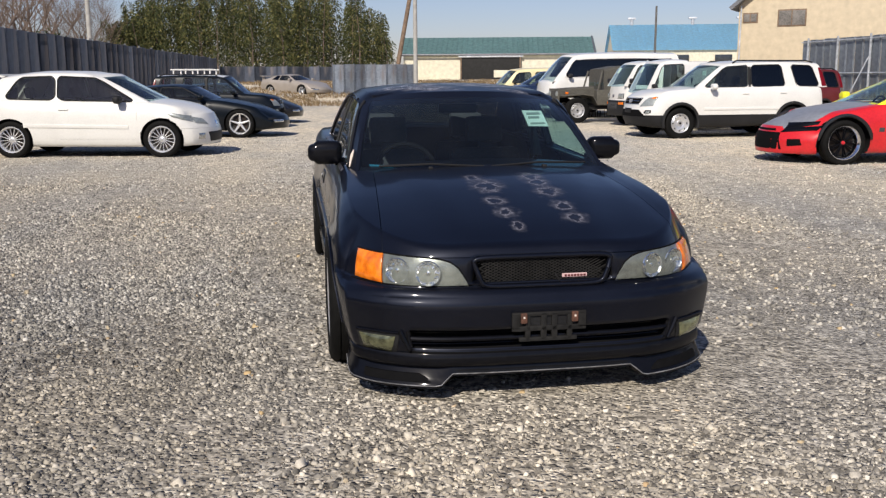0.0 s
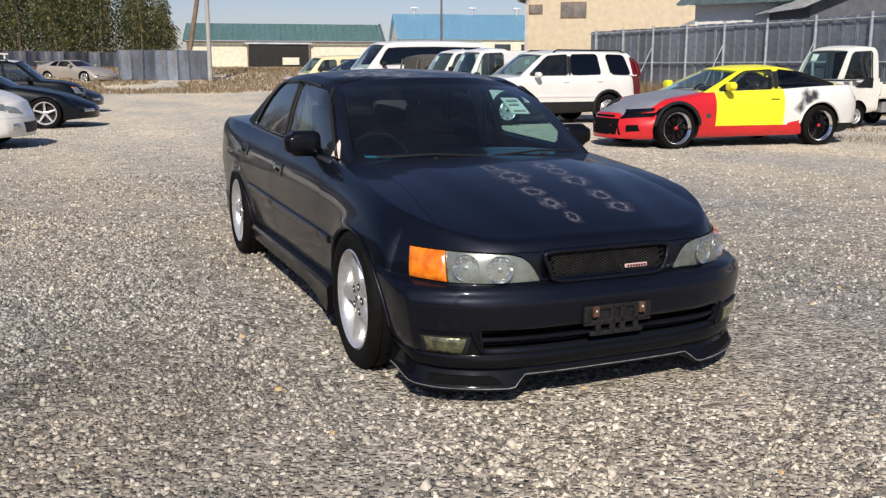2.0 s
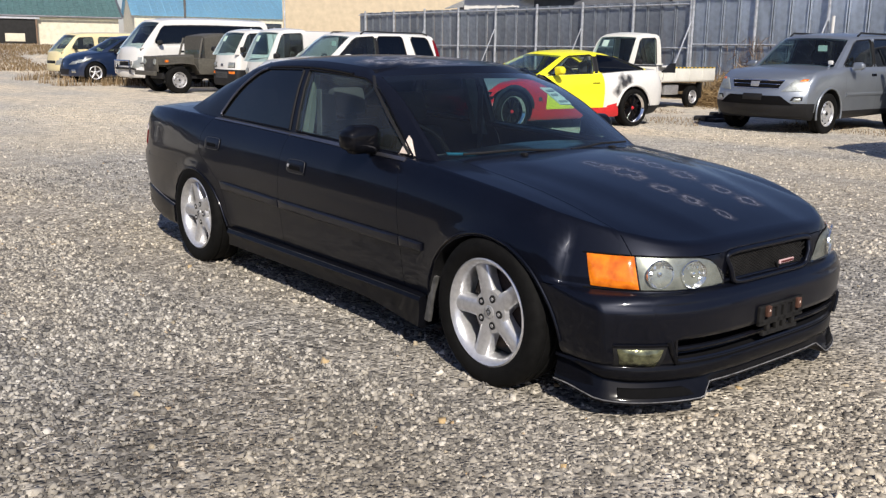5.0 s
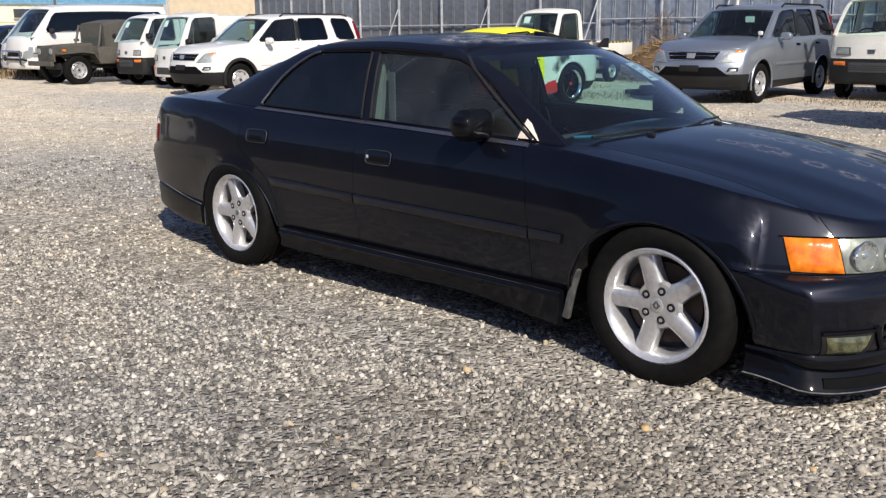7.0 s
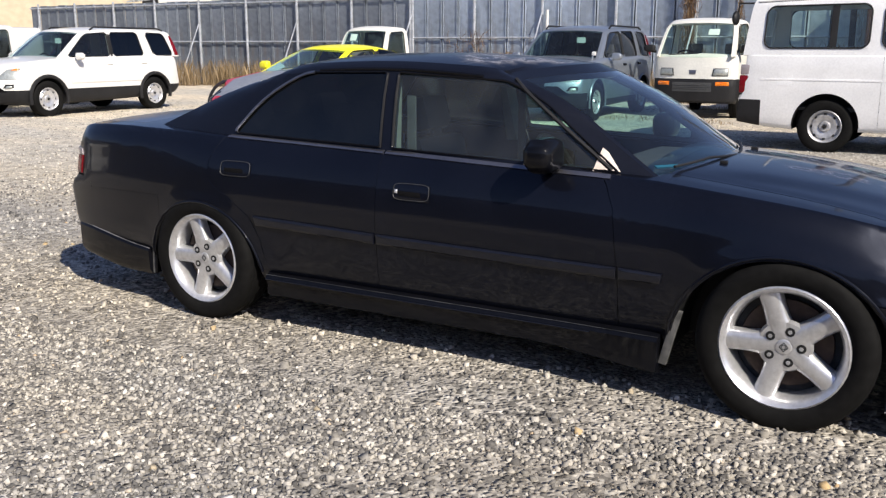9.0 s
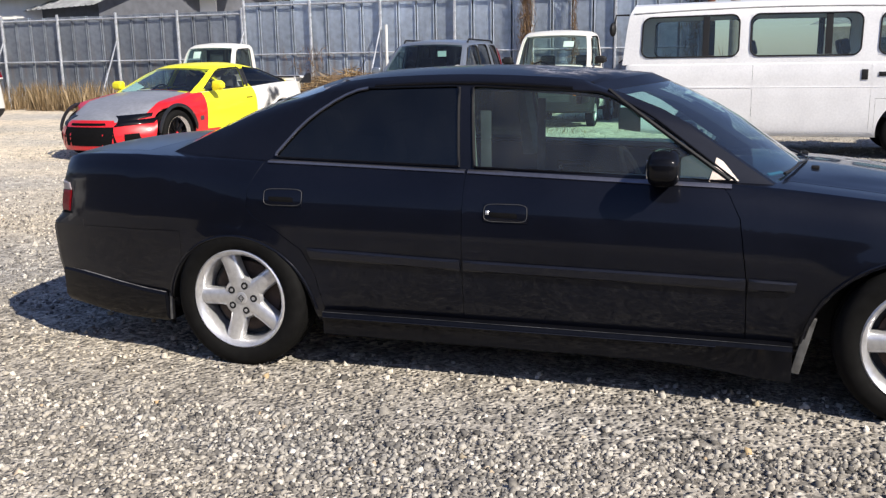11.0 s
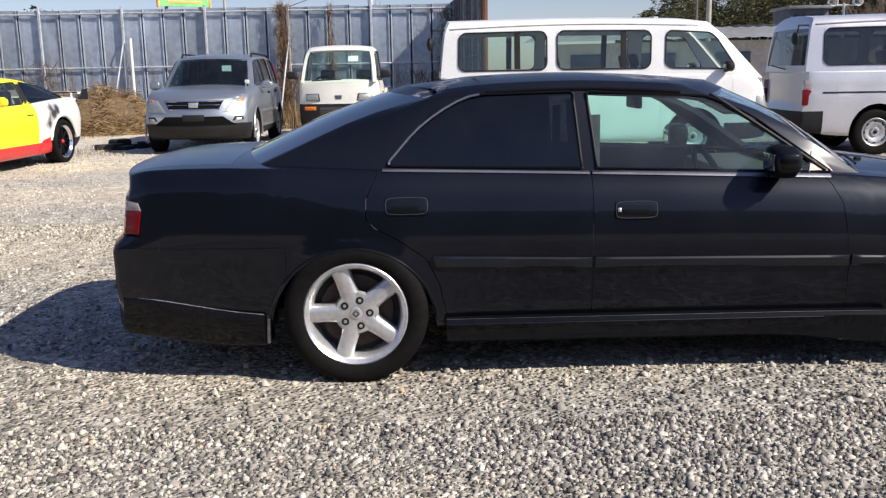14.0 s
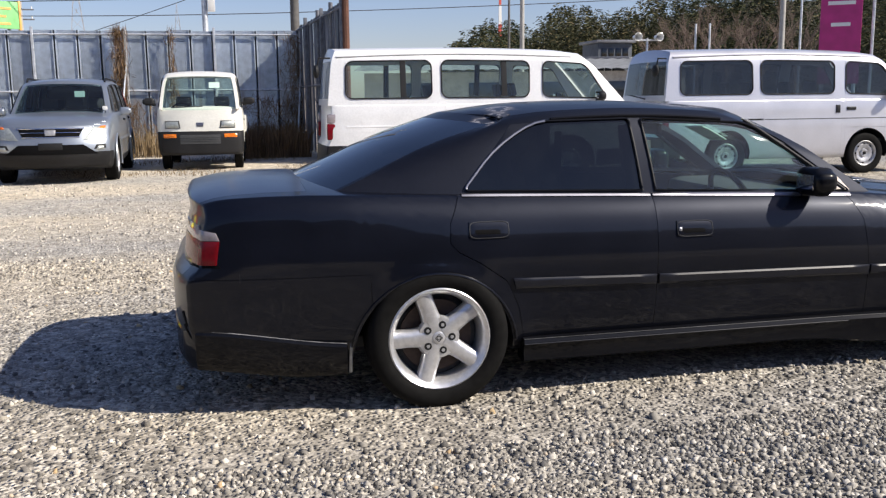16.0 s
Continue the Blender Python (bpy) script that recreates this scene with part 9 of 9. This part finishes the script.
tagged(part("hill", loft(ridge), M["wood_floor"]), "low dark hill under the winter woods", "hill", kind="structure")
for k, (az, d, h) in enumerate(((117.5, 70, 8.5), (119.2, 66, 8.0), (121.2, 72, 9.0), (123.0, 68, 8.0), (115.6, 76, 8.0))):
    bare_tree(-4.5 + d * math.sin(math.radians(az)), 2.1 + d * math.cos(math.radians(az)), 0.0, h, 20 + k)


def blades(name, label, pts, hmin, hmax, width, material, lean=0.35):
    """Thin grass blades rooted at pts."""
    n = len(pts)
    h = rng.uniform(hmin, hmax, n)
    a = rng.uniform(0, 2 * np.pi, n)
    l = rng.uniform(0, lean, n) * h
    base = np.column_stack([pts, np.array([ground_z(px, py) for px, py in pts])])
    tip = base + np.stack([np.cos(a) * l, np.sin(a) * l, h], 1)
    mid = base + np.stack([np.cos(a) * l * 0.35, np.sin(a) * l * 0.35, h * 0.6], 1)
    b = rng.uniform(0, 2 * np.pi, n)
    side = np.stack([np.cos(b), np.sin(b), np.zeros(n)], 1) * width
    V = np.stack([base - side, base + side, mid + side * 0.7, tip, mid - side * 0.7], 1).reshape(-1, 3)
    F = np.arange(len(V)).reshape(-1, 5)
    return tagged(many(name, V, F, material), label, "grass", kind="stuff")


def patchy(n, x0, x1, y0, y1, cut=0.0, freq=0.6):
    p = np.column_stack([rng.uniform(x0, x1, n * 3), rng.uniform(y0, y1, n * 3)])
    keep = np.array([noise.noise(Vector((x * freq, y * freq, 7))) > cut for x, y in p])
    return p[keep][:n]


# blades set thicker than real growth, to darken the shadowed corner
blades("corner_weeds", "dark tangled weeds in the fence corner", patchy(3600, 16.0, 20.1, 0.7, 2.2, -0.1), 0.12, 0.8, 0.008, M["vine"])
blades("fence_weeds", "tall dry brown weeds along the fence foot", patchy(9000, 17.6, 20.2, 10.5, 32, -0.1), 0.25, 0.95, 0.008, M["dry_grass"])
blades("corner_weeds", "dry weeds in the fence corner", patchy(2600, 17.2, 20.2, 3.0, 9.5, 0.0), 0.2, 0.8, 0.008, M["dry_grass"])
blades("bank_grass", "dry straw-coloured grass on the bank", patchy(26000, -6, 19, 38.5, 54, -0.3, 0.25), 0.04, 0.20, 0.02, M["dry_grass"], 1.1)
blades("yard_weeds", "short sparse weeds in the gravel", patchy(2600, 10.5, 17, 0.8, 10, 0.12), 0.02, 0.09, 0.005, M["dry_grass"], 1.2)
blades("row_weeds", "dry tufts under the parked row", patchy(1800, 5.0, 10, 24, 35, 0.1), 0.08, 0.35, 0.012, M["dry_grass"])


def straw_heap(x, y, r, h):
    n = 7000
    a, q = rng.uniform(0, 2 * np.pi, n), np.sqrt(rng.uniform(0, 1, n))
    px, py = x + r * q * np.cos(a), y + r * 1.25 * q * np.sin(a)
    pz = h * (1 - q ** 1.8) * (0.85 + 0.3 * np.array([noise.noise(Vector((u * 2, v * 2, 1))) for u, v in zip(px, py)])) * rng.uniform(0.55, 1.02, n) + 0.02
    d = rng.normal(size=(n, 3)) * np.array([1, 1, 0.45])
    d /= np.linalg.norm(d, axis=1)[:, None]
    s = np.cross(d, rng.normal(size=(n, 3)))
    s /= np.linalg.norm(s, axis=1)[:, None]
    V, F = leaf_quads(np.column_stack([px, py, pz]), d * rng.uniform(0.12, 0.34, (n, 1)), s * 0.011)
    return tagged(many("brush_pile", V, F, M["straw"]), "heap of dry brown cut weeds by the fence", "straw heap", kind="stuff")


straw_heap(17.3, 9.15, 1.5, 1.25)
core = bmesh.new()
bmesh.ops.create_icosphere(core, subdivisions=3, radius=1, matrix=pose(17.3, 9.15, -0.1) @ Matrix.Diagonal((1.25, 1.6, 1.05, 1)))
for v in core.verts:
    v.co += Vector((1, 1, 1)) * 0.12 * noise.noise(v.co * 2.5)
M["heap_core"] = mat("heap_core", (0.13, 0.085, 0.045), 0.95, 0, 0, 0.4, 12, 0.02)
tagged(part("brush_pile", core, M["heap_core"]), "matted inside of the cut weed heap", "straw heap", kind="stuff")


def vine(y, z0, z1, w, n):
    a = np.column_stack([np.full(n, 20.22) - rng.uniform(0, 0.10, n), y + rng.normal(0, w, n) * (0.5 + rng.uniform(0, 1, n)), rng.uniform(z0, z1, n)])
    d = rng.normal(size=(n, 3)) * np.array([0.2, 0.35, 1.0])
    d /= np.linalg.norm(d, axis=1)[:, None]
    s = np.cross(d, rng.normal(size=(n, 3)))
    s /= np.linalg.norm(s, axis=1)[:, None]
    V, F = leaf_quads(a, d * rng.uniform(0.06, 0.28, (n, 1)), s * 0.010)
    tagged(many("dead_vine", V, F, M["vine"]), "dead brown creeper on the metal fence", "vine")


vine(5.15, 0.0, 3.1, 0.09, 1500)
vine(5.0, 0.0, 1.2, 0.3, 600)
vine(3.85, 0.3, 3.1, 0.05, 350)
vine(0.78, 0.0, 2.9, 0.13, 900)
vine(1.3, 0.0, 1.3, 0.45, 700)
vine(11.5, 0.4, 1.7, 0.35, 260)


# ---- poles, wires, masts ----
M["pole_concrete"] = mat("pole_concrete", (0.34, 0.33, 0.31), 0.85, 0, 0, 0.12, 6)
M["pole_dark"] = mat("pole_dark", (0.10, 0.095, 0.09), 0.8, 0, 0, 0.2, 6)
M["cabin_grey"] = mat("cabin_grey", (0.07, 0.08, 0.095), 0.7, 0, 0, 0.2, 6)
M["wire"] = mat("wire", (0.03, 0.03, 0.035), 0.6, 0, 0, 0.1, 6)
M["mast_red"] = mat("mast_red", (0.5, 0.08, 0.06), 0.7, 0, 0, 0.1, 6)
M["mast_grey"] = mat("mast_grey", (0.30, 0.32, 0.36), 0.7, 0.2, 0, 0.1, 6)


def ray_xy(eye, az, d):
    return eye[0] + d * math.sin(math.radians(az)), eye[1] + d * math.cos(math.radians(az))


E0, E12, E16 = (-0.85, -5.6), (-4.46, 0.13), (-4.52, 2.13)


def pole(x, y, h, r, m, label, arms=True, lean=(0, 0)):
    e = thing("utility_pole", pose(x, y, 0), label, "utility pole", "utility poles")
    part("shaft", tube(bmesh.new(), [(0, 0, -0.5), (lean[0], lean[1], h)], [r, r * 0.75], 12), m, e)
    if arms:
        for k, z in enumerate((h - 0.6, h - 1.3)):
            arm = part("cross_arm", boxed(-0.05, 0.05, -0.9, 0.9, z - 0.05, z + 0.05, bevel=0.01), M["galv_dark"], e)
            for yy in (-0.75, 0.0, 0.75):
                part("insulator", tube(bmesh.new(), [(0, yy, z + 0.05), (0, yy, z + 0.22)], 0.05, 8), M["white_paint"], arm)
    return e


pole(31.0, 0.1, 11, 0.19, M["pole_dark"], "dark round utility pole behind the fence")
x, y = ray_xy(E0, -12.65, 58)
pole(x, y, 8.5, 0.16, M["pole_concrete"], "pale concrete utility pole behind the fence", False)
x, y = ray_xy(E0, 6.38, 51)
pole(x, y, 9, 0.13, M["pole_concrete"], "grey concrete pole beside the tin screen", False)
x, y = ray_xy(E0, 4.75, 52)
pole(x, y, 8.5, 0.14, M["timber"], "leaning wooden pole beside the tin screen", False, (1.75, 0))
x, y = ray_xy(E0, 20.9, 95)
pole(x, y, 8.2, 0.13, M["pole_dark"], "dark pole in front of the blue roof", False)
x, y = ray_xy(E16, 107.1, 60)
pole(x, y, 10, 0.17, M["pole_concrete"], "concrete utility pole with crossarms")
x, y = ray_xy(E16, 106.3, 66)
pole(x, y, 9.5, 0.1, M["pole_dark"], "slim dark pole with crossarms")
x, y = ray_xy(E16, 122.2, 52)
pole(x, y, 9, 0.17, M["pole_concrete"], "pale concrete utility pole")
for az in (117.4, 118.2, 123.2):
    x, y = ray_xy(E16, az, 60)
    pole(x, y, 5.6 if az < 120 else 8, 0.08, M["galvanised"], "thin galvanised steel post", False)
# lamp post behind the east fence
x, y = ray_xy(E16, 88.0, 30)
lp = thing("lamp_post", pose(x, y, 0), "white steel lamp post with a small box", "lamp post")
part("shaft", tube(bmesh.new(), [(0, 0, 0), (0, 0, 7)], 0.09, 10), M["galvanised"], lp)
part("control_box", boxed(-0.15, 0.15, -0.32, -0.10, 4.0, 4.5, bevel=0.02), M["white_paint"], lp)
# loudspeaker mast
x, y = ray_xy(E16, 114.6, 48)
sm = thing("speaker_mast", pose(x, y, 0), "slim mast with white horn loudspeakers", "mast")
part("shaft", tube(bmesh.new(), [(0, 0, 0), (0, 0, 4.1)], 0.06, 8), M["galvanised"], sm)
part("mast_arm", tube(bmesh.new(), [(0, 0.6, 4.0), (0, -0.6, 4.0)], 0.04, 6), M["galvanised"], sm)
for yy in (-0.55, 0.6):
    hb = bmesh.new()
    lathe(hb, [(-0.3, 0.20), (-0.1, 0.10), (0.2, 0.08), (0.25, 0.0)], 16, pose(0, yy, 4.15, 0, 0, 0))
    shell(hb, 0.02)
    part("horn", hb, M["white_paint"], sm)


def pylon(az, d, h, w, m, label):
    x, y = ray_xy(E16, az, d)
    e = thing("pylon", pose(x, y, 0, 0, 0, 90 - az), label, "pylon")
    for sx in (-1, 1):
        for sy in (-1, 1):
            part("leg", tube(bmesh.new(), [(sx * w, sy * w, 0), (sx * w * 0.25, sy * w * 0.25, h * 0.75), (0, 0, h)], 0.16, 4), m, e)
    bm = bmesh.new()
    n = 9
    for k in range(n):
        z, z2 = h * k / n * 0.85, h * (k + 1) / n * 0.85
        a, b = w * (1 - k / n * 0.8), w * (1 - (k + 1) / n * 0.8)
        for s in (-1, 1):
            tube(bm, [(-a * s, -a, z), (b * s, -b, z2)], 0.08, 4)
            tube(bm, [(-a, -a * s, z), (-b, b * s, z2)], 0.08, 4)
    part("lattice", bm, m, e)
    for f in (0.72, 0.82, 0.92):
        part("cross_arm", tube(bmesh.new(), [(-w * 1.3, 0, h * f), (0, 0, h * f + 0.8), (w * 1.3, 0, h * f)], 0.14, 4), m, e)


pylon(80.9, 330, 42, 4.5, M["mast_grey"], "grey steel power pylon in the distance")
pylon(86.4, 420, 42, 4.0, M["mast_grey"], "grey steel power pylon in the distance")
x, y = ray_xy(E16, 105.75, 300)
rm = thing("radio_mast", pose(x, y, 0), "red and white radio mast in the distance", "mast")
for k in range(6):
    part("mast_section", tube(bmesh.new(), [(0, 0, 6 * k), (0, 0, 6 * k + 6)], [1.3 - 0.16 * k, 1.14 - 0.16 * k], 4), M["mast_red"] if k % 2 else M["white_paint"], rm)


def wire(p, q, sag, r=0.02):
    pts = [Vector(p).lerp(Vector(q), t / 16) - Vector((0, 0, sag * 4 * t / 16 * (1 - t / 16))) for t in range(17)]
    tagged(part("power_line", tube(bmesh.new(), pts, r, 4), M["wire"]), "black overhead power line", "power line", "power lines")


for z, dz in ((10.4, 0.3), (9.7, 0.0), (9.0, -0.4)):
    wire((31.0, 0.1, z), (52.6, -15.5, z - 0.6), 0.5)
    wire((31.0, 0.1, z), (34, 60, z - 0.3), 0.8)
wire((31.0, 0.1, 6.2), (60, 48, 7.5), 0.6, 0.025)
wire((31.0, 0.1, 8.2), (75, 20, 9.0), 0.8, 0.025)
wire((60, 34, 6.9), (60, -2.2, 7.1), 0.3, 0.035)
wire((60, -2.2, 7.1), (60, -42, 9.3), 0.2, 0.035)
wire((60, 30, 7.3), (60, -4, 8.3), 0.1, 0.035)
wire((60, 12.0, 5.6), (60, -4, 11.4), 0.1, 0.03)
# small dark cabin behind the shed roofs
cabin_ = thing("site_cabin", pose(45, -18.1, 0), "small dark grey site cabin with a flat roof", "cabin")
part("wall", boxed(-1.2, 1.2, -1.0, 1.0, 0, 4.15, bevel=0.02), M["cabin_grey"], cabin_)
part("roof", boxed(-1.4, 1.4, -1.15, 1.15, 4.15, 4.3, bevel=0.02), M["galv_dark"], cabin_)
for yy in (-0.62, -0.2, 0.22, 0.64):
    part("window", boxed(-1.23, -1.2, yy - 0.15, yy + 0.15, 3.3, 3.85, bevel=0.005), M["dark_tint"], cabin_)
x, y = ray_xy(E16, 78.0, 75)
pole(x, y, 8.5, 0.14, M["pole_concrete"], "far concrete pole with crossarms")


# ---- far small buildings and signs ----
def grey_house():
    e = thing("grey_house", pose(23.5, 25.5, 0, 0, 0, 70), "low house with a grey corrugated roof", "house")
    gable(e, -6, 7, -8, 0, 0, 3.35, 5.0, M["slate_wall"], M["pale_roof"], 0.5, 0.35)
    w = part("window", boxed(-3, -1.4, -8.1, -7.95, 1.2, 2.4, bevel=0.02), M["window_dark"], e)
    part("window_frame", boxed(-3.1, -1.3, -8.06, -7.98, 1.1, 2.5, bevel=0.02), M["galvanised"], w)


def white_house():
    e = thing("white_house", pose(30.8, 20.8, 0, 0, 0, -62), "white rendered house with teal roof edges", "house")
    gable(e, -9, 0, -6, 4, 0, 3.9, 6.6, M["white_wall"], M["teal_trim"], 0.6, 0.5)
    part("gable_trim", tube(bmesh.new(), [(0.62, -6.6, 3.65), (0.62, -1, 6.75), (0.62, 4.6, 3.65)], 0.13, 6), M["teal_trim"], e)


M["white_wall"] = mat("white_wall", (0.72, 0.70, 0.66), 0.8, 0, 0, 0.05, 3, 0.002)
M["teal_trim"] = mat("teal_trim", (0.15, 0.21, 0.225), 0.6, 0, 0, 0.1, 4)
grey_house()
white_house()

# green billboard with unreadable lines
gb = thing("billboard", pose(32.95, 11.15, 0, 0, 0, 37.4), "green billboard with an orange frame", "billboard")
part("board", boxed(-0.06, 0.06, -1.04, 1.04, 4.0, 5.0, bevel=0.02), M["green_sign"], gb)
for z, w in ((4.18, 0.7), (4.45, 0.55), (4.74, 0.75)):
    part("text_bar", boxed(-0.075, -0.062, -w, w, z - 0.04, z + 0.04), M["orange_mark"], gb)
for yy in (-1.07, 1.07):
    part("frame_bar", boxed(-0.09, 0.07, yy - 0.04, yy + 0.04, 3.96, 5.04, bevel=0.01), M["orange_mark"], gb)
for yy in (-0.7, 0.7):
    part("post", tube(bmesh.new(), [(0.1, yy, 0), (0.1, yy, 4.9)], 0.07, 8), M["galv_dark"], gb)

# pink roadside sign
x, y = ray_xy(E16, 125.3, 34)
ps = thing("pink_sign", pose(x, y, 0, 0, 0, 90 - 125.3), "tall magenta roadside sign board", "sign")
part("board", boxed(-0.08, 0.08, -0.64, 0.64, 1.6, 6.2, bevel=0.02), M["pink_sign"], ps)
for z, w in ((4.25, 0.42), (3.55, 0.30)):
    part("text_bar", boxed(-0.095, -0.082, -w, w, z - 0.06, z + 0.06), M["white_mark"], ps)
part("mark", tube(bmesh.new(), [(-0.09, -0.05, 2.0), (-0.09, -0.05, 2.4), (-0.09, 0.1, 2.6), (-0.09, 0.3, 2.45), (-0.09, 0.3, 1.9)], 0.05, 6), M["white_mark"], ps)
for yy in (-0.5, 0.5):
    part("post", tube(bmesh.new(), [(0, yy, 0), (0, yy, 1.7)], 0.06, 8), M["galvanised"], ps)
for k in range(2):
    part("scaffold_pole", tube(bmesh.new(), [(0.4, -1.0 - 0.7 * k, 0), (0.4, -1.0 - 0.7 * k, 6)], 0.05, 6), M["galvanised"], ps)

# low sheds between and beyond the vans
x, y = ray_xy(E12, 104.5, 40)
sh = thing("shed", pose(x, y, 0, 0, 0, 90 - 104.5), "low grey shed with a pale corrugated roof", "shed")
part("wall", boxed(0, 5, -7, 7, 0, 2.35, bevel=0.02), M["concrete"], sh)
rf = bmesh.new()
prev = None
for k in range(57):
    yy = -7.4 + 14.8 * k / 56
    r = (rf.verts.new((-0.6, yy, 2.42 + 0.04 * (k % 2))), rf.verts.new((5.4, yy, 3.1 + 0.04 * (k % 2))))
    if prev:
        rf.faces.new((prev[0], r[0], r[1], prev[1]))
    prev = r
bmesh.ops.solidify(rf, geom=rf.faces[:], thickness=0.05)
part("roof", rf, M["pale_roof"], sh)
for yy in (-5, -2, 1, 4):
    part("window", boxed(-0.05, 0.05, yy, yy + 1.4, 1.1, 1.9, bevel=0.02), M["window_dark"], sh)
part("vent", tube(bmesh.new(), [(2, 2, 2.6), (2, 2, 3.5)], 0.2, 10), M["galvanised"], sh)
x, y = ray_xy(E16, 111.2, 46)
hut = thing("hut", pose(x, y, 0, 0, 0, 90 - 111.2), "small dark two-storey hut with barred window", "hut")
part("wall", boxed(0, 3, -1.7, 1.7, 0, 3.0, bevel=0.02), M["slate_wall"], hut)
part("roof", boxed(-0.3, 3.3, -1.9, 1.9, 3.0, 3.15, bevel=0.02), M["grey_roof"], hut)
w = part("window", boxed(-0.05, 0.02, -1.2, 1.2, 1.95, 2.75, bevel=0.02), M["window_dark"], hut)
for k in range(7):
    part("window_bar", boxed(-0.08, -0.05, -1.1 + 0.36 * k, -1.06 + 0.36 * k, 1.95, 2.75), M["galvanised"], w)

# round posts of the corner fence, a white pipe, engine scrap by the off-roader
for x, r in ((13.72, 0.07), (15.4, 0.045), (17.2, 0.045), (19.2, 0.045)):
    tagged(part("fence_post", tube(bmesh.new(), [(x, 0.05 + (x - 13.75) * 0.075 + 0.06, 0), (x, 0.05 + (x - 13.75) * 0.075 + 0.06, 3.3)], r, 10), M["galv_dark"] if r < 0.06 else M["rust"]), "round steel post of the fence corner", "post", "fence corner posts")
tagged(part("white_pipe", tube(bmesh.new(), [(20.22, 9.2, 0), (20.22, 9.2, 2.3)], 0.045, 8), M["white_paint"]), "white plastic pipe against the fence", "pipe")
rs = random.Random(5)
for k in range(9):
    bm = boxed(-0.16, 0.16, -0.1, 0.1, 0, 0.12, bevel=0.04)
    bmesh.ops.transform(bm, matrix=pose(12.3 + rs.uniform(-0.35, 0.35), 6.75 + rs.uniform(-0.4, 0.4), 0.0, 0, 0, rs.uniform(0, 180)) @ Matrix.Diagonal((rs.uniform(0.5, 1.2), rs.uniform(0.5, 1.4), rs.uniform(0.5, 1.5), 1)), verts=bm.verts)
    tagged(part("scrap_part", bm, M["plastic"]), "black car scrap lying on the gravel", "scrap", "scrap heap")
